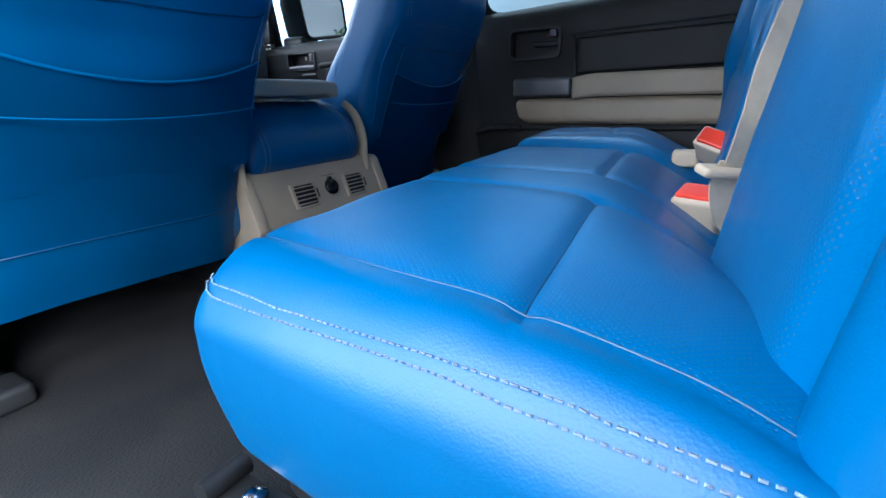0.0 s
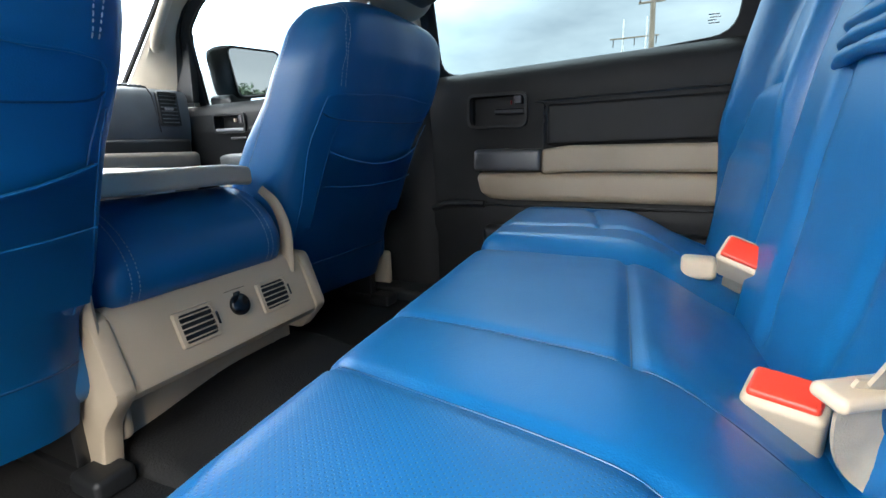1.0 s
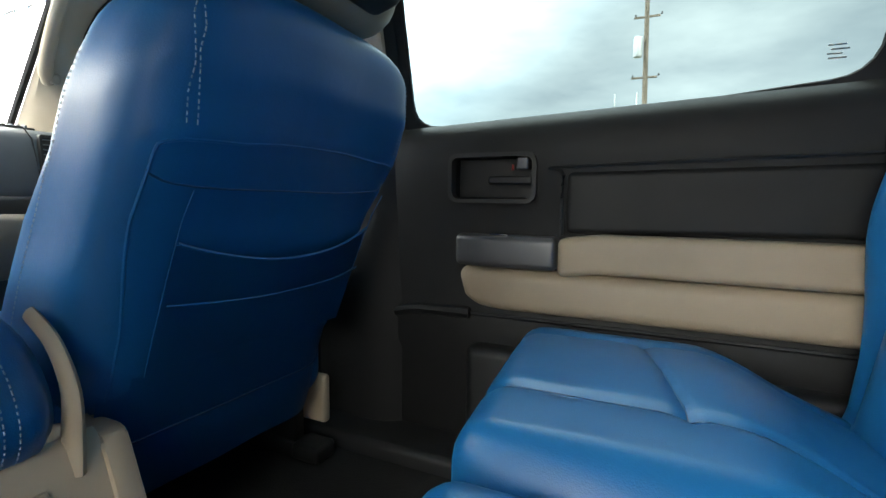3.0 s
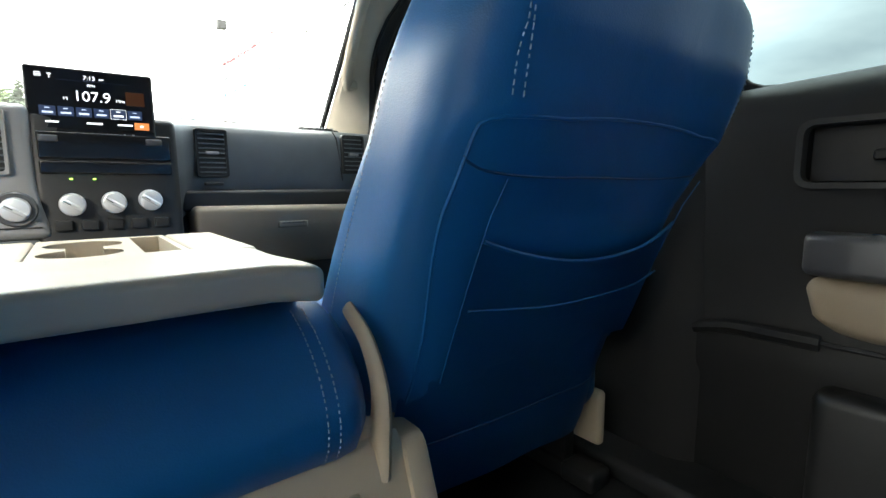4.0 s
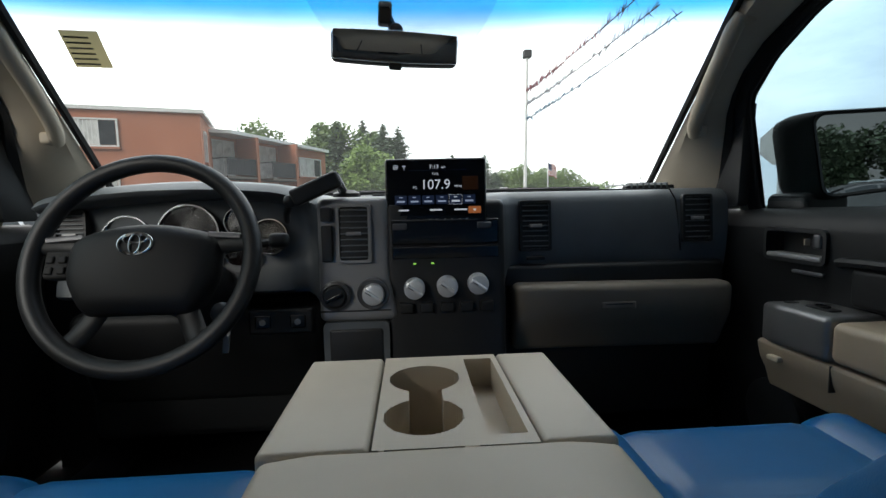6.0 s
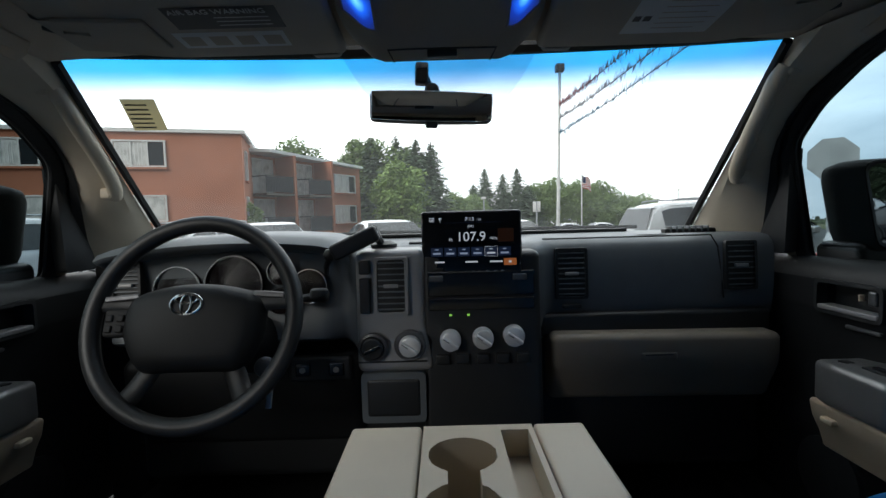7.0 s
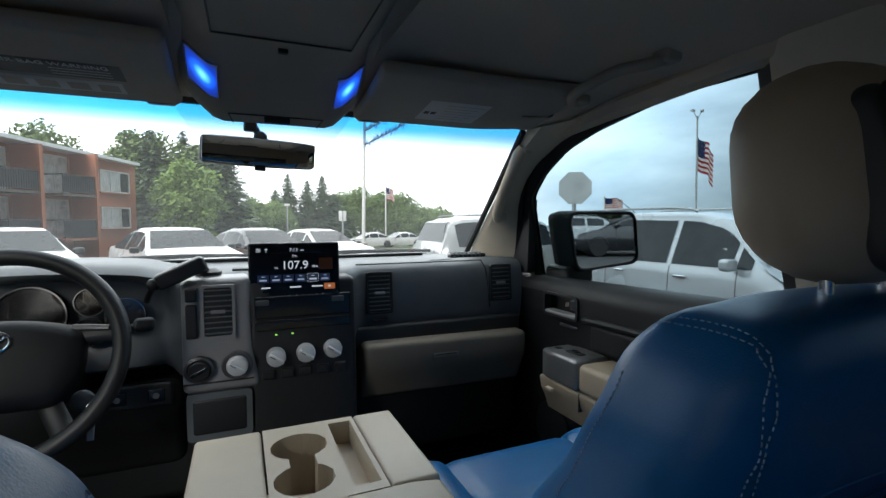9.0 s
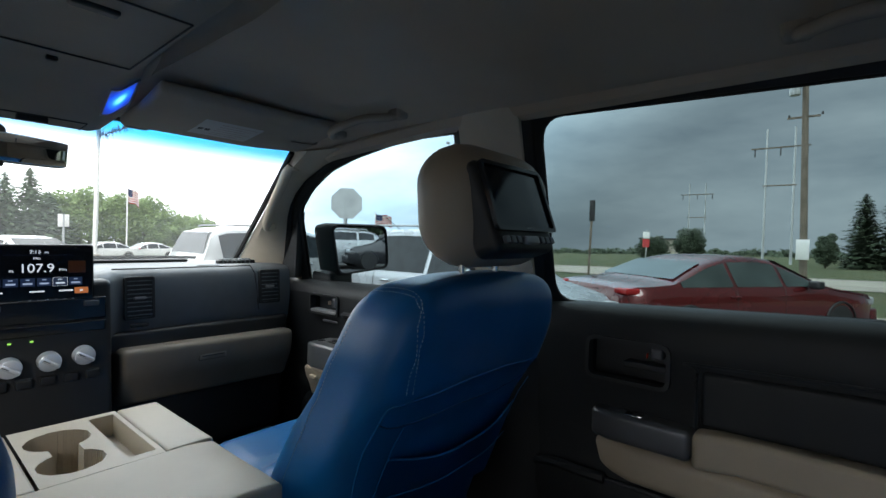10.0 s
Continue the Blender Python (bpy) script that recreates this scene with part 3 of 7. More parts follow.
def front_door(s):
    """A front door; s is 1 for the passenger's and -1 for the driver's side."""
    d = thing("door_front_right" if s > 0 else "door_front_left", "closed charcoal front door with beige armrest", "door", (0.86 * s, 1.5, 0), kind="structure")

    def P(name, bm, mt, label="", parent=d):
        ob = part(name, bm, mt, parent, label, flip=s)
        if s < 0:
            ob.data.transform(Matrix.Translation((-0.105, 0, 0)))
        return ob
    P("lower_panel", door_lower(1.155, 2.12, 0.672, 0.650, (1.716, 1.874, 0.544, 0.610)), DOORBLACK)
    P("window_frame", window_ring(FRONT_WINDOW, (0.020,), 0.02), DOORBLACK)
    cy, cz = sum(p[0] for p in FRONT_WINDOW) / len(FRONT_WINDOW), sum(p[1] for p in FRONT_WINDOW) / len(FRONT_WINDOW)
    edge = [(y + (y - cy) / math.hypot(y - cy, z - cz) * 0.018, z + (z - cz) / math.hypot(y - cy, z - cz) * 0.018) for y, z in FRONT_WINDOW]
    P("frame_trim", window_ring(edge, (0.045,), 0.03, -0.004), PILLAR, "beige inner trim round the window")
    P("window_pane", pane(FRONT_WINDOW), SIDE_GLASS).visible_shadow = False
    P("seal", tube([(side_x(z) + 0.004, y, z) for y, z in FRONT_WINDOW], 0.005, 6, up=(1, 0, 0), closed=True), RUBBER)
    P("sail_panel", prism(rounded([(1.968, 0.66), (1.952, 0.912), (1.965, 0.90), (2.06, 0.70), (2.07, 0.66)], 0.01, 3), 'x', 0.815, 0.845, 0.003), BLACK)
    top = P("grip_panel", pad(0.730, 0.85, 1.605, 1.790, 0.382, 0.466, 0.012, 0.02, lambda p: Vector((p.x + 0.022 * soft((p.y - 1.72) / 0.08) * soft((0.80 - p.x) / 0.06), p.y, p.z - 0.008 * soft((p.y - 1.70) / 0.1)))), SATIN, "satin grey switch panel")
    P("window_switch", box(0.77, 0.795, 1.645, 1.70, 0.4655, 0.4695, 0.0015), BLACK, "black window switch", top)
    P("switch_lever", box(0.776, 0.789, 1.66, 1.685, 0.469, 0.474, 0.002), GLOSS_BLACK, "", top)
    P("lock_switch", box(0.772, 0.79, 1.735, 1.755, 0.460, 0.4650, 0.001), BLACK, "", top)
    P("armrest_pad", pad(0.731, 0.85, 1.14, 1.603, 0.386, 0.462, 0.016, 0.03), BEIGE_VINYL, "glossy beige vinyl armrest")
    low = P("armrest_lower", pad(0.738, 0.86, 1.13, 1.786, 0.275, 0.381, 0.009, 0.03, lambda p: Vector((p.x + 0.03 * soft((0.37 - p.z) / 0.09), p.y, p.z))), BEIGE_VINYL, "beige lower door bin")
    P("bin_handle", box(0.730, 0.765, 1.715, 1.745, 0.346, 0.357, 0.003), BEIGE, "small beige pull", low)
    P("bin_joint", box(0.7372, 0.765, 1.6025, 1.6045, 0.33, 0.379, 0.0), BLACK, "", low)
    P("handle_rim", oval_frame(1.712, 1.878, 0.540, 0.614, 0.822), BLACK)
    P("handle_cup", pad(0.860, 0.868, 1.720, 1.870, 0.548, 0.606, 0.003, 0.03), BLACK)
    P("handle", pad(0.816, 0.850, 1.724, 1.744, 0.574, 0.604, 0.005, 0.01), GUNMETAL, "satin pull lever")
    P("handle_edge", pad(0.816, 0.850, 1.722, 1.866, 0.548, 0.558, 0.003, 0.02), SILVER, "bright lower edge")
    P("lock_mark", box(0.818, 0.83, 1.762, 1.7655, 0.580, 0.593, 0.001), BEIGE)
    P("grip_ledge", tube(smooth_path([(0.832, 1.685, 0.548), (0.820, 1.66, 0.556), (0.818, 1.40, 0.562), (0.825, 1.16, 0.566)], 5), 0.009, 8), DOORBLACK)
    P("upper_insert", pad(0.822, 0.86, 1.13, 1.665, 0.47, 0.548, 0.014, 0.03), DOORBLACK)
    P("tweeter_slot", box(0.822, 0.83, 1.72, 1.80, 0.517, 0.525, 0.003), GUNMETAL)
    P("speaker_cover", lathe([(0.085, 0), (0.085, 0.012), (0.07, 0.016), (0.0, 0.012)], 28, pose(0.846, 1.85, 0.17, 0, -90, 0)), BLACK)
    return d


front_door(1)
front_door(-1)


ARCH = [(0.68, 2.035), (0.80, 2.005), (0.90, 1.975), (0.945, 1.94), (0.99, 1.885), (1.03, 1.80), (1.06, 1.70), (1.085, 1.60), (1.10, 1.50)]


def pillars():
    for s in (1, -1):
        # between the doors
        pr = []
        for z in (0.0, 0.25, 0.5, 0.66, 0.8, 0.95, 1.13):
            x = 0.845 if z < 0.66 else side_x(z) - 0.012
            pr.append([Vector((s * x, 0.945, z)), Vector((s * (x - 0.022), 0.985, z)), Vector((s * (x - 0.026), 1.06, z)), Vector((s * (x - 0.020), 1.13, z)), Vector((s * x, 1.17, z)), Vector((s * (x + 0.012), 1.165, z)), Vector((s * (x + 0.012), 0.955, z))])
        b = part("pillar_b_" + ("right" if s > 0 else "left"), loft(pr), DOORBLACK, kind="structure", label="dark trim pillar between the doors")
        # belt guide on the upper pillar
        up = part("pillar_trim_" + ("right" if s > 0 else "left"), loft([[Vector((s * (side_x(z) - 0.045 + 0.01 * k), y, z)) for k, y in ((1, 0.965), (0, 1.0), (0, 1.10), (1, 1.135), (3, 1.135), (3, 0.965))] for z in (0.70, 0.85, 1.0, 1.13)]), PILLAR, kind="structure", label="grey-beige upper pillar cover")
        # rear corner
        part("pillar_c_" + ("right" if s > 0 else "left"), loft([[Vector((s * x, y, z)) for x, y in ((side_x(max(z, .68)) - 0.02, 0.12), (side_x(max(z, .68)) - 0.03, 0.02), (0.70, -0.17), (0.90, -0.17), (0.92, 0.12))] for z in (0.0, 0.4, 0.72, 0.9, 1.14)]), PILLAR, kind="structure", label="beige rear corner trim")
        # windscreen pillar
        rings = []
        for i in range(11):
            t = i / 10
            ex = lerp(t, 0.130, 0.105) if s < 0 else lerp(t, 0.015, 0.028)
            w = Vector((lerp(t, 0.735, 0.628) + ex, lerp(t, 2.29, 1.735), lerp(t, 0.690, 1.085)))
            qz = lerp(t, 0.680, 1.098)
            q = Vector((side_x(qz) - 0.012 + (0.105 if s < 0 else 0.0), table(qz, ARCH), qz))
            m1 = w.lerp(q, 0.25) + Vector((-0.022, -0.012, -0.006))
            m2 = w.lerp(q, 0.7) + Vector((-0.022, -0.012, -0.006))
            o = Vector((0.055, 0.03, 0.02))
            rings.append([Vector((s * p.x, p.y, p.z)) for p in (w, m1, m2, q, q + o, w + o)])
        a = thing("windscreen_pillar", "beige moulded windscreen pillar with grab handle", "pillar", (0.78 * s, 2.1, 0.68), group="windscreen pillars")
        part("cover", loft(rings), PILLAR, a)
        strip = []
        for i, r in enumerate(rings):
            k = lerp(i / 10, 0.84, 0.97)
            up = Vector((-s * 0.005, -0.003, -0.003))
            p0 = r[1].lerp(r[2], min(1.0, (k - 0.25) / 0.45)) if k < 0.7 else r[2].lerp(r[3], (k - 0.7) / 0.3)
            p1 = r[2] if k < 0.7 else p0.lerp(r[3], 0.5)
            strip.append([p0 - up * 0.5, p0 + up * 0.6, p1 + up, r[3] + up * 1.6, r[4] + up, r[4] - up])
        part("door_opening_seal", loft(strip), RUBBER, a, "black rubber door opening seal")
        part("glass_edge", tube([(s * (lerp(t, 0.728, 0.622) + (lerp(t, 0.130, 0.105) if s < 0 else lerp(t, 0.015, 0.028))), lerp(t, 2.30, 1.742), lerp(t, 0.700, 1.083)) for t in (0, 0.25, 0.5, 0.75, 1)], 0.010, 6), RUBBER, a)
        hp = smooth_path([(0.712, 2.02, 0.845), (0.690, 1.985, 0.872), (0.672, 1.92, 0.925), (0.655, 1.84, 0.985), (0.648, 1.80, 1.02), (0.652, 1.775, 1.05)], 6)
        h = part("grab_handle", tube([(s * (p.x + (0.115 if s < 0 else 0.020)), p.y, p.z) for p in hp], 0.017, 10), PILLAR, a)
        for e in (hp[2], hp[-3]):
            part("bolt_cap", pad(-0.014, 0.014, -0.02, 0.02, -0.014, 0.014, 0.008, 0.02), PILLAR, h, m=Matrix.Translation((s * (e.x + 0.012 + (0.115 if s < 0 else 0.020)), e.y, e.z)))
        part("door_seal", tube([(s * (side_x(z) - 0.004 + (0.105 if s < 0 else 0.0)), y - 0.006, z) for z, y in ARCH], 0.008, 6), RUBBER, a)
        # roof corner over the windscreen pillar
        cx = 0.705 if s > 0 else -0.79
        part("trim_corner_" + ("right" if s > 0 else "left"), pad(cx - 0.105, cx + 0.105, 1.585, 1.765, 1.090, 1.150, 0.022, 0.03, lambda p: Vector((p.x, p.y, p.z + 0.020 * soft((1.68 - p.y) / 0.09)))), HEADLINER, kind="structure", label="grey-beige moulded roof corner")
        # roof rail and sill
        part("trim_rail_" + ("right" if s > 0 else "left"), tube([(s * 0.735, -0.15, 1.128), (s * 0.745, 0.6, 1.126), (s * 0.745, 1.2, 1.12), (s * 0.735, 1.5, 1.10), (s * 0.728, 1.66, 1.085)], 0.028, 8), HEADLINER, kind="structure")
        part("trim_sill_" + ("right" if s > 0 else "left"), join(pad(s * 0.80 - 0.06, s * 0.80 + 0.06, 0.52, 1.20, -0.02, 0.035, 0.015, 0.05), pad(s * 0.80 - 0.06, s * 0.80 + 0.06, 1.26, 2.2, -0.02, 0.03, 0.015, 0.08)), BLACK, kind="structure", label="black plastic door sill plate")


pillars()


def windscreen():
    def f(u, v):
        hw = lerp(v, 0.760, 0.650)
        x = lerp(u, -hw - lerp(v, 0.130, 0.110), hw + lerp(v, 0.015, 0.030))
        b = 0.075 * (1 - (x / 0.86) ** 2)
        return Vector((x, lerp(v, 2.31, 1.745) + b, lerp(v, 0.685, 1.106)))
    w = thing("windscreen", "clear windscreen with a blue shade band along its top", "windscreen", (0, 2.36, 0.68), kind="structure")
    # the shade band fades out downwards
    m = TINT
    n, l = m.node_tree.nodes, m.node_tree.links
    tr = [x for x in n if x.type == 'BSDF_TRANSPARENT'][0]
    co = n.new("ShaderNodeTexCoord")
    sp = n.new("ShaderNodeSeparateXYZ")
    l.new(co.outputs["Object"], sp.inputs["Vector"])
    mr = n.new("ShaderNodeMapRange")
    mr.interpolation_type = 'SMOOTHSTEP'
    mr.inputs["From Min"].default_value, mr.inputs["From Max"].default_value = 1.012, 1.086
    l.new(sp.outputs["Z"], mr.inputs["Value"])
    mx = n.new("ShaderNodeMix")
    mx.data_type = 'RGBA'
    mx.inputs[6].default_value = (0.93, 0.96, 0.97, 1)
    mx.inputs[7].default_value = (0.012, 0.21, 0.47, 1)
    l.new(mr.outputs["Result"], mx.inputs["Factor"])
    l.new(mx.outputs[2], tr.inputs["Color"])
    # a thin film of dust on the glass scatters the daylight
    film = n.new("ShaderNodeBsdfTranslucent")
    film.inputs["Color"].default_value = (0.9, 0.92, 0.92, 1)
    dusty = n.new("ShaderNodeMixShader")
    specks = n.new("ShaderNodeTexNoise")
    specks.inputs["Scale"].default_value = 5.0
    specks.inputs["Detail"].default_value = 5
    l.new(co.outputs["Object"], specks.inputs["Vector"])
    amount = n.new("ShaderNodeMapRange")
    amount.inputs["From Min"].default_value, amount.inputs["From Max"].default_value = 0.3, 0.7
    amount.inputs["To Min"].default_value, amount.inputs["To Max"].default_value = 0.024, 0.042
    l.new(specks.outputs["Fac"], amount.inputs["Value"])
    l.new(amount.outputs["Result"], dusty.inputs["Fac"])
    last = n["Material Output"].inputs["Surface"].links[0].from_socket
    l.new(last, dusty.inputs[1])
    l.new(film.outputs["BSDF"], dusty.inputs[2])
    l.new(dusty.outputs["Shader"], n["Material Output"].inputs["Surface"])
    part("pane", sheet(f, 40, 24), TINT, w).visible_shadow = False

    def dots(u, v):
        hw = lerp(v ** 0.5, 0.10, 0.20)
        p = f(0.53, lerp(v, 0.77, 1.0))
        x = lerp(u, -hw, hw) - 0.005
        return Vector((x, p.y - 0.006 - 0.05 * x * x, p.z))
    part("dotted_band", sheet(dots, 6, 6), FRIT, w, "grey dotted patch behind the mirror").visible_shadow = False
    part("header_strip", tube([f(u / 20, 1.0) + Vector((0, 0.004, 0.006)) for u in range(21)], 0.014, 6), RUBBER, w)
    # service sticker
    paper = material("tan_sticker", (0.42, 0.365, 0.215), 0.6)
    pn, pl = paper.node_tree.nodes, paper.node_tree.links
    thin = pn.new("ShaderNodeBsdfTranslucent")
    thin.inputs["Color"].default_value = (0.26, 0.225, 0.12, 1)
    both = pn.new("ShaderNodeMixShader")
    both.inputs["Fac"].default_value = 0.5
    pl.new(pn["Principled BSDF"].outputs["BSDF"], both.inputs[1])
    pl.new(thin.outputs["BSDF"], both.inputs[2])
    pl.new(both.outputs["Shader"], pn["Material Output"].inputs["Surface"])
    st = part("sticker", sheet(lambda u, v: f(lerp(u, 0.064, 0.111), lerp(v, 0.725, 0.85)) + Vector((0, -0.008, -0.004)), 4, 4), paper, w, "tan paper service sticker")
    for i in range(6):
        v = 0.735 + i * 0.018
        part("print_bar", sheet(lambda u, k: f(lerp(u, 0.068, 0.098), v + 0.006 * k) + Vector((0, -0.0105, -0.005)), 1, 1), INK, st)


windscreen()


# ---- rear bench ----
def bench_cushion(name, x0, x1, y0, y1, lines, insert, label, lift=0.0, skew=((0, 0),), drop=0.105, skew_rear=((0, 0),)):
    """A rear seat cushion with crowned top, rolled front and sewn lines."""
    z0, z1 = 0.09, 0.298
    yc = (y0 + y1) / 2

    def f(p):
        x, y, z = p
        top = soft((z - 0.20) / 0.07)
        fy, fx = (y - y0) / (y1 - y0), (x - x0) / (x1 - x0)
        z -= top * drop * (0.25 + 0.75 * soft((x + 0.45) / 0.35)) * soft((0.5 - fy) / 0.5)
        z += top * 0.010 * math.sin(math.pi * min(1, max(0, fy))) * math.sin(math.pi * min(1, max(0, fx)))
        for ln, dep, wid in lines:
            dd = near_line(x, y, ln)
            z -= top * (groove(dd, dep, max(wid, 0.007)) + groove(dd, 0.0018, 0.026))
        z += lift * soft((z - 0.1) / 0.1)
        z -= top * 0.014 * soft((x0 + 0.050 - x) / 0.045)
        # seams run aslant: the whole cover leans with them
        x += table(x, skew if y > 0.30 else skew_rear) * (y - 0.30)
        z += top * 0.0025 * noise.noise(Vector((x * 9, y * 9, 3)))
        y += 0.09 * x * soft((fy - 0.0) / 0.3)
        # front face tucks in below
        y -= 0.025 * soft((0.22 - z) / 0.14) * soft((fy - 0.6) / 0.4)
        x += 0.016 * soft((0.22 - z) / 0.16) * (1 if fx < 0.12 else (-1 if fx > 0.88 else 0)) + 0.05 * (fy - 0.75) * soft((0.10 - fx) / 0.10)
        return Vector((x, y, z))

    def mf(c):
        return 1 if c.z > 0.26 and insert[0] < c.x < insert[1] and insert[2] < c.y < insert[3] else 0
    return pad(x0, x1, y0, y1, z0, z1, 0.045, 0.0065, f, mf)


def sewn(surface, line, skew, skew_rear):
    """A fine dark thread line laid along a panel joint of a cushion."""
    from mathutils.bvhtree import BVHTree
    tree = BVHTree.FromBMesh(surface)
    run = []
    for i in range(49):
        x, y = lerp(i / 48, line[0][0], line[1][0]), lerp(i / 48, line[0][1], line[1][1])
        px = x + table(x, skew if y > 0.30 else skew_rear) * (y - 0.30)
        py = y + 0.09 * px * soft((y - 0.07) / 0.525 / 0.3)
        hit = tree.ray_cast(Vector((px, py, 0.5)), Vector((0, 0, -1)))
        if hit[0] is not None:
            run.append(hit[0] + Vector((0, 0, 0.0001)))
    return tube(run, 0.0007, 5)


def rear_bench():
    b = thing("rear_bench_seat", "glossy bright blue leather rear bench with sewn panels", "bench seat", (0, 0.3, 0.0))
    left_lines = [([(-0.524, 0.64), (-0.524, 0.06)], 0.0035, 0.007), ([(-0.232, 0.64), (-0.232, 0.06)], 0.004, 0.007),
                  ([(-0.524, 0.297), (-0.232, 0.297)], 0.0045, 0.006), ([(-0.085, 0.64), (-0.085, 0.06)], 0.0035, 0.007), ([(-0.085, 0.313), (0.328, 0.313)], 0.007, 0.006)]
    surf = bench_cushion("cushion", -0.578, 0.335, 0.07, 0.595, left_lines, (-0.522, -0.236, 0.10, 0.565), "", 0.0, ((-0.578, -0.01), (-0.524, 0.15), (-0.232, 0.22), (-0.085, 0.17), (0.05, 0.05), (0.335, 0.0)), 0.105, ((-0.578, 0.0), (-0.524, 0.17), (-0.40, 0.18), (-0.232, 0.22), (-0.085, 0.17), (0.05, 0.05), (0.335, 0.0)))
    st = []
    edge = [(-0.556, 0.535), (-0.570, 0.500), (-0.577, 0.44), (-0.582, 0.36), (-0.588, 0.26), (-0.592, 0.16), (-0.597, 0.07)]
    for dx, dz in ((0.006, 0.003), (-0.002, -0.004)):
        st.append(stitches([(x + dx, y, 0.287 + dz - 0.014 * soft((0.33 - y) / 0.3)) for x, y in edge], surf, 0.0040, 0.0016, 0.0008, 0.0014))
    seam = stitches([(x + 0.001, y, 0.284 - 0.014 * soft((0.33 - y) / 0.3)) for x, y in edge], surf, 0.05, 0.0, 0.0016, 0.0002)
    # sewn joints of the panels
    left_skew = ((-0.578, -0.01), (-0.524, 0.15), (-0.232, 0.22), (-0.085, 0.17), (0.05, 0.05), (0.335, 0.0))
    rear_skew = ((-0.578, 0.0), (-0.524, 0.17), (-0.40, 0.18), (-0.232, 0.22), (-0.085, 0.17), (0.05, 0.05), (0.335, 0.0))
    joints = [sewn(surf, ln, left_skew, rear_skew) for ln in ([(-0.524, 0.56), (-0.524, 0.12)], [(-0.232, 0.565), (-0.232, 0.12)], [(-0.524, 0.297), (-0.232, 0.297)], [(-0.085, 0.565), (-0.085, 0.13)], [(-0.085, 0.313), (0.31, 0.313)])]
    cush = part("cushion", surf, [BLUE, BLUE_HOLES], b)
    for j in joints:
        part("seam", j, BLUE_DARK, cush, "fine dark seam")
    part("stitching", st[0], THREAD, cush, "pale thread along the edge")
    part("stitching", st[1], THREAD, cush, "pale thread along the edge")
    part("seam_cord", seam, BLUE_DARK, cush)
    rl = [([(0.50, 0.70), (0.47, 0.12)], 0.006, 0.009), ([(0.47, 0.36), (0.73, 0.392)], 0.006, 0.006), ([(0.74, 0.70), (0.73, 0.12)], 0.005, 0.008)]
    rsurf = bench_cushion("cushion", 0.346, 0.800, 0.07, 0.590, rl, (0.9, 0.9, 0.14, 0.56), "", 0.014, ((0, 0),), 0.105)
    joints = [sewn(rsurf, ln, ((0, 0),), ((0, 0),)) for ln in ([(0.496, 0.56), (0.47, 0.13)], [(0.478, 0.361), (0.73, 0.391)])]
    rc = part("side_cushion", rsurf, [BLUE, BLUE], b)
    for j in joints:
        part("seam", j, BLUE_DARK, rc, "fine dark seam")
    part("frame", join(box(-0.53, 0.74, 0.08, 0.48, 0.05, 0.10, 0.01), box(-0.52, -0.48, 0.10, 0.46, 0.0, 0.06, 0.005), box(0.66, 0.70, 0.10, 0.46, 0.0, 0.06, 0.005), box(-0.02, 0.02, 0.10, 0.46, 0.0, 0.06, 0.005)), STEEL, b, "dark steel seat frame")
    hinge = part("floor_bracket", join(box(-0.570, -0.530, 0.42, 0.55, 0.03, 0.055, 0.004), tube([(-0.575, 0.545, 0.060), (-0.525, 0.545, 0.060)], 0.012, 10)), STEEL, b, "black steel floor bracket")
    part("bolt", lathe([(0.012, 0), (0.012, 0.006), (0.006, 0.010), (0.0, 0.010)], 10, pose(-0.550, 0.50, 0.055)), CHROME, hinge)

    # backrests
    def face_y(x, z):
        return 0.140 + 0.10 * x - 0.185 * (z - 0.29)

    def back(x0, x1, ztop, lines, sunk=None, holes=(9, 9)):
        def f(p):
            x, v, z = p
            front = soft((v - 0.02) / 0.07)
            fx, fz = (x - x0) / (x1 - x0), (z - 0.22) / (ztop - 0.22)
            y = face_y(x, z) + v - 0.12
            if sunk:
                y += front * (0.034 * soft((abs(x - 0.565) - 0.12) / 0.07) * soft((z - 0.30) / 0.25) - 0.020)
            y += front * (0.008 * math.sin(math.pi * min(1, max(0, fz * 1.2))))
            y += front * 0.034 * (1 - soft((x + 0.225) / 0.022))
            for ln, dep, w in lines:
                y -= front * groove(near_line(x, z, ln), dep, w)
            y += front * 0.003 * noise.noise(Vector((x * 8, z * 8, 7)))
            if sunk:
                y -= front * 0.022 * soft((x - sunk[0]) / 0.03) * soft((sunk[1] - x) / 0.03) * soft((z - sunk[2]) / 0.012)
            x -= (fx - 0.5) * 0.05 * soft((fz - 0.75) / 0.25)
            return Vector((x, y, z))
        return pad(x0, x1, 0.0, 0.12, 0.10, ztop, 0.040, 0.010, f, lambda c: 1 if c.y > 0.10 and holes[0] < c.x < holes[1] and c.z < 0.60 else 0)
    r_lines = [([(0.750, 0.25), (0.735, 0.45), (0.690, 0.60), (0.675, 0.95)], 0.022, 0.020), ([(0.405, 0.25), (0.405, 0.5), (0.435, 0.60), (0.465, 0.95)], 0.020, 0.018), ([(0.455, 0.570), (0.67, 0.577)], 0.010, 0.010), ([(0.43, 0.455), (0.72, 0.458)], 0.006, 0.008)]
    rb = back(0.352, 0.790, 0.885, r_lines, (0.45, 0.69, 0.574))
    part("side_backrest", rb, BLUE, b)
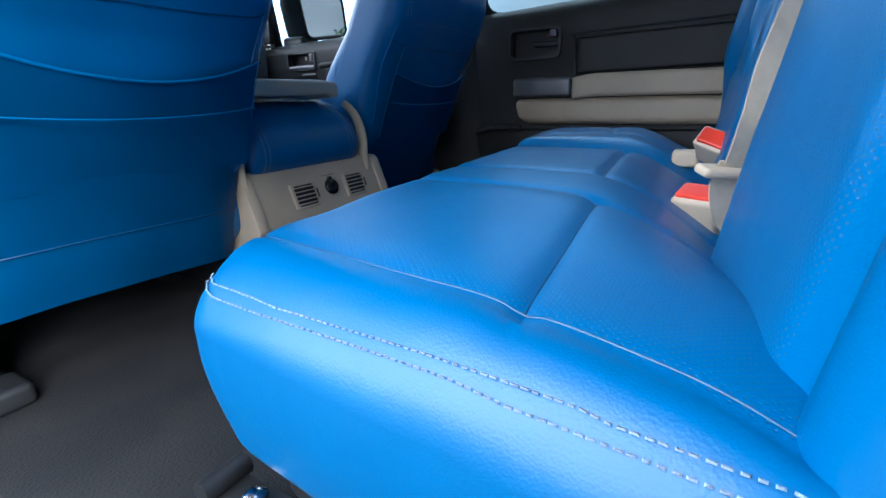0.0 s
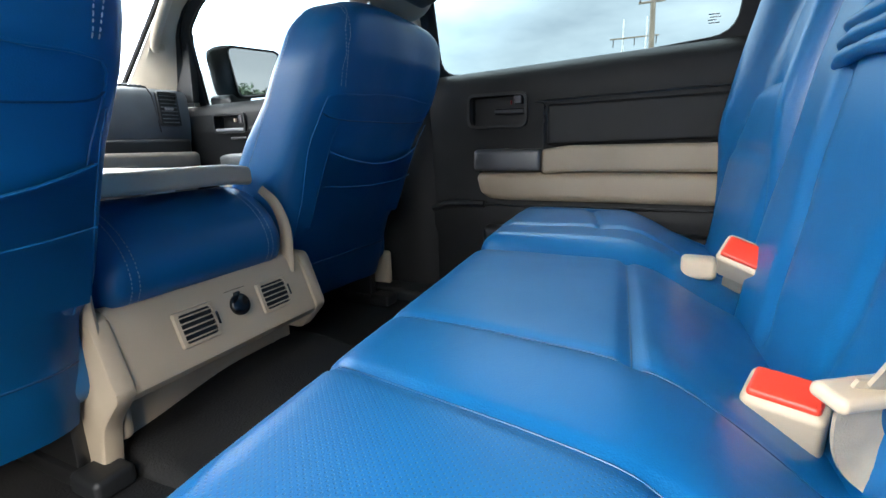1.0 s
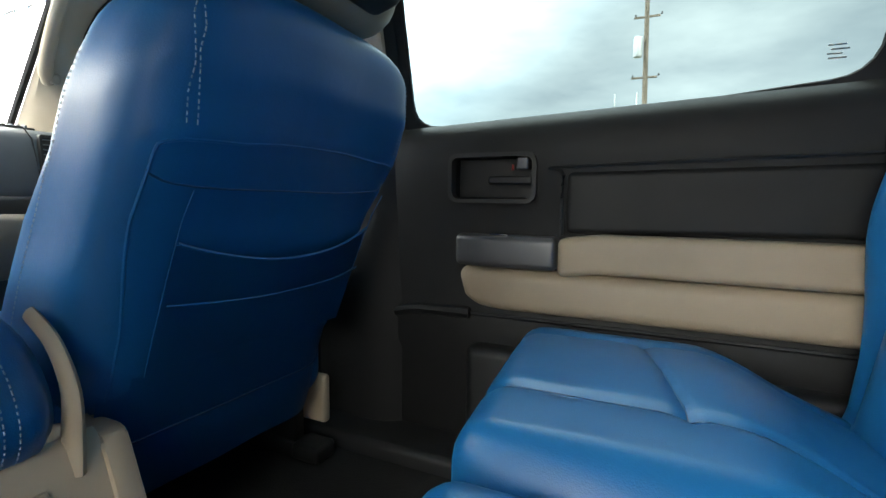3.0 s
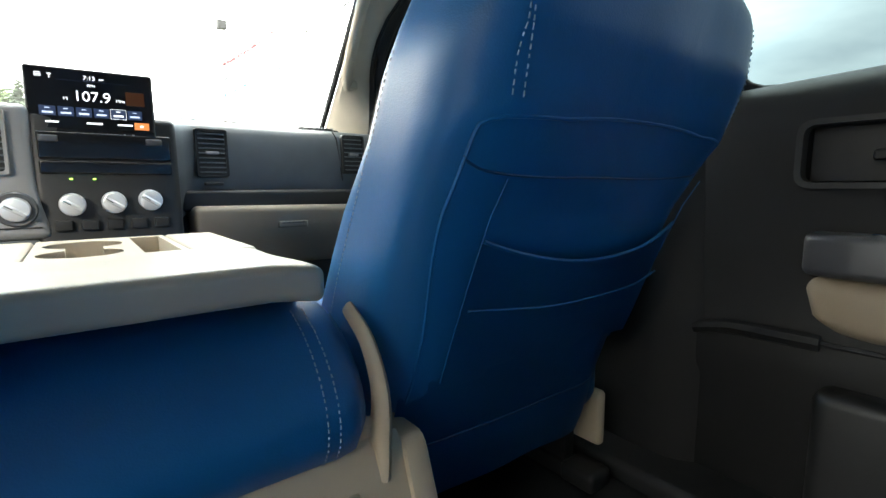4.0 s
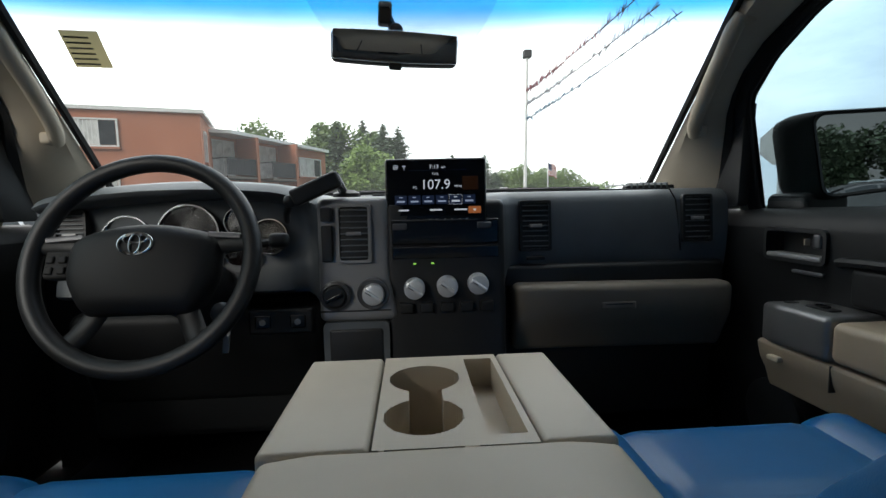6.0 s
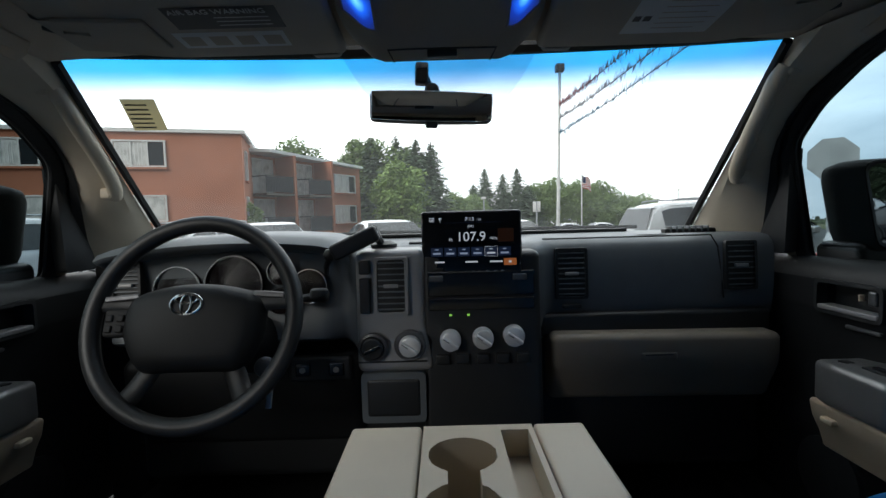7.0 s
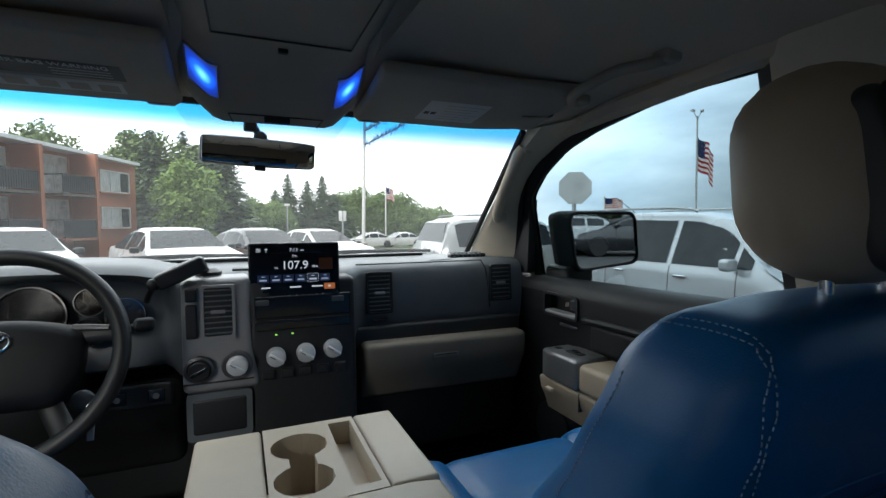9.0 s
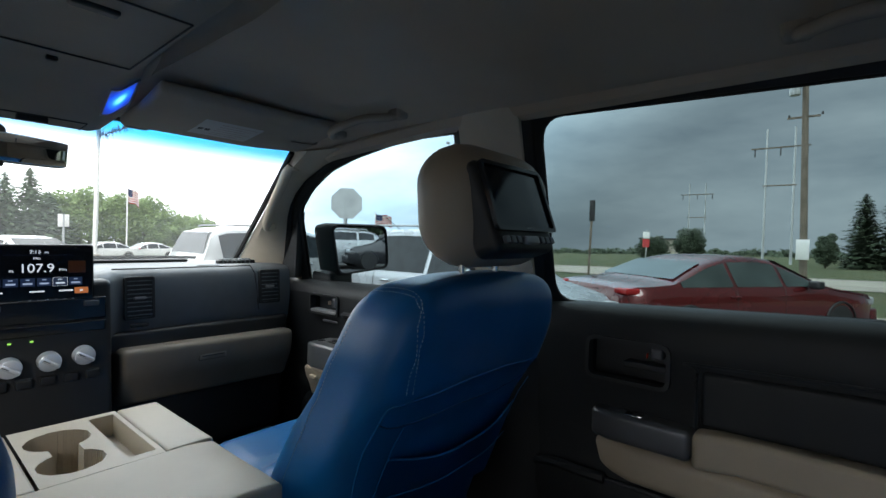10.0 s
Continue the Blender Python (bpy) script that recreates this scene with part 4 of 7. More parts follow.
    l_lines = [([(0.180, 0.25), (0.190, 0.377), (0.206, 0.45), (0.208, 0.95)], 0.012, 0.014), ([(0.03, 0.25), (0.006, 0.338), (0.008, 0.39), (-0.012, 0.43), (-0.07, 0.455)], 0.007, 0.011), ([(-0.10, 0.25), (-0.10, 0.95)], 0.012, 0.012), ([(-0.52, 0.25), (-0.51, 0.5), (-0.48, 0.95)], 0.014, 0.016), ([(-0.17, 0.25), (-0.18, 0.5), (-0.21, 0.95)], 0.012, 0.016), ([(-0.48, 0.60), (-0.20, 0.60)], 0.008, 0.007)]
    lb = back(-0.590, 0.342, 0.885, l_lines, None, (-0.50, -0.25))
    part("backrest", lb, [BLUE, BLUE_BACK], b)

    def on_back(x, z, lift=0.0):
        return Vector((x, face_y(x, z) + 0.012 + lift, z))
    for i, z in enumerate((0.608, 0.590, 0.570)):
        run = smooth_path([on_back(0.252, z - 0.004, -0.016), on_back(0.225, z, -0.003), on_back(0.15, z + 0.002 * i, 0.004), on_back(0.03, z + 0.001, 0.002), on_back(-0.07, z, -0.001), on_back(-0.11, z - 0.004, -0.014)], 8)
        rad = [0.0108 * (0.45 + 0.55 * math.sin(math.pi * min(0.97, max(0.03, k / (len(run) - 1)))) ** 0.4) * (1 + 0.10 * math.sin(k * 0.9 + i * 2)) for k in range(len(run))]
        part("pleat", tube(run, rad, 18, flat=0.85), BLUE, b, "gathered leather pleat", angle=80)
    part("cloth_tag", box(-0.262, -0.259, 0.100, 0.120, 0.305, 0.327, 0.0006), material("black_tag", (0.03, 0.03, 0.03), 0.8), b, "small black sewn-in tag")
    return b


rear_bench()


def buckle(at, label, tilt=0.0):
    k = thing("belt_buckle", label, "belt buckle", at=at, group="rear belt buckles")
    part("housing", pad(-0.028, 0.028, -0.0195, 0.0195, -0.02, 0.048, 0.007, 0.02, lambda p: Vector((p.x * (1 + 0.12 * soft(p.z / 0.05)), p.y * (1 + 0.2 * soft(p.z / 0.05)), p.z))), BEIGE, k)
    part("button", pad(-0.0265, 0.0265, -0.0168, 0.0168, 0.044, 0.0535, 0.004, 0.01), RED, k, "bright red press button")
    part("strap", pad(-0.020, 0.020, -0.003, 0.003, -0.10, -0.015, 0.002, 0.03), BELT, k)


buckle(pose(-0.022, 0.178, 0.234, -22, 0, 68), "beige belt buckle with red button on the bench")
buckle(pose(0.325, 0.180, 0.295, -50, -18, 72), "beige belt buckle with red button leaning forward")


def belt_things():
    t = thing("belt_tongue_stub", "small beige plastic belt stub on the bench", "belt stub", (0.39, 0.26, 0.28))
    part("cap", pad(0.370, 0.408, 0.205, 0.259, 0.255, 0.292, 0.009, 0.015), BEIGE, t)
    b = thing("seat_belt", "beige webbing seat belt hanging across the backrest", "seat belt", (-0.09, 0.17, 0.3))
    # webbing from the buckle's loop up along the backrest
    def strap(pts, w, th=0.0014):
        pts = smooth_path(pts, 8)
        rings = []
        for i, p in enumerate(pts):
            d = (pts[min(i + 1, len(pts) - 1)] - pts[max(i - 1, 0)]).normalized()
            side = d.cross(Vector((0.9, 0.5, 0.0))).normalized()
            nn = side.cross(d).normalized()
            ww = w * (0.72 + 0.28 * soft(abs(p.z - 0.325) / 0.12))
            rings.append([p + side * ww / 2 * a + nn * th * c for a, c in ((-1, -1), (1, -1), (1, 1), (-1, 1))])
        return loft(rings)
    part("webbing", strap([(-0.112, 0.150, 0.330), (-0.128, 0.140, 0.38), (-0.105, 0.130, 0.44), (-0.055, 0.112, 0.51), (0.0, 0.088, 0.60), (0.05, 0.05, 0.75), (0.08, 0.01, 0.93)], 0.034), BELT, b)
    part("lower_webbing", strap([(-0.110, 0.152, 0.331), (-0.102, 0.158, 0.300), (-0.086, 0.146, 0.262), (-0.076, 0.120, 0.238), (-0.068, 0.085, 0.205)], 0.046), BELT, b)
    tg = part("tongue", pad(-0.038, 0.038, -0.013, 0.013, -0.006, 0.006, 0.005, 0.01), BEIGE, b, "beige latch plate", m=pose(-0.105, 0.156, 0.319, 12, 4, -50))
    part("slot", lathe([(0.009, -0.0065), (0.009, 0.0070), (0.0, 0.0070)], 14, pose(-0.100, 0.166, 0.312, 75, 0, 20)), BLACK, tg)
    return b


belt_things()


# ---- front seats ----
def back_y(z):
    return table(z, [(0.20, 1.035), (0.27, 1.010), (0.40, 0.960), (0.50, 0.915), (0.575, 0.868), (0.66, 0.838), (0.76, 0.825)])


def front_seat():
    xc = 0.480
    s = thing("front_seat", "blue leather front seat with pale double stitching and map pocket", "car seat", (xc, 1.25, 0.0), group="front seats")
    x0, x1, z0, z1 = 0.240, 0.724, 0.245, 0.766

    def f(p):
        x, v, z = p
        fx, fz = (x - xc) / 0.258, (z - z0) / (z1 - z0)
        th = table(z, [(0.25, 0.20), (0.45, 0.180), (0.65, 0.145), (0.75, 0.135)]) / 0.18
        rear = 1 - soft((v - 0.02) / 0.06)
        y = back_y(z) + v * th
        # lower back panel sits behind the overhanging shell
        inside = 1 - soft((abs(fx) - 0.86) / 0.08)
        y += rear * inside * 0.007 * (1 - soft((z - 0.566 - 0.016 * (1 - fx * fx)) / 0.016))
        y += rear * 0.020 * fx ** 4
        # side wings come forward
        y += (1 - rear) * 0.045 * soft((abs(fx) - 0.55) / 0.4) * (1 - 0.5 * fz)
        y += rear * 0.0025 * noise.noise(Vector((x * 10, z * 10, 1)))
        x = xc + (x - xc) * (1 - 0.10 * soft((fz - 0.72) / 0.28) - 0.05 * soft((0.2 - fz) / 0.2))
        z -= 0.030 * abs(fx) ** 3 * soft((fz - 0.75) / 0.25)
        return Vector((x, y, z))
    from mathutils.bvhtree import BVHTree
    surf = pad(x0, x1, 0.0, 0.18, z0, z1, 0.055, 0.0095, f)
    lines, cords = [], []
    for sx in (-1, 1):
        for off in (0.004, 0.015):
            e = 0.206 - off
            lines.append(stitches([(xc + sx * (e + 0.13 * (z - 0.592)), back_y(z) - 0.02, z) for z in (0.592, 0.63, 0.68, 0.725)] + [(xc + sx * (e + 0.004), 0.85, 0.752), (xc + sx * (e + 0.002), 0.90, 0.762), (xc + sx * e, 0.96, 0.75)], surf, 0.0044, 0.0024, 0.0008))
        cords.append(stitches([(xc + sx * (0.196 + 0.13 * (z - 0.592)), back_y(z) - 0.02, z) for z in (0.592, 0.63, 0.68, 0.725)] + [(xc + sx * 0.186, 0.85, 0.752), (xc + sx * 0.182, 0.92, 0.762)], surf, 0.06, 0.0, 0.0016, 0.0002))
        # front wing seam
        lines.append(stitches([(xc + sx * 0.262, back_y(z) + 0.155 - 0.05 * (z - 0.3), z) for z in (0.30, 0.42, 0.54, 0.66, 0.72)], surf, 0.0044, 0.0024, 0.0008))
    tree = BVHTree.FromBMesh(surf)
    bk = part("backrest", surf, BLUE, s)
    [part("stitching", ln, THREAD, bk, "pale thread") for ln in lines]
    [part("seam_cord", ln, BLUE_DARK, bk) for ln in cords]
    # piping round the lower back panel, laid on the shell
    half = [(0.214, 0.272), (0.212, 0.36), (0.224, 0.46), (0.231, 0.53), (0.230, 0.553), (0.206, 0.571), (0.14, 0.579), (0.06, 0.584)]
    outline = [(xc - a, z) for a, z in half] + [(xc, 0.585)] + [(xc + a * 0.97, z) for a, z in reversed(half)]
    run = []
    for p in smooth_path([(x, back_y(z) - 0.01, z) for x, z in outline], 6):
        hit = tree.find_nearest(p)
        run.append(hit[0] - hit[1] * 0.0004)
    part("panel_piping", tube(run, 0.0022, 6), BLUE, bk)

    def sheet_at(u, v, ztop, sag, lift):
        x = lerp(u, 0.316, 0.688)
        zt = ztop - sag * (1 - (2 * u - 1) ** 2)
        z = lerp(v, 0.30, zt)
        bulge = lift + 0.022 * math.sin(math.pi * u) * v + 0.002 * math.sin(u * 13 + 4 * v)
        return Vector((x, back_y(z) + 0.008 - bulge, z))
    pk = part("map_pocket", sheet(lambda u, v: sheet_at(u, v, 0.476, 0.034, 0.003), 28, 16, 0.003), BLUE, bk, "slack map pocket")
    part("pocket_hem", tube([sheet_at(u / 28, 1.0, 0.476, 0.034, 0.004) for u in range(29)], 0.0024, 6), BLUE, pk)
    part("pocket_fold", tube([sheet_at(u / 28, 1.0, 0.402, 0.010, 0.014) for u in range(29)], 0.0014, 6), BLUE, pk)
    for px in (0.314, 0.690):
        part("pocket_side", tube([(px, back_y(z) + 0.006, z) for z in (0.31, 0.36, 0.43, 0.50, 0.535)], 0.0008, 6), BLUE, pk)
    run = []
    for p in smooth_path([(xc - 0.229, 0, 0.545), (xc - 0.18, 0, 0.536), (xc, 0, 0.534), (xc + 0.18, 0, 0.536), (xc + 0.222, 0, 0.545)], 8):
        hit = tree.find_nearest(Vector((p.x, back_y(p.z), p.z)))
        run.append(hit[0] + hit[1] * 0.0004)
    part("flap_seam", tube(run, 0.0014, 6), BLUE_DARK, bk)
    # skirt that hangs below the back
    def skirt(u, v):
        x = lerp(u, xc - 0.207, xc + 0.207) + 0.012 * (0.5 - u) * v
        z = lerp(v, 0.312, 0.115)
        return Vector((x, back_y(max(z, 0.21)) + 0.003 + 0.05 * soft((0.22 - z) / 0.2) + 0.022 * abs(2 * u - 1) ** 6 + 0.004 * math.sin(u * 11) * v, z + 0.006 * math.sin(u * 5) * v))
    sk = part("skirt", sheet(skirt, 28, 16, 0.004), BLUE, s, "blue leather skirt below the back")
    part("skirt_hem", tube([skirt(u / 28, 0.50) + Vector((0, -0.001, 0)) for u in range(29)], 0.0016, 6), BLUE_DARK, sk)

    # cushion
    def g(p):
        x, y, z = p
        top = soft((z - 0.2) / 0.08)
        fx, fy = (x - xc) / 0.25, (y - 1.06) / 0.53
        z += top * (0.016 + 0.014 * soft((abs(fx) - 0.55) / 0.3) * (1 - soft((abs(fx) - 0.88) / 0.12)) - 0.012 * soft((abs(fx) - 0.88) / 0.12) + 0.012 * fy - 0.028 * soft((fy - 0.86) / 0.14))
        for ln in ([(xc - 0.15, 1.06), (xc - 0.155, 1.57)], [(xc + 0.15, 1.06), (xc + 0.155, 1.57)], [(xc - 0.15, 1.36), (xc + 0.15, 1.36)]):
            z -= top * groove(near_line(x, y, ln), 0.010, 0.010)
        return Vector((x, y, z))
    part("seat", pad(0.230, 0.730, 1.055, 1.585, 0.13, 0.292, 0.05, 0.014, g), BLUE, s)
    part("side_shield", pad(0.220, 0.242, 1.06, 1.50, 0.055, 0.16, 0.010, 0.04), BEIGE, s, "beige plastic side shield")
    part("side_shield", pad(0.722, 0.744, 1.06, 1.50, 0.055, 0.16, 0.010, 0.04), BEIGE, s, "beige plastic side shield")
    for rx in (0.27, 0.69):
        rl = part("rail", join(box(rx - 0.022, rx + 0.022, 1.08, 1.62, 0.0, 0.03, 0.004), box(rx - 0.014, rx + 0.014, 1.10, 1.60, 0.03, 0.13, 0.003)), STEEL, s, "dark steel seat rail")
        part("rail_foot", pad(rx - 0.03, rx + 0.03, 1.03, 1.10, 0.0, 0.035, 0.010, 0.03), BLACK, rl)

    # headrest with a screen let into its back
    h = part("headrest", pad(0.374, 0.662, 0.0, 0.158, 0.774, 0.986, 0.076, 0.016, lambda p: Vector((0.48 + (p.x - 0.48) * (1 - 0.09 * soft((p.z - 0.93) / 0.09)), 0.815 + p.y + 0.10 * (p.z - 0.8) * 0.9, p.z))), BEIGE_VINYL, s, "beige leather headrest with built-in screen")
    mt = pose(0.489, 0.840, 0.868, 90, 0, 0) @ pose(0, 0, 0, -20, 0, 0)
    bez = part("screen_housing", pad(-0.094, 0.092, -0.076, 0.080, -0.028, 0.028, 0.016, 0.02, lambda p: Vector((p.x * (1 - 0.10 * soft((0.02 - p.z) / 0.08)), p.y, p.z))), BLACK, h, "black plastic screen housing", m=mt)
    part("display", pad(-0.086, 0.086, -0.036, 0.064, 0.027, 0.0325, 0.002, 0.05), SCREEN, bez, "blank grey screen", m=mt)
    fr = rounded([(-0.094, -0.044), (0.094, -0.044), (0.094, 0.072), (-0.094, 0.072)], 0.008, 3)
    fi = rounded([(-0.087, -0.037), (0.087, -0.037), (0.087, 0.065), (-0.087, 0.065)], 0.003, 3)
    part("bezel", loft([[Vector((*p, 0.029)) for p in fi], [Vector((*p, 0.0365)) for p in fi], [Vector((*p, 0.0365)) for p in fr], [Vector((*p, 0.029)) for p in fr]], caps=False), GLOSS_BLACK, bez, m=mt)
    for i, bx in enumerate((-0.072, -0.055, -0.038, 0.038, 0.055, 0.072)):
        part("button", pad(bx - 0.0065, bx + 0.0065, -0.064, -0.052, 0.027, 0.0345, 0.002, 0.01), GUNMETAL, bez, m=mt)
    part("joystick", pad(-0.022, 0.022, -0.066, -0.052, 0.027, 0.037, 0.004, 0.01), SILVER, bez, m=mt)
    part("maker_mark", box(-0.012, 0.012, -0.041, -0.039, 0.0366, 0.0370), SILVER, bez, m=mt)
    for px in (0.430, 0.530):
        po = part("post", tube([(px, 0.882, 0.70), (px, 0.888, 0.83)], 0.0062, 10), CHROME, s, "chrome headrest post")
        part("post_collar", pad(px - 0.018, px + 0.018, 0.866, 0.902, 0.738, 0.752, 0.006, 0.02), BEIGE, po)
    return s


seat_r = front_seat()
seat_l = copy_thing(seat_r, Matrix.Translation((-0.372, 1.200, 0.0)))
INV[seat_l.name] = INV[seat_r.name]


# ---- centre console ----
def console():
    c = thing("centre_console", "beige folding centre console with blue leather roll and cup holders", "console", (0.02, 1.25, 0))
    X0, X1 = -0.150, 0.200
    # lid: rear half is one slab, front half carries the tray
    def lidfn(p):
        x, y, z = p
        e = soft((abs(x - 0.025) - 0.12) / 0.06)
        z -= 0.006 * e - 0.006 * soft((1.2 - y) / 0.15)
        x = 0.025 + (x - 0.025) * (1 - (0.03 if x > 0.025 else 0.10) * soft((1.25 - y) / 0.25))
        return Vector((x, y, z))
    part("lid", pad(X0, X1, 1.026, 1.268, 0.417, 0.453, 0.010, 0.02, lidfn), LID, c, "pale beige armrest lid")
    part("side_cover", pad(X0 - 0.006, -0.047, 1.2715, 1.545, 0.385, 0.449, 0.007, 0.02), LID, c)
    part("side_cover", pad(0.124, X1 + 0.002, 1.2715, 1.545, 0.385, 0.449, 0.007, 0.02), LID, c)
    # tray plate with two round wells and a slot cut through it
    bm = bmesh.new()
    x0, x1, y0, y1, zt, zb = -0.0445, 0.1215, 1.2715, 1.542, 0.4485, 0.395
    wells = [((0.008, 1.342), 0.045), ((0.012, 1.455), 0.047)]
    slot = (0.073, 0.113, 1.292, 1.525)
    nx, ny = 84, 136

    def inside(x, y):
        for (cx, cy), r in wells:
            if math.hypot(x - cx, y - cy) < r:
                return True
        if abs(x - 0.012) < 0.020 and 1.36 < y < 1.43:
            return True
        return slot[0] < x < slot[1] and slot[2] < y < slot[3]
    vt = {}

    def V(i, j, z):
        if (i, j, z) not in vt:
            vt[i, j, z] = bm.verts.new((lerp(i / nx, x0, x1), lerp(j / ny, y0, y1), z))
        return vt[i, j, z]
    cell = {(i, j): inside(lerp((i + 0.5) / nx, x0, x1), lerp((j + 0.5) / ny, y0, y1)) for i in range(nx) for j in range(ny)}
    for (i, j), hole in cell.items():
        z = zt if not hole else 0.335
        xx = lerp((i + 0.5) / nx, x0, x1)
        if hole and xx > 0.07:
            z = 0.405
        bm.faces.new((V(i, j, z), V(i + 1, j, z), V(i + 1, j + 1, z), V(i, j + 1, z)))
        for (di, dj), (a, b2) in (((1, 0), ((i + 1, j), (i + 1, j + 1))), ((0, 1), ((i + 1, j + 1), (i, j + 1)))):
            o = cell.get((i + di, j + dj))
            if o is not None and o != hole:
                xo = 0.405 if (hole and xx > 0.07) or (o and lerp((i + di + 0.5) / nx, x0, x1) > 0.07) else 0.335
                bm.faces.new((V(*a, zt), V(*a, xo), V(*b2, xo), V(*b2, zt)))
    bmesh.ops.recalc_face_normals(bm, faces=bm.faces)
    for f in bm.faces:
        if abs(f.normal.z) > 0.9 and f.normal.z < 0:
            f.normal_flip()
    tr = part("tray", bm, LID, c, "cup holder tray with two joined wells and a slot", angle=30)
    part("tray_body", box(X0 + 0.01, X1 - 0.01, 1.02, 1.53, 0.30, 0.333, 0.004), BEIGE, c)
    part("slot_stop", box(0.0735, 0.1125, 1.293, 1.303, 0.405, 0.436, 0.002), LID, tr)
    # latch lip at the front
    part("front_latch", pad(-0.11, -0.055, 1.538, 1.552, 0.418, 0.443, 0.005, 0.02), LID, c)
    # blue leather roll under the lid, towards the rear bench
    rings = []
    for i in range(25):
        t = i / 24
        x = lerp(t, -0.128, 0.220)
        e = min(1, min(t, 1 - t) / 0.08)
        k = 0.80 + 0.20 * math.sqrt(max(0, 1 - (1 - e) ** 2))
        ring = []
        for a in range(24):
            an = 2 * math.pi * a / 24
            cy, cz = 1.085, 0.330
            yy, zz = -math.cos(an) * 0.098, math.sin(an) * 0.082
            ring.append(Vector((x, cy + k * yy + 0.030 * math.sin(an), cz + k * zz)))
        rings.append(ring)
    roll = loft(rings)
    st = []
    for xx in (-0.092, -0.080, 0.172, 0.184):
        st.append(stitches([(xx, 1.085 - math.cos(a) * 0.12 + 0.03 * math.sin(a), 0.330 + math.sin(a) * 0.10) for a in (1.15, 0.8, 0.4, 0.0, -0.4, -0.8, -1.1)], roll, 0.0044, 0.0026, 0.0008))
    rp = part("leather_roll", roll, BLUE, c, "rolled blue leather cushion", angle=60)
    [part("stitching", ln, THREAD, rp) for ln in st]
    # bracket arms at both ends
    for bx, sx in ((-0.138, -1), (0.222, 1)):
        hp = smooth_path([(bx, 1.040, 0.405), (bx + 0.006 * sx, 1.010, 0.375), (bx + 0.012 * sx, 0.996, 0.325), (bx + 0.012 * sx, 0.998, 0.270), (bx + 0.010 * sx, 1.000, 0.235)], 6)
        part("bracket_arm", tube(hp, [0.010 + 0.010 * i / len(hp) for i in range(len(hp))], 10, up=(1, 0, 0), flat=0.5), BEIGE, c, "beige moulded bracket arm")
    # vent panel across the back, leaning
    pr = [(1.045, 0.265), (1.008, 0.272), (0.994, 0.262), (0.957, 0.162), (0.955, 0.150), (0.963, 0.138), (1.030, 0.104), (1.060, 0.090), (1.068, 0.0), (1.16, 0.0), (1.16, 0.265)]
    rings = []
    for i in range(21):
        t = i / 20
        x = lerp(t, -0.152, 0.280)
        e = soft(min(t, 1 - t) / 0.05)
        rings.append([Vector((x, lerp(e, 1.06, y), z)) for y, z in pr])
    vp = part("vent_panel", loft(rings), BEIGE, c, "beige air vent panel facing the rear bench")
    part("side_plate", prism(rounded([(0.990, 0.268), (0.947, 0.154), (1.000, 0.095), (1.020, 0.0), (1.17, 0.0), (1.17, 0.268)], 0.014, 3), 'x', -0.158, -0.128, 0.006), BEIGE, vp)
    part("side_plate", prism(rounded([(0.990, 0.268), (0.947, 0.154), (1.000, 0.095), (1.17, 0.095), (1.17, 0.268)], 0.014, 3), 'x', 0.256, 0.286, 0.006), BEIGE, vp)
    # panel's own plane: origin at its middle, x across, y up along the slope, z outwards
    up = Vector((0, 0.026, 0.070)).normalized()
    out = Vector((0, -0.070, 0.026)).normalized()
    base = Matrix(((1, up.x, out.x, 0.086), (0, up.y, out.y, 0.9735), (0, up.z, out.z, 0.2068), (0, 0, 0, 1)))
    for vx in (-0.092, 0.078):
        v = part("air_vent", loft([[Vector((vx + a, b, h)) for a, b in rounded([(-k, -k * 0.8), (k, -k * 0.8), (k, k * 0.8), (-k, k * 0.8)], 0.004, 2)] for k, h in ((0.033, 0.0005), (0.033, 0.0030), (0.030, 0.0035), (0.030, 0.0008))], caps=True), BLACK, vp, "dark rear air vent", m=base)
        part("vent_surround", loft([[Vector((vx + a, b, h)) for a, b in rounded([(-k, -k * 0.8), (k, -k * 0.8), (k, k * 0.8), (-k, k * 0.8)], 0.005, 3)] for k, h in ((0.030, 0.001), (0.030, 0.0055), (0.036, 0.0045), (0.038, 0.0))], caps=False), BEIGE, v, m=base)
        for i in range(5):
            y = -0.019 + i * 0.0095
            part("slat", box(vx - 0.030, vx + 0.030, y - 0.0012, y + 0.0012, 0.0015, 0.006, 0.0005), BEIGE, v, m=base @ pose(0, 0, 0, 0, 0, 0))
        part("vent_wheel", box(vx + 0.034, vx + 0.0385, -0.012, 0.010, 0.001, 0.006, 0.001), BLACK, v, m=base)
    so = part("power_socket", lathe([(0.020, 0), (0.020, 0.005), (0.0175, 0.008), (0.010, 0.0095), (0.0, 0.0095)], 24, Matrix.Translation((-0.004, 0.006, 0))), GLOSS_BLACK, vp, "black capped power socket", m=base)
    part("socket_tab", pad(-0.010, 0.002, 0.022, 0.030, 0.0, 0.007, 0.002, 0.01), GLOSS_BLACK, so, m=base)
    part("socket_mark", box(-0.026, 0.018, 0.0345, 0.0355, 0.0, 0.0012), INK, so, m=base)
    part("plinth", box(-0.12, 0.24, 1.10, 1.50, 0.0, 0.30, 0.01), BLACK, c, "black console base")
    return c


console()


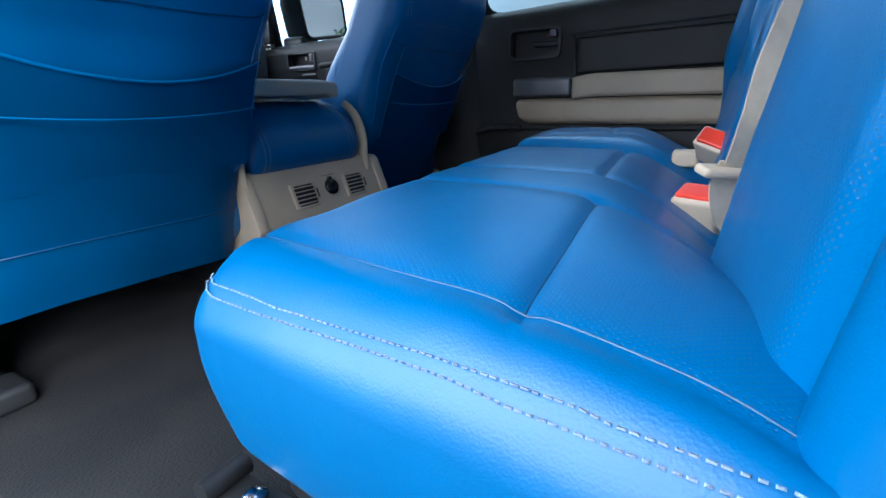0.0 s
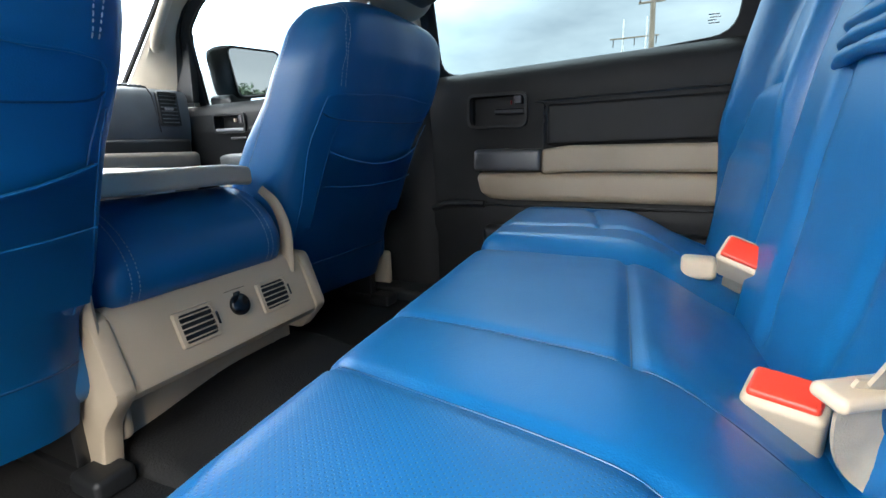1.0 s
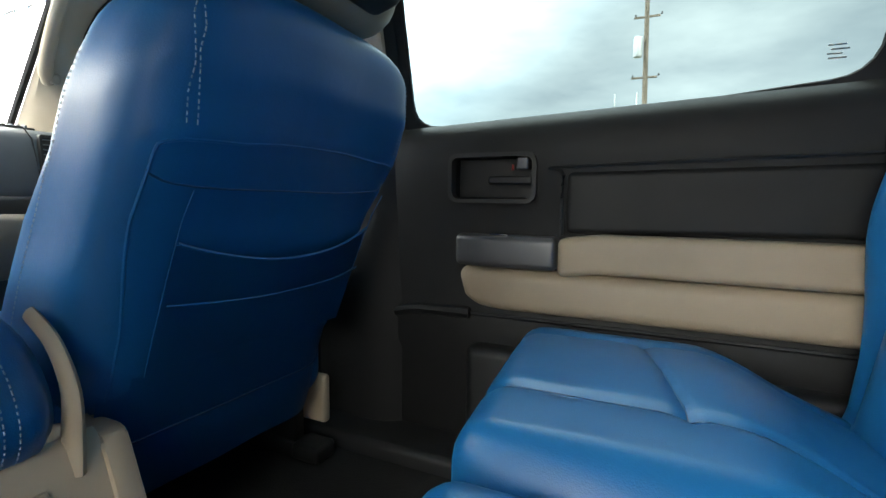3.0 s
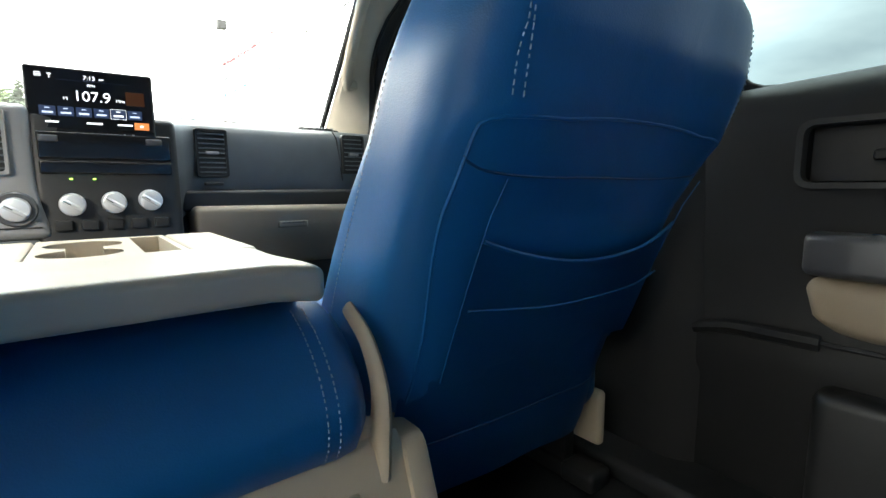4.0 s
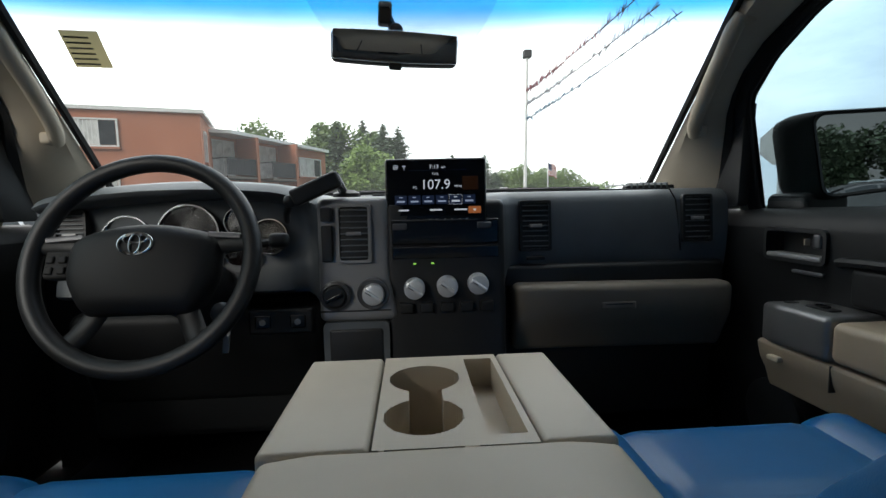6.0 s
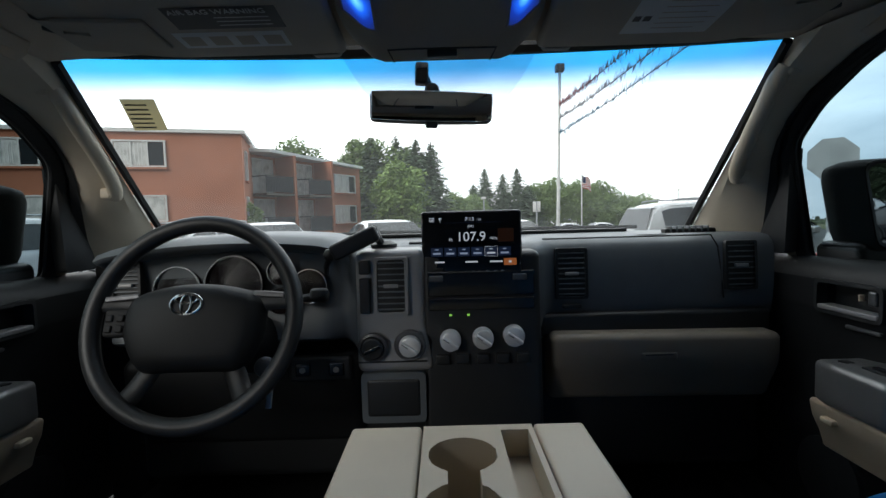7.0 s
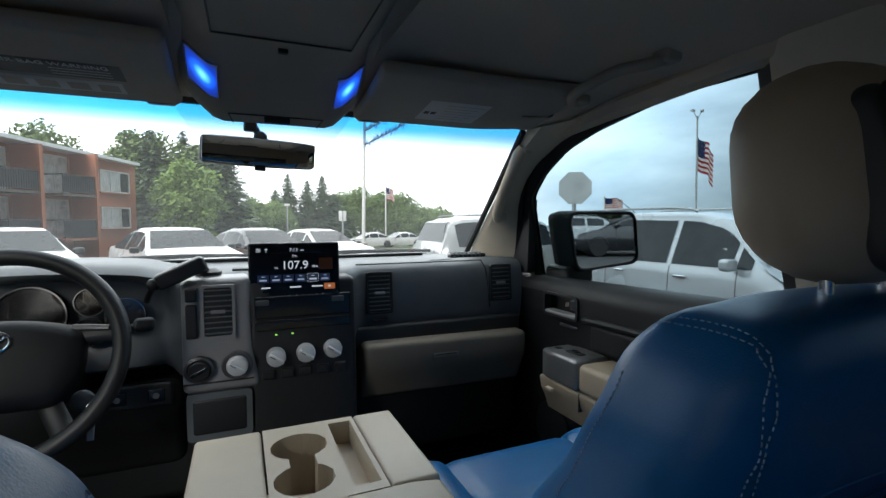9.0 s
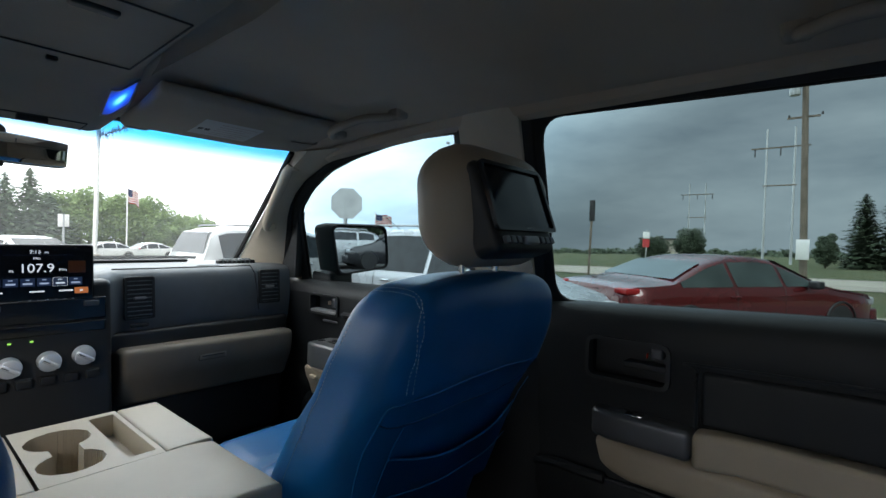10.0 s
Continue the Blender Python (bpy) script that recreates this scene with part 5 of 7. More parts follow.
# ---- dashboard ----
def dash():
    d = thing("dashboard", "slate plastic dashboard with beige glovebox and grey centre panel", "dashboard", (0, 2.1, 0.3))

    def prof(x):
        """The section at x: 14 (y, z) points from the glass over the top and down the face."""
        drv = soft((x + 0.86) / 0.06) * (1 - soft((x + 0.30) / 0.09))
        mid = soft((x + 0.26) / 0.05) * (1 - soft((x - 0.20) / 0.07))
        hood = 0.034 * drv * math.sin(math.pi * min(1, max(0, (x + 0.80) / 0.62))) ** 0.6
        yf = lerp(drv, lerp(mid, 2.005, 1.955), 1.985)
        top = lerp(mid, 0.706, 0.700) + hood
        brow = lerp(drv, yf + 0.004, 1.895)
        low = lerp(mid, 0.478, 0.44)
        return [(2.46, 0.675), (2.30, 0.712), (2.15, top + 0.004), (brow + 0.06, top + 0.004), (brow + 0.018, top - 0.002), (brow, top - 0.016),
                (lerp(drv, yf - 0.002, brow + 0.006), top - lerp(drv, 0.030, 0.026)), (lerp(drv, yf - 0.004, 1.965), top - lerp(drv, 0.06, 0.040)), (yf - 0.006, 0.600), (yf - 0.002, 0.550),
                (lerp(drv, yf + 0.004, 1.955), 0.515), (lerp(drv, yf + 0.018, 1.945), low + 0.010), (lerp(drv, yf + 0.02, 1.96), low), (2.30, 0.42), (2.46, 0.42)]
    xs = [-0.815 + 1.63 * i / 96 for i in range(97)]
    body = part("body", loft([[Vector((x, y, z)) for y, z in prof(x)] for x in xs]), DASH, d, "slate grained dash moulding", angle=50)
    part("lower_body", pad(-0.81, 0.81, 2.02, 2.42, 0.10, 0.46, 0.03, 0.1), BLACK, d)
    part("top_joint", tube([(x, 2.008, 0.7085) for x in (0.24, 0.45, 0.66)] + [(0.675, 2.003, 0.68), (0.69, 2.0, 0.55)], 0.0022, 6), BLACK, d)
    part("black_strip", pad(0.225, 0.80, 1.985, 2.05, 0.466, 0.524, 0.012, 0.06), BLACK, d)

    # glovebox, in the same beige plastic with its shade put into the colour
    gb = part("glovebox", pad(0.245, 0.795, 1.935, 2.15, 0.302, 0.476, 0.018, 0.03, lambda p: Vector((p.x, p.y + 0.10 * soft((0.42 - p.z) / 0.12) * 0.45, p.z - 0.012 * (p.x - 0.25) + 0.006))), BEIGE_IN_SHADE, d, "beige glovebox lid, darkened for its shade")
    part("latch", pad(0.455, 0.545, 1.9335, 1.95, 0.415, 0.437, 0.006, 0.02), BEIGE_IN_SHADE, gb)
    part("latch_slot", box(0.466, 0.534, 1.9325, 1.94, 0.428, 0.431), INK, gb)

    # driver's lower cover and switch panel
    # charcoal instead of beige: the footwell's shade is in the cover's colour
    part("knee_cover", pad(-0.80, -0.215, 1.945, 2.15, 0.20, 0.445, 0.03, 0.05, lambda p: Vector((p.x, p.y + 0.12 * soft((0.40 - p.z) / 0.2) * 0.5, p.z))), DOORBLACK, d, "knee cover under the wheel, darkened for the footwell's shade")
    sp = part("switch_panel", pad(-0.385, -0.235, 1.935, 1.965, 0.385, 0.445, 0.008, 0.03), BLACK, d)
    for sx in (-0.35, -0.27):
        part("switch", pad(sx - 0.018, sx + 0.018, 1.930, 1.945, 0.400, 0.432, 0.004, 0.02), GLOSS_BLACK, sp)
        part("switch_dot", lathe([(0.007, 0), (0.007, 0.003), (0, 0.003)], 12, pose(sx, 1.930, 0.416, 90, 0, 0)), SILVER, sp)

    # grey panel beside the stack, its face leans
    def lean(p):
        return Vector((p.x, p.y - 0.10 * (0.70 - p.z) * 0.55, p.z))
    sv = part("grey_panel", pad(-0.207, -0.052, 1.885, 2.0, 0.425, 0.700, 0.016, 0.02, lambda p: lean(Vector((p.x + 0.018 * soft((0.54 - p.z) / 0.12) * (1 if p.x > -0.1 else 0.0), p.y, p.z)))), SILVER, d, "satin grey control panel")
    part("panel_joint", box(-0.205, -0.05, 1.868, 1.875, 0.4485, 0.4515), BLACK, sv)
    st = part("centre_panel", pad(-0.060, 0.212, 1.895, 2.02, 0.26, 0.690, 0.016, 0.03, lean), BLACK, d, "black centre stack")
    cb = part("cubby", loft([[Vector((x, y, z)) for x, z in rounded([(-0.2, 0.31), (-0.055, 0.31), (-0.055, 0.425), (-0.2, 0.425)], 0.012, 3)] for y in (1.868, 2.0)]), DASH, d)
    part("cubby_hollow", pad(-0.190, -0.065, 1.8655, 1.90, 0.322, 0.413, 0.010, 0.05), BLACK, cb)

    def vent(parent, x0, x1, z0, z1, y, n, ym=None, yaw=0.0):
        """An upright air outlet: rim, dark hollow, slats and a small wheel."""
        cx, cz = (x0 + x1) / 2, (z0 + z1) / 2
        m = pose(cx, y, cz, -4, 0, yaw)
        hw, hh = (x1 - x0) / 2, (z1 - z0) / 2
        v = part("air_vent", pad(-hw, hw, 0.004, 0.03, -hh, hh, 0.006, 0.04), BLACK, parent, "black slatted air outlet", m=m)
        rim = lambda k, h: [Vector((a, h, b)) for a, b in rounded([(-hw - k, -hh - k), (hw + k, -hh - k), (hw + k, hh + k), (-hw - k, hh + k)], 0.007, 3)]
        part("rim", loft([rim(-0.003, 0.010), rim(-0.003, -0.003), rim(0.003, -0.003), rim(0.004, 0.008)], caps=False), SILVER if parent is sv else BLACK, v, m=m)
        for i in range(n):
            z = lerp((i + 0.5) / n, -hh + 0.003, hh - 0.003)
            part("slat", box(-hw + 0.003, hw - 0.003, -0.002, 0.006, z - 0.0015, z + 0.0015, 0.0005), DASH, v, m=m)
        part("slider", pad(-0.016, 0.016, -0.006, 0.003, -0.004, 0.004, 0.002, 0.01), SILVER, v, m=m)
    vent(sv, -0.160, -0.092, 0.560, 0.682, 1.869, 9)
    vent(body, 0.272, 0.345, 0.562, 0.682, 1.992, 9)
    vent(body, 0.690, 0.762, 0.575, 0.690, 1.990, 8)
    vent(body, -0.800, -0.735, 0.575, 0.680, 1.950, 10)
    part("vent_wheel", pad(0.285, 0.332, 1.986, 2.0, 0.536, 0.545, 0.003, 0.02), BLACK, body)
    # small switches at the left of the grey panel
    for z0, z1 in ((0.648, 0.680), (0.560, 0.640)):
        part("blank_switch", pad(-0.196, -0.172, 1.866, 1.885, z0, z1, 0.004, 0.02), BLACK, sv)

    def knob(parent, x, z, y, r, mat=SILVER, ring=0.0):
        m = pose(x, y, z, 95, 0, 0)
        k = part("knob", lathe([(r, -0.006), (r, 0.010), (r * 0.92, 0.017), (r * 0.80, 0.0185), (0.0, 0.0185)], 28), mat, parent, "bright turned control knob", m=m)
        part("grip", pad(-r * 0.86, r * 0.86, -0.0045, 0.0045, 0.016, 0.028, 0.003, 0.01), mat, k, m=m @ pose(0, 0, 0, 0, 0, -35))
        part("pointer", box(-r * 0.8, -r * 0.15, -0.0008, 0.0008, 0.0275, 0.0285), INK, k, m=m @ pose(0, 0, 0, 0, 0, -35))
        if ring:
            part("collar", lathe([(r * ring, -0.004), (r * ring, 0.003), (r * (ring - 0.12), 0.006), (r * 1.05, 0.004)], 28), GUNMETAL, k, m=m)
    BRIGHT = material("bright_satin_knob", (0.74, 0.75, 0.76), 0.32, metal=0.35, vary=0.04)
    for kx, kz in ((0.003, 0.496), (0.076, 0.499), (0.145, 0.503)):
        knob(st, kx, kz, 1.872, 0.0235, BRIGHT)
    knob(sv, -0.087, 0.489, 1.862, 0.0245, BRIGHT, 1.45)
    m = pose(-0.170, 1.862, 0.486, 95, 0, 0)
    sw = part("drive_switch", lathe([(0.033, -0.004), (0.033, 0.003), (0.027, 0.006), (0.024, 0.002), (0.0, 0.002)], 28), GUNMETAL, sv, "round drive selector", m=m)
    part("selector_face", lathe([(0.024, 0.0), (0.024, 0.010), (0.021, 0.013), (0.0, 0.013)], 24), BLACK, sw, m=m)
    part("selector_grip", pad(-0.019, 0.019, -0.004, 0.004, 0.010, 0.020, 0.002, 0.01), GLOSS_BLACK, sw, m=m @ pose(0, 0, 0, 0, 0, 25))
    # radio and climate rows under the screen
    for z0, z1 in ((0.592, 0.648), (0.560, 0.588)):
        part("radio_bay", pad(-0.045, 0.195, 1.880, 1.91, z0, z1, 0.004, 0.04), GLOSS_BLACK, st)
    for bx in (-0.028, 0.16):
        part("key", pad(bx - 0.014, bx + 0.018, 1.876, 1.89, 0.626, 0.640, 0.003, 0.02), GUNMETAL, st)
    for bx in (0.005, 0.045):
        part("tell_tale", box(bx - 0.003, bx + 0.003, 1.879, 1.881, 0.548, 0.5515), LED_GREEN, st)
    for i in range(5):
        part("climate_key", pad(-0.03 + i * 0.045, 0.0 + i * 0.045, 1.868, 1.885, 0.440, 0.462, 0.003, 0.02), BLACK, st)

    # instrument dials
    for cx, cz, r in ((-0.512, 0.622, 0.072), (-0.655, 0.610, 0.060), (-0.398, 0.650, 0.033), (-0.402, 0.580, 0.033), (-0.330, 0.613, 0.043)):
        m = pose(cx, 1.958 + 0.012 * (cx < -0.6), cz, 84, 0, 0)
        dl = part("dial", lathe([(r, 0.0), (r, 0.003), (r * 0.93, 0.003), (r * 0.90, -0.010), (0.0, -0.010)], 40), DIAL, body, "dark instrument dial", m=m)
        part("dial_ring", lathe([(r * 0.98, 0.0), (r * 0.98, 0.009), (r * 0.93, 0.009), (r * 0.90, -0.002)], 40), CHROME, dl, "bright ring", m=m)
        for i in range(9):
            a = radians(-130 + i * 32.5)
            part("tick", box(-0.0007, 0.0007, r * 0.70, r * 0.82, -0.0098, -0.009), PAPER, dl, m=m @ pose(0, 0, 0, 0, 0, math.degrees(a)))
        part("needle", box(-0.0009, 0.0009, -r * 0.1, r * 0.72, -0.0085, -0.0070), RED, dl, m=m @ pose(0, 0, 0, 0, 0, 128))
    part("odometer", box(-0.545, -0.478, 1.963, 1.965, 0.587, 0.602), SCREEN, body)
    # passenger-side defroster slot and bag mark on the top
    part("defrost_slot", pad(-0.50, 0.55, 2.26, 2.29, 0.712, 0.722, 0.003, 0.1), BLACK, d)
    part("speaker_grille", pad(-0.095, -0.02, 2.02, 2.07, 0.7035, 0.7095, 0.003, 0.02), BLACK, d)
    part("corner_grille", pad(0.60, 0.74, 2.12, 2.15, 0.706, 0.722, 0.005, 0.02), BLACK, d)
    for i in range(7):
        part("defrost_fin", box(0.612 + i * 0.017, 0.617 + i * 0.017, 2.118, 2.15, 0.712, 0.728, 0.001), DASH, d)
    part("bag_mark", box(0.50, 0.575, 2.060, 2.066, 0.7095, 0.7105), INK, d, "small moulded air bag mark")
    return d


dash()


def touch_screen():
    m = pose(0.056, 1.893, 0.712, 90 - 5, 0, -4)
    s = thing("touch_screen", "black tablet-style radio screen showing a station on the dashboard", "radio screen", at=m)
    part("case", pad(-0.113, 0.113, -0.072, 0.072, -0.014, 0.0, 0.006, 0.03), GLOSS_BLACK, s)
    f = part("display", box(-0.108, 0.108, -0.056, 0.066, 0.0, 0.0012), SCREEN, s, "dark radio display")
    part("frequency", text_mesh("107.9", 0.030, pose(0, 0.012, 0.0016)), UI_WHITE, f)
    part("clock", text_mesh("7:13", 0.0125, pose(-0.003, 0.052, 0.0016)), UI_WHITE, f)
    part("clock_half", text_mesh("AM", 0.0065, pose(0.018, 0.0505, 0.0016)), UI_WHITE, f)
    part("band", text_mesh("FM1", 0.0085, pose(0.0, 0.036, 0.0016)), UI_WHITE, f)
    part("preset", text_mesh("P5", 0.0085, pose(-0.046, 0.006, 0.0016)), UI_WHITE, f)
    part("unit", text_mesh("MHz", 0.0085, pose(0.050, 0.008, 0.0016)), UI_WHITE, f)
    part("menu_icon", join(*[box(-0.094, -0.083, y, y + 0.0014, 0.0013, 0.0017) for y in (0.048, 0.0515, 0.055)]), UI_WHITE, f)
    part("aerial_icon", join(box(-0.0705, -0.0690, 0.046, 0.055, 0.0013, 0.0017), box(-0.0735, -0.066, 0.054, 0.0556, 0.0013, 0.0017)), UI_WHITE, f)
    part("rule", box(-0.06, 0.07, 0.0445, 0.0450, 0.0013, 0.0016), UI_BLUE, f)
    for i in range(6):
        x = -0.078 + i * 0.0305
        b = part("preset_tile", box(x - 0.0135, x + 0.0135, -0.031, -0.011, 0.0012, 0.0015), UI_BLUE, f, "dark blue preset tile")
        part("tile_print", join(box(x - 0.004, x + 0.004, -0.0165, -0.0145, 0.0015, 0.0018), box(x - 0.009, x + 0.009, -0.0265, -0.0225, 0.0015, 0.0018)), UI_WHITE if i == 4 else glow("screen_dim", (0.25, 0.3, 0.42), 0.5), b)
    x = -0.078 + 4 * 0.0305
    part("tile_outline", join(box(x - 0.0145, x + 0.0145, -0.0105, -0.010, 0.0013, 0.0018), box(x - 0.0145, x + 0.0145, -0.032, -0.0315, 0.0013, 0.0018), box(x - 0.0145, x - 0.014, -0.032, -0.010, 0.0013, 0.0018), box(x + 0.014, x + 0.0145, -0.032, -0.010, 0.0013, 0.0018)), UI_WHITE, f)
    for a in (-0.075, 0.0, 0.055):
        part("label_print", box(a - 0.014, a + 0.014, -0.0455, -0.042, 0.0013, 0.0017), UI_WHITE, f)
    part("source_key", box(0.072, 0.100, -0.0525, -0.037, 0.0013, 0.0017), UI_ORANGE, f, "orange source key")
    part("source_mark", box(0.083, 0.089, -0.047, -0.0425, 0.0017, 0.002), UI_WHITE, f)
    part("art_glow", pad(0.060, 0.095, 0.0, 0.03, 0.0012, 0.0016, 0.0002, 0.05), glow("screen_ember", (0.05, 0.018, 0.006), 0.12), f)
    for i in range(6):
        part("touch_mark", box(-0.014 + i * 0.0165 - 0.003, -0.014 + i * 0.0165 + 0.003, -0.0655, -0.064, 0.0003, 0.0008), PAPER, s)
    part("bracket", box(-0.03, 0.03, -0.09, -0.03, -0.06, -0.013, 0.006), BLACK, s)


touch_screen()


def steering_wheel():
    m = pose(-0.483, 1.712, 0.592, 90 - 22, 0, 0)
    w = thing("steering_wheel", "black leather steering wheel with padded hub and bright emblem", "steering wheel", at=m)
    R = 0.192
    part("rim", tube([(R * math.cos(2 * math.pi * k / 64), R * math.sin(2 * math.pi * k / 64), 0.0) for k in range(64)], 0.0165, 12, up=(0, 0, 1), closed=True, flat=1.05), BLACK, w, "black stitched leather rim", angle=80)
    hub = part("hub", pad(-0.132, 0.132, -0.098, 0.068, -0.045, 0.012, 0.03, 0.016, lambda p: Vector((p.x * (1 - 0.22 * soft((-0.02 - p.y) / 0.08)), p.y - 0.018 * (p.x / 0.118) ** 2 * soft((p.y - 0.0) / 0.06), p.z + 0.016 * (1 - (p.x / 0.13) ** 2 - ((p.y + 0.015) / 0.13) ** 2)))), DOORBLACK, w, "grained air bag hub")
    for sx in (-1, 1):
        sp = part("spoke", tube(smooth_path([(sx * 0.095, 0.030, -0.018), (sx * 0.135, 0.034, -0.014), (sx * 0.186, 0.030, 0.0)], 5), [0.022, 0.021, 0.020, 0.019, 0.019, 0.019, 0.018, 0.017, 0.017, 0.016, 0.016], 10, flat=0.55), BLACK, w)
        part("spoke_trim", tube(smooth_path([(sx * 0.110, 0.046, 0.000), (sx * 0.140, 0.044, 0.000), (sx * 0.170, 0.040, 0.004)], 4), 0.006, 8, flat=0.6), GUNMETAL, sp)
        part("lower_spoke", tube(smooth_path([(sx * 0.075, -0.085, -0.022), (sx * 0.095, -0.125, -0.016), (sx * 0.112, -0.155, -0.004)], 5), 0.020, 10, flat=0.5), BLACK, w)
    kp = part("key_pad", pad(-0.168, -0.122, -0.030, 0.022, -0.02, 0.004, 0.007, 0.02), RUBBER, w, "dark switch pad")
    for a, b in ((-0.156, 0.004), (-0.156, -0.016), (-0.135, 0.004), (-0.135, -0.016)):
        part("key", pad(a - 0.007, a + 0.007, b - 0.007, b + 0.007, 0.002, 0.008, 0.003, 0.01), RUBBER, kp)
    em = part("emblem", tube([(0.0285 * math.cos(2 * math.pi * k / 40), 0.022 + 0.0195 * math.sin(2 * math.pi * k / 40), 0.031) for k in range(40)], 0.0027, 8, closed=True), CHROME, hub, "plain bright oval emblem")
    part("emblem_oval", tube([(0.0095 * math.cos(2 * math.pi * k / 32), 0.022 + 0.0175 * math.sin(2 * math.pi * k / 32), 0.0315) for k in range(32)], 0.0022, 8, closed=True), CHROME, em)
    part("emblem_oval", tube([(0.0205 * math.cos(2 * math.pi * k / 32), 0.031 + 0.0078 * math.sin(2 * math.pi * k / 32), 0.0315) for k in range(32)], 0.0022, 8, closed=True), CHROME, em)
    part("column", tube([(0, -0.01, -0.30), (0, -0.01, -0.04)], [0.075, 0.060], 20), BLACK, w)
    stalk = part("stalk", tube(smooth_path([(0.05, 0.03, -0.09), (0.13, 0.045, -0.085), (0.205, 0.055, -0.08)], 5), 0.008, 8), BLACK, w)
    part("stalk_end", pad(0.195, 0.235, 0.042, 0.072, -0.092, -0.068, 0.010, 0.02), BLACK, stalk)
    part("stalk", tube(smooth_path([(-0.05, 0.03, -0.09), (-0.15, 0.045, -0.085)], 5), 0.008, 8), BLACK, w)
    kb = part("ignition", lathe([(0.020, 0), (0.020, 0.02), (0.014, 0.024), (0, 0.024)], 18, pose(0.105, -0.085, -0.10, 0, 25, 0)), GUNMETAL, w)
    kr = part("key_ring", tube([(0.135 + 0.010 * math.cos(2 * math.pi * k / 16), -0.105 + 0.012 * math.sin(2 * math.pi * k / 16), -0.06) for k in range(16)], 0.0012, 6, closed=True), CHROME, w)
    part("key_tag", pad(0.129, 0.141, -0.165, -0.115, -0.062, -0.058, 0.0015, 0.02), SILVER, w)


steering_wheel()


def phone_mount():
    p = thing("phone_mount", "black phone holder arm standing on the dashboard", "phone holder", (-0.2, 1.93, 0.70))
    part("base", lathe([(0.032, 0), (0.032, 0.008), (0.018, 0.016), (0.0, 0.016)], 22, pose(-0.150, 1.965, 0.702)), BLACK, p)
    arm = part("arm", pad(-0.050, 0.056, -0.028, 0.028, -0.022, 0.014, 0.007, 0.02), BLACK, p, m=pose(-0.206, 1.866, 0.722, 0, -24, 8))
    part("pad", pad(0.055, 0.058, -0.024, 0.024, -0.018, 0.010, 0.001, 0.02), SILVER, arm, m=pose(-0.206, 1.866, 0.722, 0, -24, 8))
    part("joint", lathe([(0.0, -0.014), (0.009, -0.012), (0.014, -0.004), (0.014, 0.004), (0.009, 0.012), (0.0, 0.014)], 16, pose(-0.258, 1.868, 0.694)), BLACK, p)
    part("stem", tube([(-0.258, 1.868, 0.690), (-0.270, 1.885, 0.668), (-0.280, 1.925, 0.650)], 0.007, 8), BLACK, p)
    part("rest", tube([(-0.165, 1.90, 0.748), (-0.155, 1.95, 0.712)], 0.010, 8), BLACK, p)


phone_mount()


# ---- overhead ----
def overhead_console():
    o = thing("overhead_console", "grey overhead console with two lit blue map lamps", "overhead console", (0, 1.4, 1.17))

    def f(p):
        x, y, z = p
        low = soft((1.14 - z) / 0.08)
        drop = table(y, [(0.90, 0.112), (1.30, 0.100), (1.46, 0.088), (1.52, 0.066), (1.60, 0.016), (1.645, 0.0), (1.68, 0.030)])
        z += low * drop
        z += low * 0.035 * soft((abs(x) - 0.105) / 0.055)
        x *= 1 - 0.10 * soft((y - 1.60) / 0.08) - 0.10 * soft((1.1 - y) / 0.2)
        return Vector((x, y, z))
    body = part("body", pad(-0.165, 0.165, 0.90, 1.685, 1.030, 1.165, 0.025, 0.02, f), VISOR, o)
    # front flap and its catch
    part("flap_line", tube([f(Vector((x, y, 1.0295))) for x, y in ((-0.078, 1.668), (-0.084, 1.640), (-0.088, 1.612), (-0.04, 1.611), (0.04, 1.611), (0.088, 1.612), (0.084, 1.640), (0.078, 1.668))], 0.0016, 6), INK, body)
    part("flap_catch", pad(-0.024, 0.024, 1.608, 1.620, 1.028, 1.040, 0.003, 0.01), BLACK, body)
    # glasses bin behind the lamps
    part("bin_line", join(tube([(-0.105, 1.42, 1.119), (0.105, 1.42, 1.119)], 0.0016, 6), tube([(-0.105, 1.42, 1.119), (-0.11, 1.16, 1.132)], 0.0016, 6), tube([(0.105, 1.42, 1.119), (0.11, 1.16, 1.132)], 0.0016, 6), tube([(-0.11, 1.16, 1.132), (0.11, 1.16, 1.132)], 0.0016, 6)), INK, body)
    part("bin_catch", pad(-0.030, 0.030, 1.20, 1.22, 1.126, 1.135, 0.004, 0.01), BLACK, body)
    part("microphone", pad(-0.008, 0.008, 1.45, 1.462, 1.112, 1.120, 0.002, 0.01), BLACK, body)
    for sx in (-1, 1):
        def lens(u, v, off=0.004):
            p = f(Vector((lerp(u, 0.100, 0.150), lerp(v, 1.508, 1.576), 1.030)))
            q = f(Vector((lerp(u, 0.100, 0.150), lerp(v, 1.508, 1.576) + 0.002, 1.030)))
            slope = (q - p).normalized()
            return Vector((sx * p.x, p.y, p.z)) + Vector((0, slope.z, -slope.y)) * off
        lamp = part("lamp_lens", sheet(lens, 6, 10, 0.003), LAMP_BLUE, o, "lit blue lamp lens")
        edge = [lens(k / 6, 0) for k in range(6)] + [lens(1, k / 8) for k in range(8)] + [lens(1 - k / 6, 1) for k in range(6)] + [lens(0, 1 - k / 8) for k in range(8)]
        part("lens_rim", tube(edge, 0.0022, 6, closed=True), VISOR, lamp)
    return o


overhead_console()


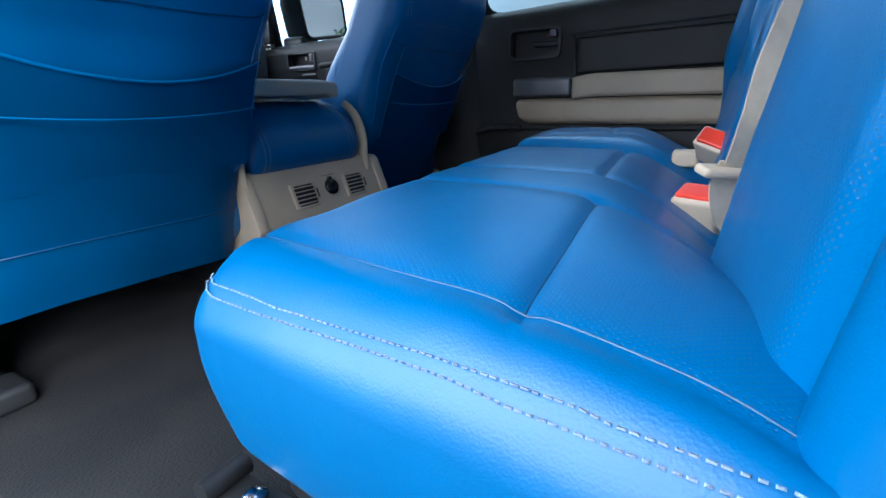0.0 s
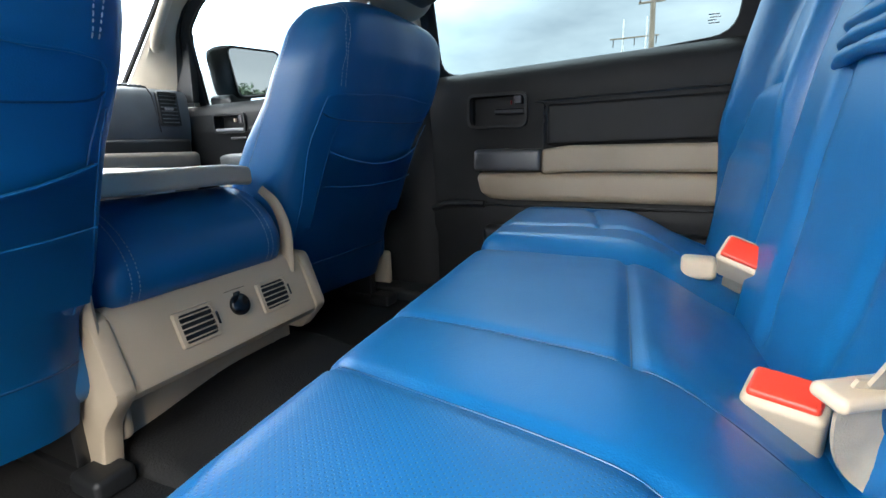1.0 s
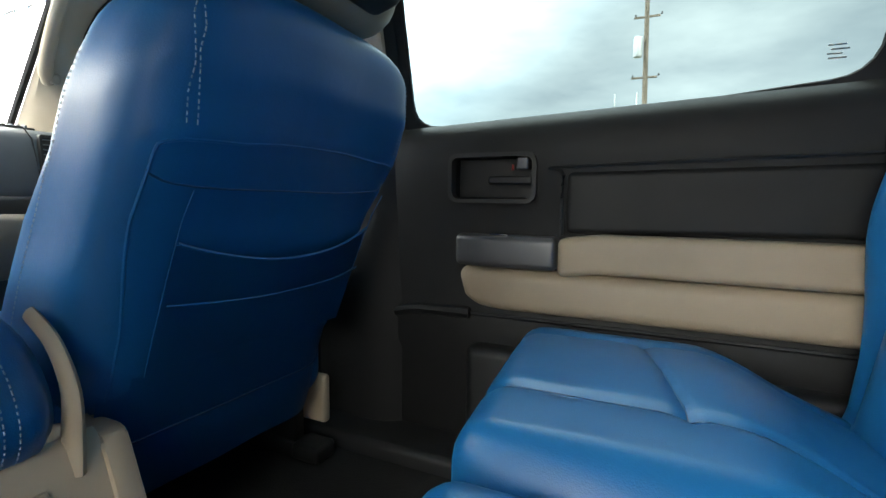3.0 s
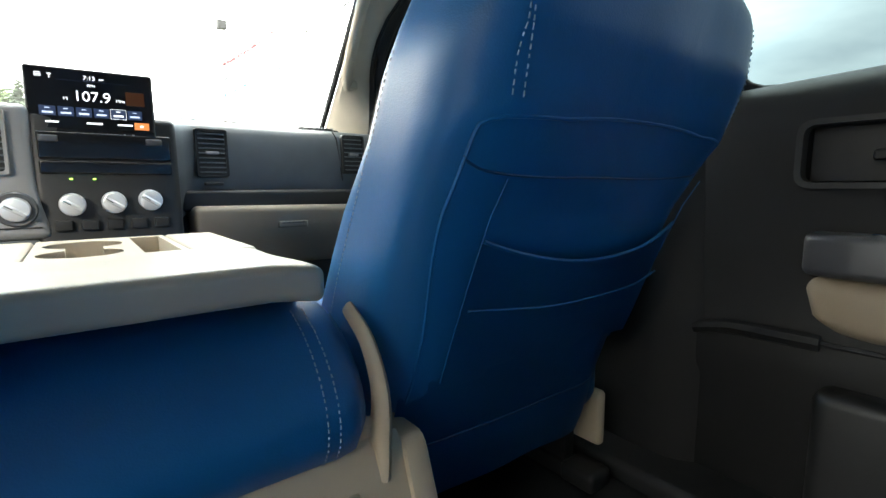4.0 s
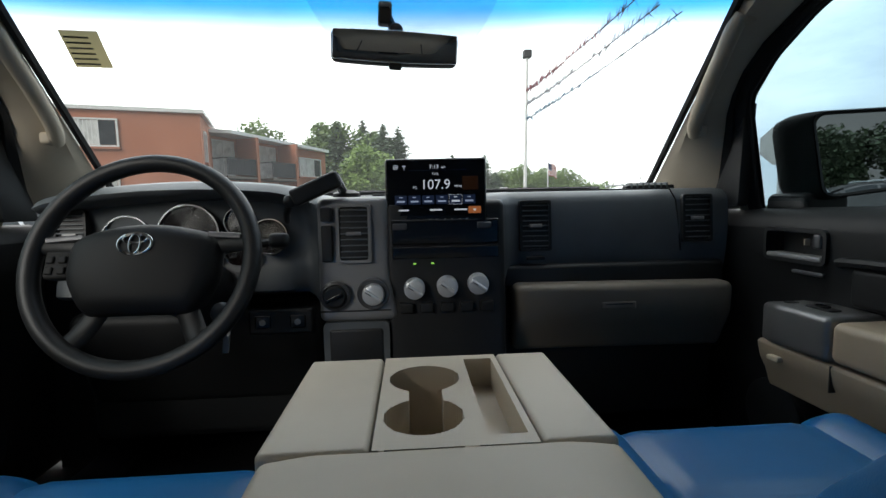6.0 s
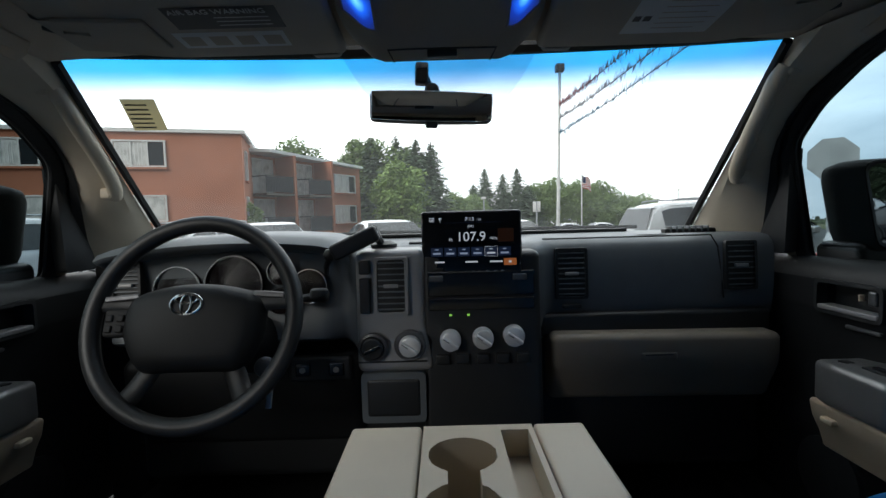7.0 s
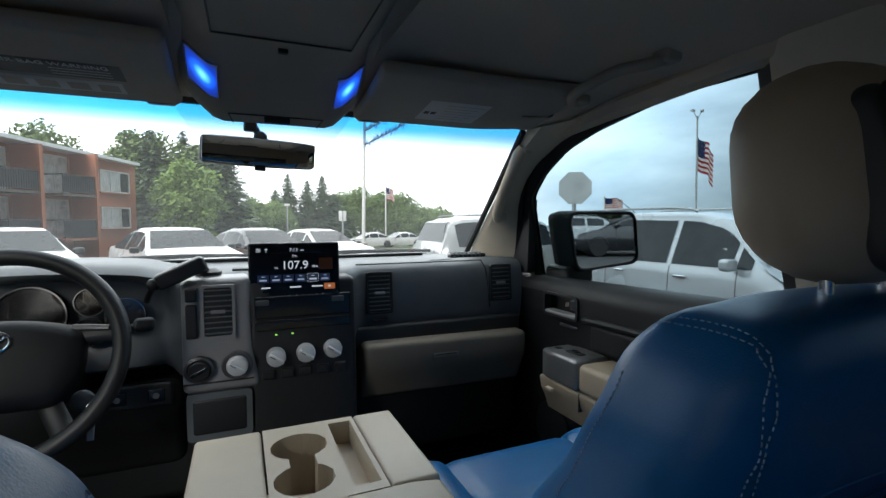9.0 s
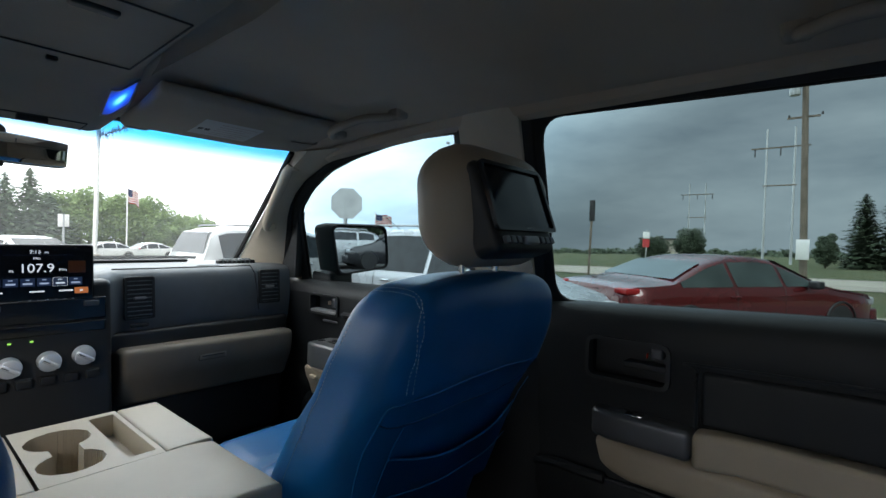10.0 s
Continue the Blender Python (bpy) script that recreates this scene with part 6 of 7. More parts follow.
def visor(s):
    v = thing("sun_visor", "grey sun visor folded up, with printed labels" if s < 0 else "grey sun visor folded up, with a pale label", "sun visor", (0.38 * s, 1.6, 1.1), group="sun visors")

    def f(p):
        x, y, z = p
        z += 0.030 * (1.70 - y) / 0.2 - 0.012 * (1 - ((y - 1.58) / 0.14) ** 2) * 0.5
        y -= 0.05 * soft((x - 0.45) / 0.18) * (1 if y > 1.6 else 0.3)
        return Vector((x, y, z))
    body = part("body", pad(0.170, 0.612, 1.455, 1.708, 1.070, 1.095, 0.011, 0.02, f), VISOR, v, flip=s)
    # pull notch and hinge
    part("clip", pad(0.180, 0.235, 1.695, 1.722, 1.067, 1.087, 0.009, 0.02), BLACK, body, flip=s)
    part("hinge_rod", tube([(0.60, 1.64, 1.087), (0.645, 1.62, 1.098)], 0.007, 8), BLACK, body, flip=s)
    part("edge_seam", tube([(0.185, 1.700, 1.073), (0.40, 1.698, 1.073), (0.56, 1.675, 1.077)], 0.0014, 6), INK, body, flip=s)

    def plate(x0, x1, y0, y1, name, mat, parent, label="", h=0.0):
        bm = sheet(lambda a, b: f(Vector((lerp(a, x0, x1), lerp(b, y0, y1), 1.0692 - h))) , 4, 4)
        return part(name, bm, mat, parent, label, flip=s)
    if s > 0:
        lab = plate(0.300, 0.445, 1.545, 1.655, "label", PAPER, body, "pale printed label")
        plate(0.306, 0.318, 1.600, 1.615, "print_mark", INK, lab, h=0.0008)
        plate(0.322, 0.334, 1.600, 1.615, "print_mark", INK, lab, h=0.0008)
        for i in range(6):
            plate(0.345, 0.435 - 0.01 * (i % 3), 1.560 + 0.015 * i, 1.5625 + 0.015 * i, "print_bar", VISOR, lab, h=0.0008)
    else:
        lab = plate(0.245, 0.415, 1.545, 1.602, "warning_label", INK, body, "dark air bag warning label")
        part("warning_words", text_mesh("AIR BAG WARNING", 0.0165, pose(-0.335, 1.555, f(Vector((0.335, 1.555, 1.0675))).z, 180 - 8.5, 0, 0)), PAPER, lab)
        for i in range(3):
            plate(0.262, 0.345, 1.569 + i * 0.010, 1.571 + i * 0.010, "print_bar", PAPER, lab, h=0.0012)
        pic = plate(0.255, 0.435, 1.612, 1.662, "picture_label", PAPER, body, "grey pictogram label")
        for i in range(4):
            plate(0.262 + i * 0.044, 0.292 + i * 0.044, 1.622, 1.652, "pictogram", VISOR, pic, h=0.0012)
        part("mirror_flap", pad(0.455, 0.585, 1.57, 1.655, 1.064, 1.071, 0.003, 0.03, f), VISOR, body, flip=s)
    return v


visor(1)
visor(-1)


def inner_mirror():
    m = pose(-0.022, 1.838, 1.002, 90, 0, 0) @ pose(0, 0, 0, 2, 0, 0) @ pose(0, 0, 0, 0, 6, -3)
    k = thing("rear_view_mirror", "black-framed rear view mirror hanging from the windscreen", "mirror", at=m)

    def f(p):
        return Vector((p.x, p.y * (1 - 0.10 * abs(p.x / 0.13) ** 2) + 0.003 * p.x / 0.13, p.z))
    part("housing", pad(-0.130, 0.130, -0.0345, 0.0345, -0.030, 0.002, 0.012, 0.012, f), BLACK, k)
    part("glass", pad(-0.1262, 0.1262, -0.0312, 0.0312, 0.000, 0.0045, 0.0012, 0.02, f), MIRROR, k, "dark reflecting glass")
    part("tab", pad(-0.013, 0.013, -0.044, -0.030, -0.010, 0.003, 0.004, 0.01), BLACK, k)
    part("ball", lathe([(0.0, -0.014), (0.012, -0.010), (0.016, 0), (0.012, 0.010), (0, 0.014)], 16, pose(0, 0.036, -0.012)), BLACK, k)
    part("stem", tube(smooth_path([(0, 0.036, -0.012), (-0.012, 0.062, -0.028), (-0.020, 0.095, -0.045)], 5), 0.008, 8), BLACK, k)
    part("foot", pad(-0.036, -0.008, 0.050, 0.095, -0.046, -0.016, 0.006, 0.02), BLACK, k)


inner_mirror()


def grab_handle(y0, y1, label):
    g = thing("roof_grab_handle", label, "grab handle", (0.68, (y0 + y1) / 2, 1.11), group="roof grab handles")
    hp = smooth_path([(x - 0.05, y, roof_z(x - 0.05, y) - d) for x, y, d in ((0.695, y1, 0.006), (0.665, y1 - 0.012, 0.022), (0.632, y1 - 0.055, 0.030), (0.628, (y0 + y1) / 2, 0.032), (0.632, y0 + 0.055, 0.030), (0.665, y0 + 0.012, 0.022), (0.695, y0, 0.006))], 6)
    part("bar", tube(hp, 0.0105, 10), VISOR, g)
    for y in (y0, y1):
        part("mount", pad(0.622, 0.662, y - 0.019, y + 0.019, roof_z(0.64, y) - 0.018, roof_z(0.64, y) + 0.012, 0.008, 0.02), VISOR, g)


grab_handle(1.26, 1.50, "grey roof grab handle above the front window")
grab_handle(0.22, 0.46, "grey roof grab handle above the rear window")


def door_mirror(s):
    d = thing("door_mirror", "black door mirror with tall glass", "door mirror", (0.93 * s, 1.93, 0.70), group="door mirrors")
    m = pose(0.997, 1.808, 0.772, 90, 0, 0) @ pose(0, 0, 0, 0, -15, 0)
    outline = rounded([(-0.118, 0.086), (0.098, 0.088), (0.112, -0.066), (-0.088, -0.092)], 0.028, 6)

    def ring(k, z, dx=0.0, dy=0.0):
        return [Vector((a * k + dx, b * k + dy, z)) for a, b in outline]
    part("shell", loft([ring(0.98, 0.004), ring(1.06, 0.012), ring(1.10, 0.002), ring(1.13, -0.03, -0.003), ring(1.14, -0.07, -0.010), ring(1.08, -0.115, -0.018), ring(0.92, -0.15, -0.022), ring(0.62, -0.172, -0.024)]), RUBBER, d, flip=s, m=m)
    part("glass", loft([ring(0.975, 0.004), ring(0.975, 0.0085)]), MIRROR, d, "bright mirror glass", flip=s, m=m)
    part("rim", loft([ring(0.97, 0.004), ring(0.98, 0.011), ring(1.04, 0.014), ring(1.07, 0.006)], caps=False), GLOSS_BLACK, d, flip=s, m=m)
    part("arm", pad(0.882, 0.99, 1.835, 1.965, 0.628, 0.690, 0.02, 0.03), BLACK, d, flip=s)
    if s < 0:
        d.location.x -= 0.105
    return d


door_mirror(1)
door_mirror(-1)

# bonnet in front of the windscreen, and the wipers
bonnet = thing("bonnet", "dark painted truck bonnet in front of the windscreen", "bonnet", (0, 3.0, 0.5))
part("panel", pad(-0.86, 0.86, 2.36, 3.75, 0.20, 0.665, 0.06, 0.1, lambda p: Vector((p.x * (1 - 0.06 * soft((p.y - 2.6) / 1.1)), p.y, p.z - 0.13 * soft((p.y - 2.5) / 1.3) - 0.04 * abs(p.x / 0.86) ** 3 * soft((p.z - 0.4) / 0.1)))), material("dark_truck_paint", (0.05, 0.052, 0.055), 0.2, metal=0.3, coat=0.8, bump=0.01), bonnet)
wiper = thing("wiper", "black windscreen wiper lying along the glass", "wiper", (0.3, 2.42, 0.70), group="wipers")
part("arm", tube(smooth_path([(0.05, 2.47, 0.690), (0.30, 2.455, 0.716), (0.52, 2.41, 0.722)], 6), 0.007, 6), BLACK, wiper)
part("blade", tube(smooth_path([(0.08, 2.445, 0.716), (0.35, 2.425, 0.724), (0.62, 2.36, 0.722)], 6), 0.006, 6), RUBBER, wiper)
copy_thing(wiper, Matrix.Translation((-0.32, 2.42, 0.70)))


# ---- outside ----
GROUND = -0.70


def gz(x, y):
    """The height of the land: nearly level round the truck, then falling gently ahead."""
    fall = table(y, [(0.0, 0.0), (14.0, 0.06), (60.0, 1.2)]) if 0 < y < 60 else 0.020 * y
    return GROUND - fall - 0.008 * x


def land(name, rows, up, mat, label):
    """A sheet of ground between a near and a far edge, given by rows of (y, x0, x1)."""
    bm = bmesh.new()
    cols = 12
    grid = [[bm.verts.new((lerp(k / cols, x0, x1), y, gz(lerp(k / cols, x0, x1), y) + up)) for k in range(cols + 1)] for y, x0, x1 in rows]
    for a, b in zip(grid, grid[1:]):
        for k in range(cols):
            bm.faces.new((a[k], a[k + 1], b[k + 1], b[k]))
    return part(name, bm, mat, kind="structure", label=label)


ASPHALT = material("asphalt", (0.055, 0.055, 0.056), 0.9, vary=0.15, scale=0.6, grain=60, bump=0.4, dist=0.004)
GRASS = material("grass", (0.062, 0.082, 0.028), 0.95, vary=0.25, scale=0.25, grain=30, bump=0.5, dist=0.03, stain=(0.11, 0.10, 0.045))
GRAVEL = material("pale_gravel", (0.33, 0.30, 0.25), 0.95, vary=0.15, scale=0.4, grain=40, bump=0.4, dist=0.01)
BRICK = material("red_brick", (0.45, 0.175, 0.098), 0.85, vary=0.08, scale=0.5, grain=30, bump=0.2, dist=0.004)
WHITE = material("white_trim", (0.75, 0.75, 0.73), 0.5, vary=0.06)
CURTAIN = material("pale_curtain", (0.70, 0.70, 0.67), 0.8, vary=0.2, scale=3)
DARKGLASS = material("dark_window_glass", (0.02, 0.026, 0.03), 0.06, vary=0.2, bump=0.0, spec=0.22)
CARGLASS = material("grey_car_glass", (0.07, 0.09, 0.085), 0.08, metal=0.35, vary=0.2, scale=2, bump=0.0)
IRON = material("dark_railing", (0.02, 0.02, 0.022), 0.6)
WOOD = material("weathered_pole_wood", (0.17, 0.14, 0.11), 0.9, vary=0.2, scale=3, grain=60, bump=0.5, dist=0.004)
GALV = material("grey_galvanised", (0.42, 0.44, 0.45), 0.5, metal=0.4, vary=0.1)
BARK = material("bark", (0.09, 0.07, 0.05), 0.95, vary=0.3, scale=4, grain=50, bump=0.5, dist=0.01)


def leaf_material(name, a, b):
    m = material(name, a, 0.7, vary=0.2, scale=0.7, grain=40, bump=0.1, stain=b)
    n, l = m.node_tree.nodes, m.node_tree.links
    geo = n.new("ShaderNodeNewGeometry")
    mix = n.new("ShaderNodeMix")
    mix.data_type = 'RGBA'
    p = n["Principled BSDF"]
    src = p.inputs["Base Color"].links[0].from_socket
    hs = n.new("ShaderNodeHueSaturation")
    mr = n.new("ShaderNodeMapRange")
    mr.inputs["To Min"].default_value, mr.inputs["To Max"].default_value = 0.6, 1.45
    l.new(geo.outputs["Random Per Island"], mr.inputs["Value"])
    l.new(mr.outputs["Result"], hs.inputs["Value"])
    l.new(src, hs.inputs["Color"])
    l.new(hs.outputs["Color"], p.inputs["Base Color"])
    return m


SPRUCE = leaf_material("spruce_needles", (0.115, 0.165, 0.090), (0.080, 0.125, 0.070))
LEAVES = leaf_material("green_leaves", (0.155, 0.225, 0.070), (0.105, 0.165, 0.055))
DARKLEAF = leaf_material("dark_leaves", (0.045, 0.066, 0.034), (0.030, 0.045, 0.026))
BRIGHTLEAF = leaf_material("bright_leaves", (0.19, 0.28, 0.07), (0.13, 0.21, 0.05))


def ground():
    land("ground", [(y, -600, 600) for y in (-600, -300, -100, -40, 0, 14, 60, 120, 300, 600)], 0.0, GRASS, "grass land reaching the horizon")
    land("road", [(-40, -60, 13.5), (0, -60, 13.5), (14, -60, 13.5), (22, -60, 13.5), (60, -60, 9)], 0.02, ASPHALT, "worn asphalt car park")
    kerb = loft([[Vector((x, y, gz(13.6, y) + h)) for x, h in ((13.5, -0.05), (13.5, 0.12), (13.52, 0.14), (13.73, 0.14), (13.75, 0.12), (13.75, -0.05))] for y in (-60, -30, 0, 14, 22)])
    part("pavement", kerb, GRAVEL, kind="structure", label="pale kerb along the car park")
    land("gravel_strip", [(-80, 24, 34), (0, 25.1, 35.1), (14, 25.3, 35.3), (60, 26, 36)], 0.03, GRAVEL, "pale gravel road across the field")


ground()


def leaf_cloud(bm, centre, radius, n, size, rng, flat=1.0):
    """Small leaf faces scattered through an uneven ball."""
    for _ in range(n):
        d = Vector((rng.gauss(0, 1), rng.gauss(0, 1), rng.gauss(0, 1)))
        d.normalize()
        r = radius * (rng.random() ** 0.4) * (0.82 + 0.3 * noise.noise(d * 2.0 + Vector(centre) * 0.3))
        c = Vector(centre) + Vector((d.x * r, d.y * r, d.z * r * flat))
        a = Vector((rng.gauss(0, 1), rng.gauss(0, 1), rng.gauss(0, 0.6))).normalized()
        b = a.orthogonal().normalized()
        s = size * rng.uniform(0.6, 1.3)
        bm.faces.new([bm.verts.new(c + v) for v in (a * s, b * s * 0.6, -a * s, -b * s * 0.6)])


def broad_tree(x, y, h, w, mat, seed, label):
    base = gz(x, y) - 0.1
    h += GROUND - base
    rng = random.Random(seed)
    t = thing("tree", label, "tree", at=Matrix.Translation((x, y, base)))
    tr = [tube([(0, 0, -0.1), (0.1, 0, h * 0.3), (0.0, 0.1, h * 0.75)], [0.035 * h * 0.6, 0.025 * h * 0.6, 0.008 * h], 8)]
    bm = bmesh.new()
    for i in range(16):
        a = i * 2.4
        z = lerp((i + 0.5) / 16, 0.18, 0.88) * h
        r = w * 0.36 * math.sin(math.pi * min(0.98, max(0.18, z / h))) ** 0.6
        c = (math.cos(a) * r * rng.uniform(0.5, 1), math.sin(a) * r * rng.uniform(0.5, 1), z)
        tr.append(tube([(0, 0, z * 0.75), (c[0] * 0.6, c[1] * 0.6, z * 0.95), c], [0.010 * h, 0.006 * h, 0.003 * h], 5))
        leaf_cloud(bm, c, w * rng.uniform(0.20, 0.30), 520, 0.022 * w + 0.04, rng, 0.85)
    part("trunk", join(*tr), BARK, t)
    part("crown", bm, mat, t, angle=0)


def spruce(x, y, h, w, seed, label, mat=None, start=0.06):
    base = gz(x, y) - 0.1
    h += GROUND - base
    rng = random.Random(seed)
    t = thing("tree", label, "tree", at=Matrix.Translation((x, y, base)))
    part("trunk", tube([(0, 0, -0.1), (0, 0, h * 0.6), (0, 0, h)], [0.022 * h, 0.012 * h, 0.003 * h], 7), BARK, t)
    bm = bmesh.new()
    rows = 44
    lean = rng.uniform(0.8, 1.2)
    for i in range(rows):
        f = lerp(i / (rows - 1), start, 0.99)
        # boughs in loose tiers, some longer than their neighbours
        tier = 0.80 + 0.30 * math.sin(i * 1.45 + seed) ** 2
        rad = w / 2 * (1 - f) ** 0.62 * tier * 1.25 + 0.05
        n = max(5, int(17 * (1 - f) ** 0.5) + 4)
        for k in range(n):
            a = k * 2 * math.pi / n + i * 0.7 + rng.uniform(-0.25, 0.25)
            L = rad * rng.uniform(0.60, 1.18) * (0.85 + 0.25 * noise.noise(Vector((math.cos(a) * 1.5, math.sin(a) * 1.5, f * 6 + seed))))
            for m in range(6):
                q = (m + 0.7) / 6
                up = -0.30 * q + 0.22 * q * q
                c = Vector((math.cos(a) * L * q, math.sin(a) * L * q, f * h + L * up * lean + rng.uniform(-0.012, 0.012) * h))
                s = (0.13 * rad + 0.014 * h) * (1.2 - 0.5 * q) * rng.uniform(0.7, 1.3)
                side = rng.uniform(-0.7, 0.7)
                d = Vector((math.cos(a + side), math.sin(a + side), rng.uniform(-0.5, 0.1)))
                e = Vector((-math.sin(a), math.cos(a), rng.uniform(-0.5, 0.5)))
                bm.faces.new([bm.verts.new(c + v) for v in (d * s * 1.3, e * s * 0.42, -d * s * 0.6, -e * s * 0.42)])
    part("crown", bm, mat or SPRUCE, t, angle=0)


def trees():
    for i, (x, y, h, w) in enumerate([(-6.6, 45, 9.0, 6.2), (-4.4, 47, 9.4, 6.0), (-2.4, 45.5, 8.8, 6.2), (-1.0, 46.0, 8.6, 5.8)]):
        spruce(x, y, h, w, 10 + i, "tall blue-green spruce beside the apartment building")
    broad_tree(-8.0, 47, 9.9, 5.4, LEAVES, 35, "tall leafy tree among the spruces")
    broad_tree(-3.2, 49, 9.2, 5.2, LEAVES, 36, "tall leafy tree among the spruces")
    broad_tree(-3.2, 36.5, 5.9, 4.8, BRIGHTLEAF, 31, "bright green leafy tree beside the building")
    broad_tree(-6.4, 46.5, 9.4, 6.5, LEAVES, 32, "dense green tree behind the bright one")
    broad_tree(-14, 47, 9.6, 6.8, LEAVES, 33, "broad pine top above the flat roof")
    broad_tree(-9.6, 24.2, 2.6, 1.7, BRIGHTLEAF, 34, "small bush in front of the building")
    for i, (x, y, h) in enumerate([(6.7, 75.5, 8.9), (9.5, 75.2, 8.0), (11.7, 75, 8.8), (4.8, 74, 6.4), (13.6, 76, 6.2)]):
        spruce(x, y, h, 6.4, 40 + i, "slender spruce across the lot")
    for i, (x, y, h, w) in enumerate([(18.5, 79, 7.6, 7), (22, 78, 7.0, 7), (25.2, 77, 6.8, 6.5), (15.6, 80, 6.8, 6.5), (1.6, 66, 4.6, 6), (4.5, 70, 4.4, 6), (29, 80, 4.6, 7), (34, 82, 4.0, 7)]):
        broad_tree(x, y, h, w, LEAVES, 60 + i, "round green tree across the road")
    for i, (x, y, h) in enumerate([(61, -2.0, 6.9), (60.5, -4.3, 7.4)]):
        spruce(x, y, h, 4.2, 80 + i, "dark evergreen at the field's edge", mat=DARKLEAF)
    for i, (x, y, h, w) in enumerate([(88, 19, 4.2, 5.5), (60, 0.9, 3.1, 2.2), (86, 24.5, 2.6, 6.0)]):
        broad_tree(x, y, h, w, DARKLEAF, 90 + i, "dark round tree at the field's edge")
    for i, (x, y, h, w) in enumerate([(2, -62, 8.0, 9), (9, -60, 9.2, 10), (16, -63, 8.4, 9), (23, -60, 9.6, 10), (30, -62, 8.6, 9), (38, -58, 9.0, 10), (46, -60, 8.2, 9)]):
        broad_tree(x, y, h, w, DARKLEAF, 120 + i, "dark green tree behind the car park")
    rng = random.Random(5)
    bm = bmesh.new()
    for i in range(420):
        a = radians(lerp(i / 420, -100, 88))
        r = rng.uniform(170, 210)
        leaf_cloud(bm, (r * math.cos(a), r * math.sin(a), gz(r * math.cos(a), r * math.sin(a)) + rng.uniform(-0.4, 1.3)), rng.uniform(1.6, 3.2), 60, 0.7, rng, 0.6)
    for i in range(60):
        a = radians(lerp(i / 60, 92, 150))
        r = rng.uniform(90, 120)
        leaf_cloud(bm, (r * math.cos(a), r * math.sin(a), gz(r * math.cos(a), r * math.sin(a)) + rng.uniform(1.5, 4.5)), rng.uniform(2.5, 4.5), 60, 0.9, rng, 0.7)
    ob = part("far_woods", bm, DARKLEAF, angle=0, kind="stuff", label="far line of green woods along the horizon")
    ob["category"] = "woods"


trees()


def building():
    b = thing("apartment_building", "red brick two-storey apartment building with flat white-edged roof", "building", (-14, 27, GROUND))
    T = 4.86

    def wall(name, pts, z0=-1.6, z1=T):
        w = part(name, prism(pts, 'z', z0, z1), BRICK, b, "red brick wall", angle=20)
        return w

    def facade_window(parent, p, ang, w, h, z, panes=3, curtain=True):
        """A white-framed window on a wall at point p, facing along angle ang."""
        m = pose(p[0], p[1], z, 90, 0, ang)
        fr = part("window", join(box(-w / 2 - 0.07, w / 2 + 0.07, -h / 2 - 0.07, -h / 2, -0.02, 0.07), box(-w / 2 - 0.07, w / 2 + 0.07, h / 2, h / 2 + 0.07, -0.02, 0.07), box(-w / 2 - 0.07, -w / 2, -h / 2, h / 2, -0.02, 0.07), box(w / 2, w / 2 + 0.07, -h / 2, h / 2, -0.02, 0.07)), WHITE, parent, "white framed window", m=m)
        for i in range(panes):
            a, c = lerp(i / panes, -w / 2, w / 2), lerp((i + 1) / panes, -w / 2, w / 2)
            part("pane", box(a + 0.03, c - 0.03, -h / 2 + 0.02, h / 2 - 0.02, 0.0, 0.03), CURTAIN if curtain and (i < panes - 1 or panes == 2) else DARKGLASS, fr, m=m)
            if i:
                part("mullion", box(a - 0.03, a + 0.03, -h / 2, h / 2, 0.0, 0.06), WHITE, fr, m=m)
        if curtain:
            part("curtain_folds", join(*[box(-w / 2 + 0.08 + k * 0.14, -w / 2 + 0.12 + k * 0.14, -h / 2 + 0.03, h / 2 - 0.03, 0.03, 0.04) for k in range(int(w * 0.62 / 0.14))]), WHITE, fr, m=m)
        part("sill", box(-w / 2 - 0.12, w / 2 + 0.12, -h / 2 - 0.16, -h / 2 - 0.07, -0.02, 0.12), BRICK, fr, m=m)
    # near wing: its front runs from the far left to the corner
    ax, ay = -9.3, 23.0
    dx, dy = -0.960, -0.280
    L = 22.0
    nx, ny = 0.280, -0.960
    far = (ax + dx * L, ay + dy * L)
    wa = wall("near_wing", [(ax, ay), far, (far[0] - nx * 9, far[1] - ny * 9), (ax - nx * 9, ay - ny * 9)])
    ang = math.degrees(math.atan2(-dy, -dx))
    part("roof_edge", prism([(ax + nx * 0.18 - dx * 0.18, ay + ny * 0.18 - dy * 0.18), (far[0] + nx * 0.18, far[1] + ny * 0.18), (far[0] - nx * 9, far[1] - ny * 9), (ax - nx * 9 - dx * 0.18, ay - ny * 9 - dy * 0.18)], 'z', T, T + 0.16), WHITE, b, "white roof edge")
    for s, w2, z in ((4.2, 1.95, 3.92), (4.08, 1.55, 1.50), (8.6, 1.55, 1.56), (8.9, 1.95, 3.95), (13.5, 1.95, 3.95), (13.4, 1.55, 1.56)):
        facade_window(wa, (ax + dx * s + nx * 0.02, ay + dy * s + ny * 0.02), ang, w2, 1.05, z, 3 if w2 > 1.7 else 2)
    # narrow side windows round the corner
    for z in (3.5, 1.3):
        facade_window(wa, (ax - nx * 1.1 - dx * 0.02, ay - ny * 1.1 - dy * 0.02), ang + 90, 0.5, 1.3, z, 1, False)
    # set-back middle with balconies, then the far wing
    wm = wall("middle_wing", [(-10.7, 26.6), (-6.2, 36.4), (-12, 39), (-16, 29)], -1.6, 4.55)
    part("eave", prism([(-10.8, 25.6), (-9.2, 26.4), (-5.9, 36.3), (-6.8, 36.8), (-10.2, 28.0)], 'z', 4.50, 4.68), WHITE, b, "white sloping eave")
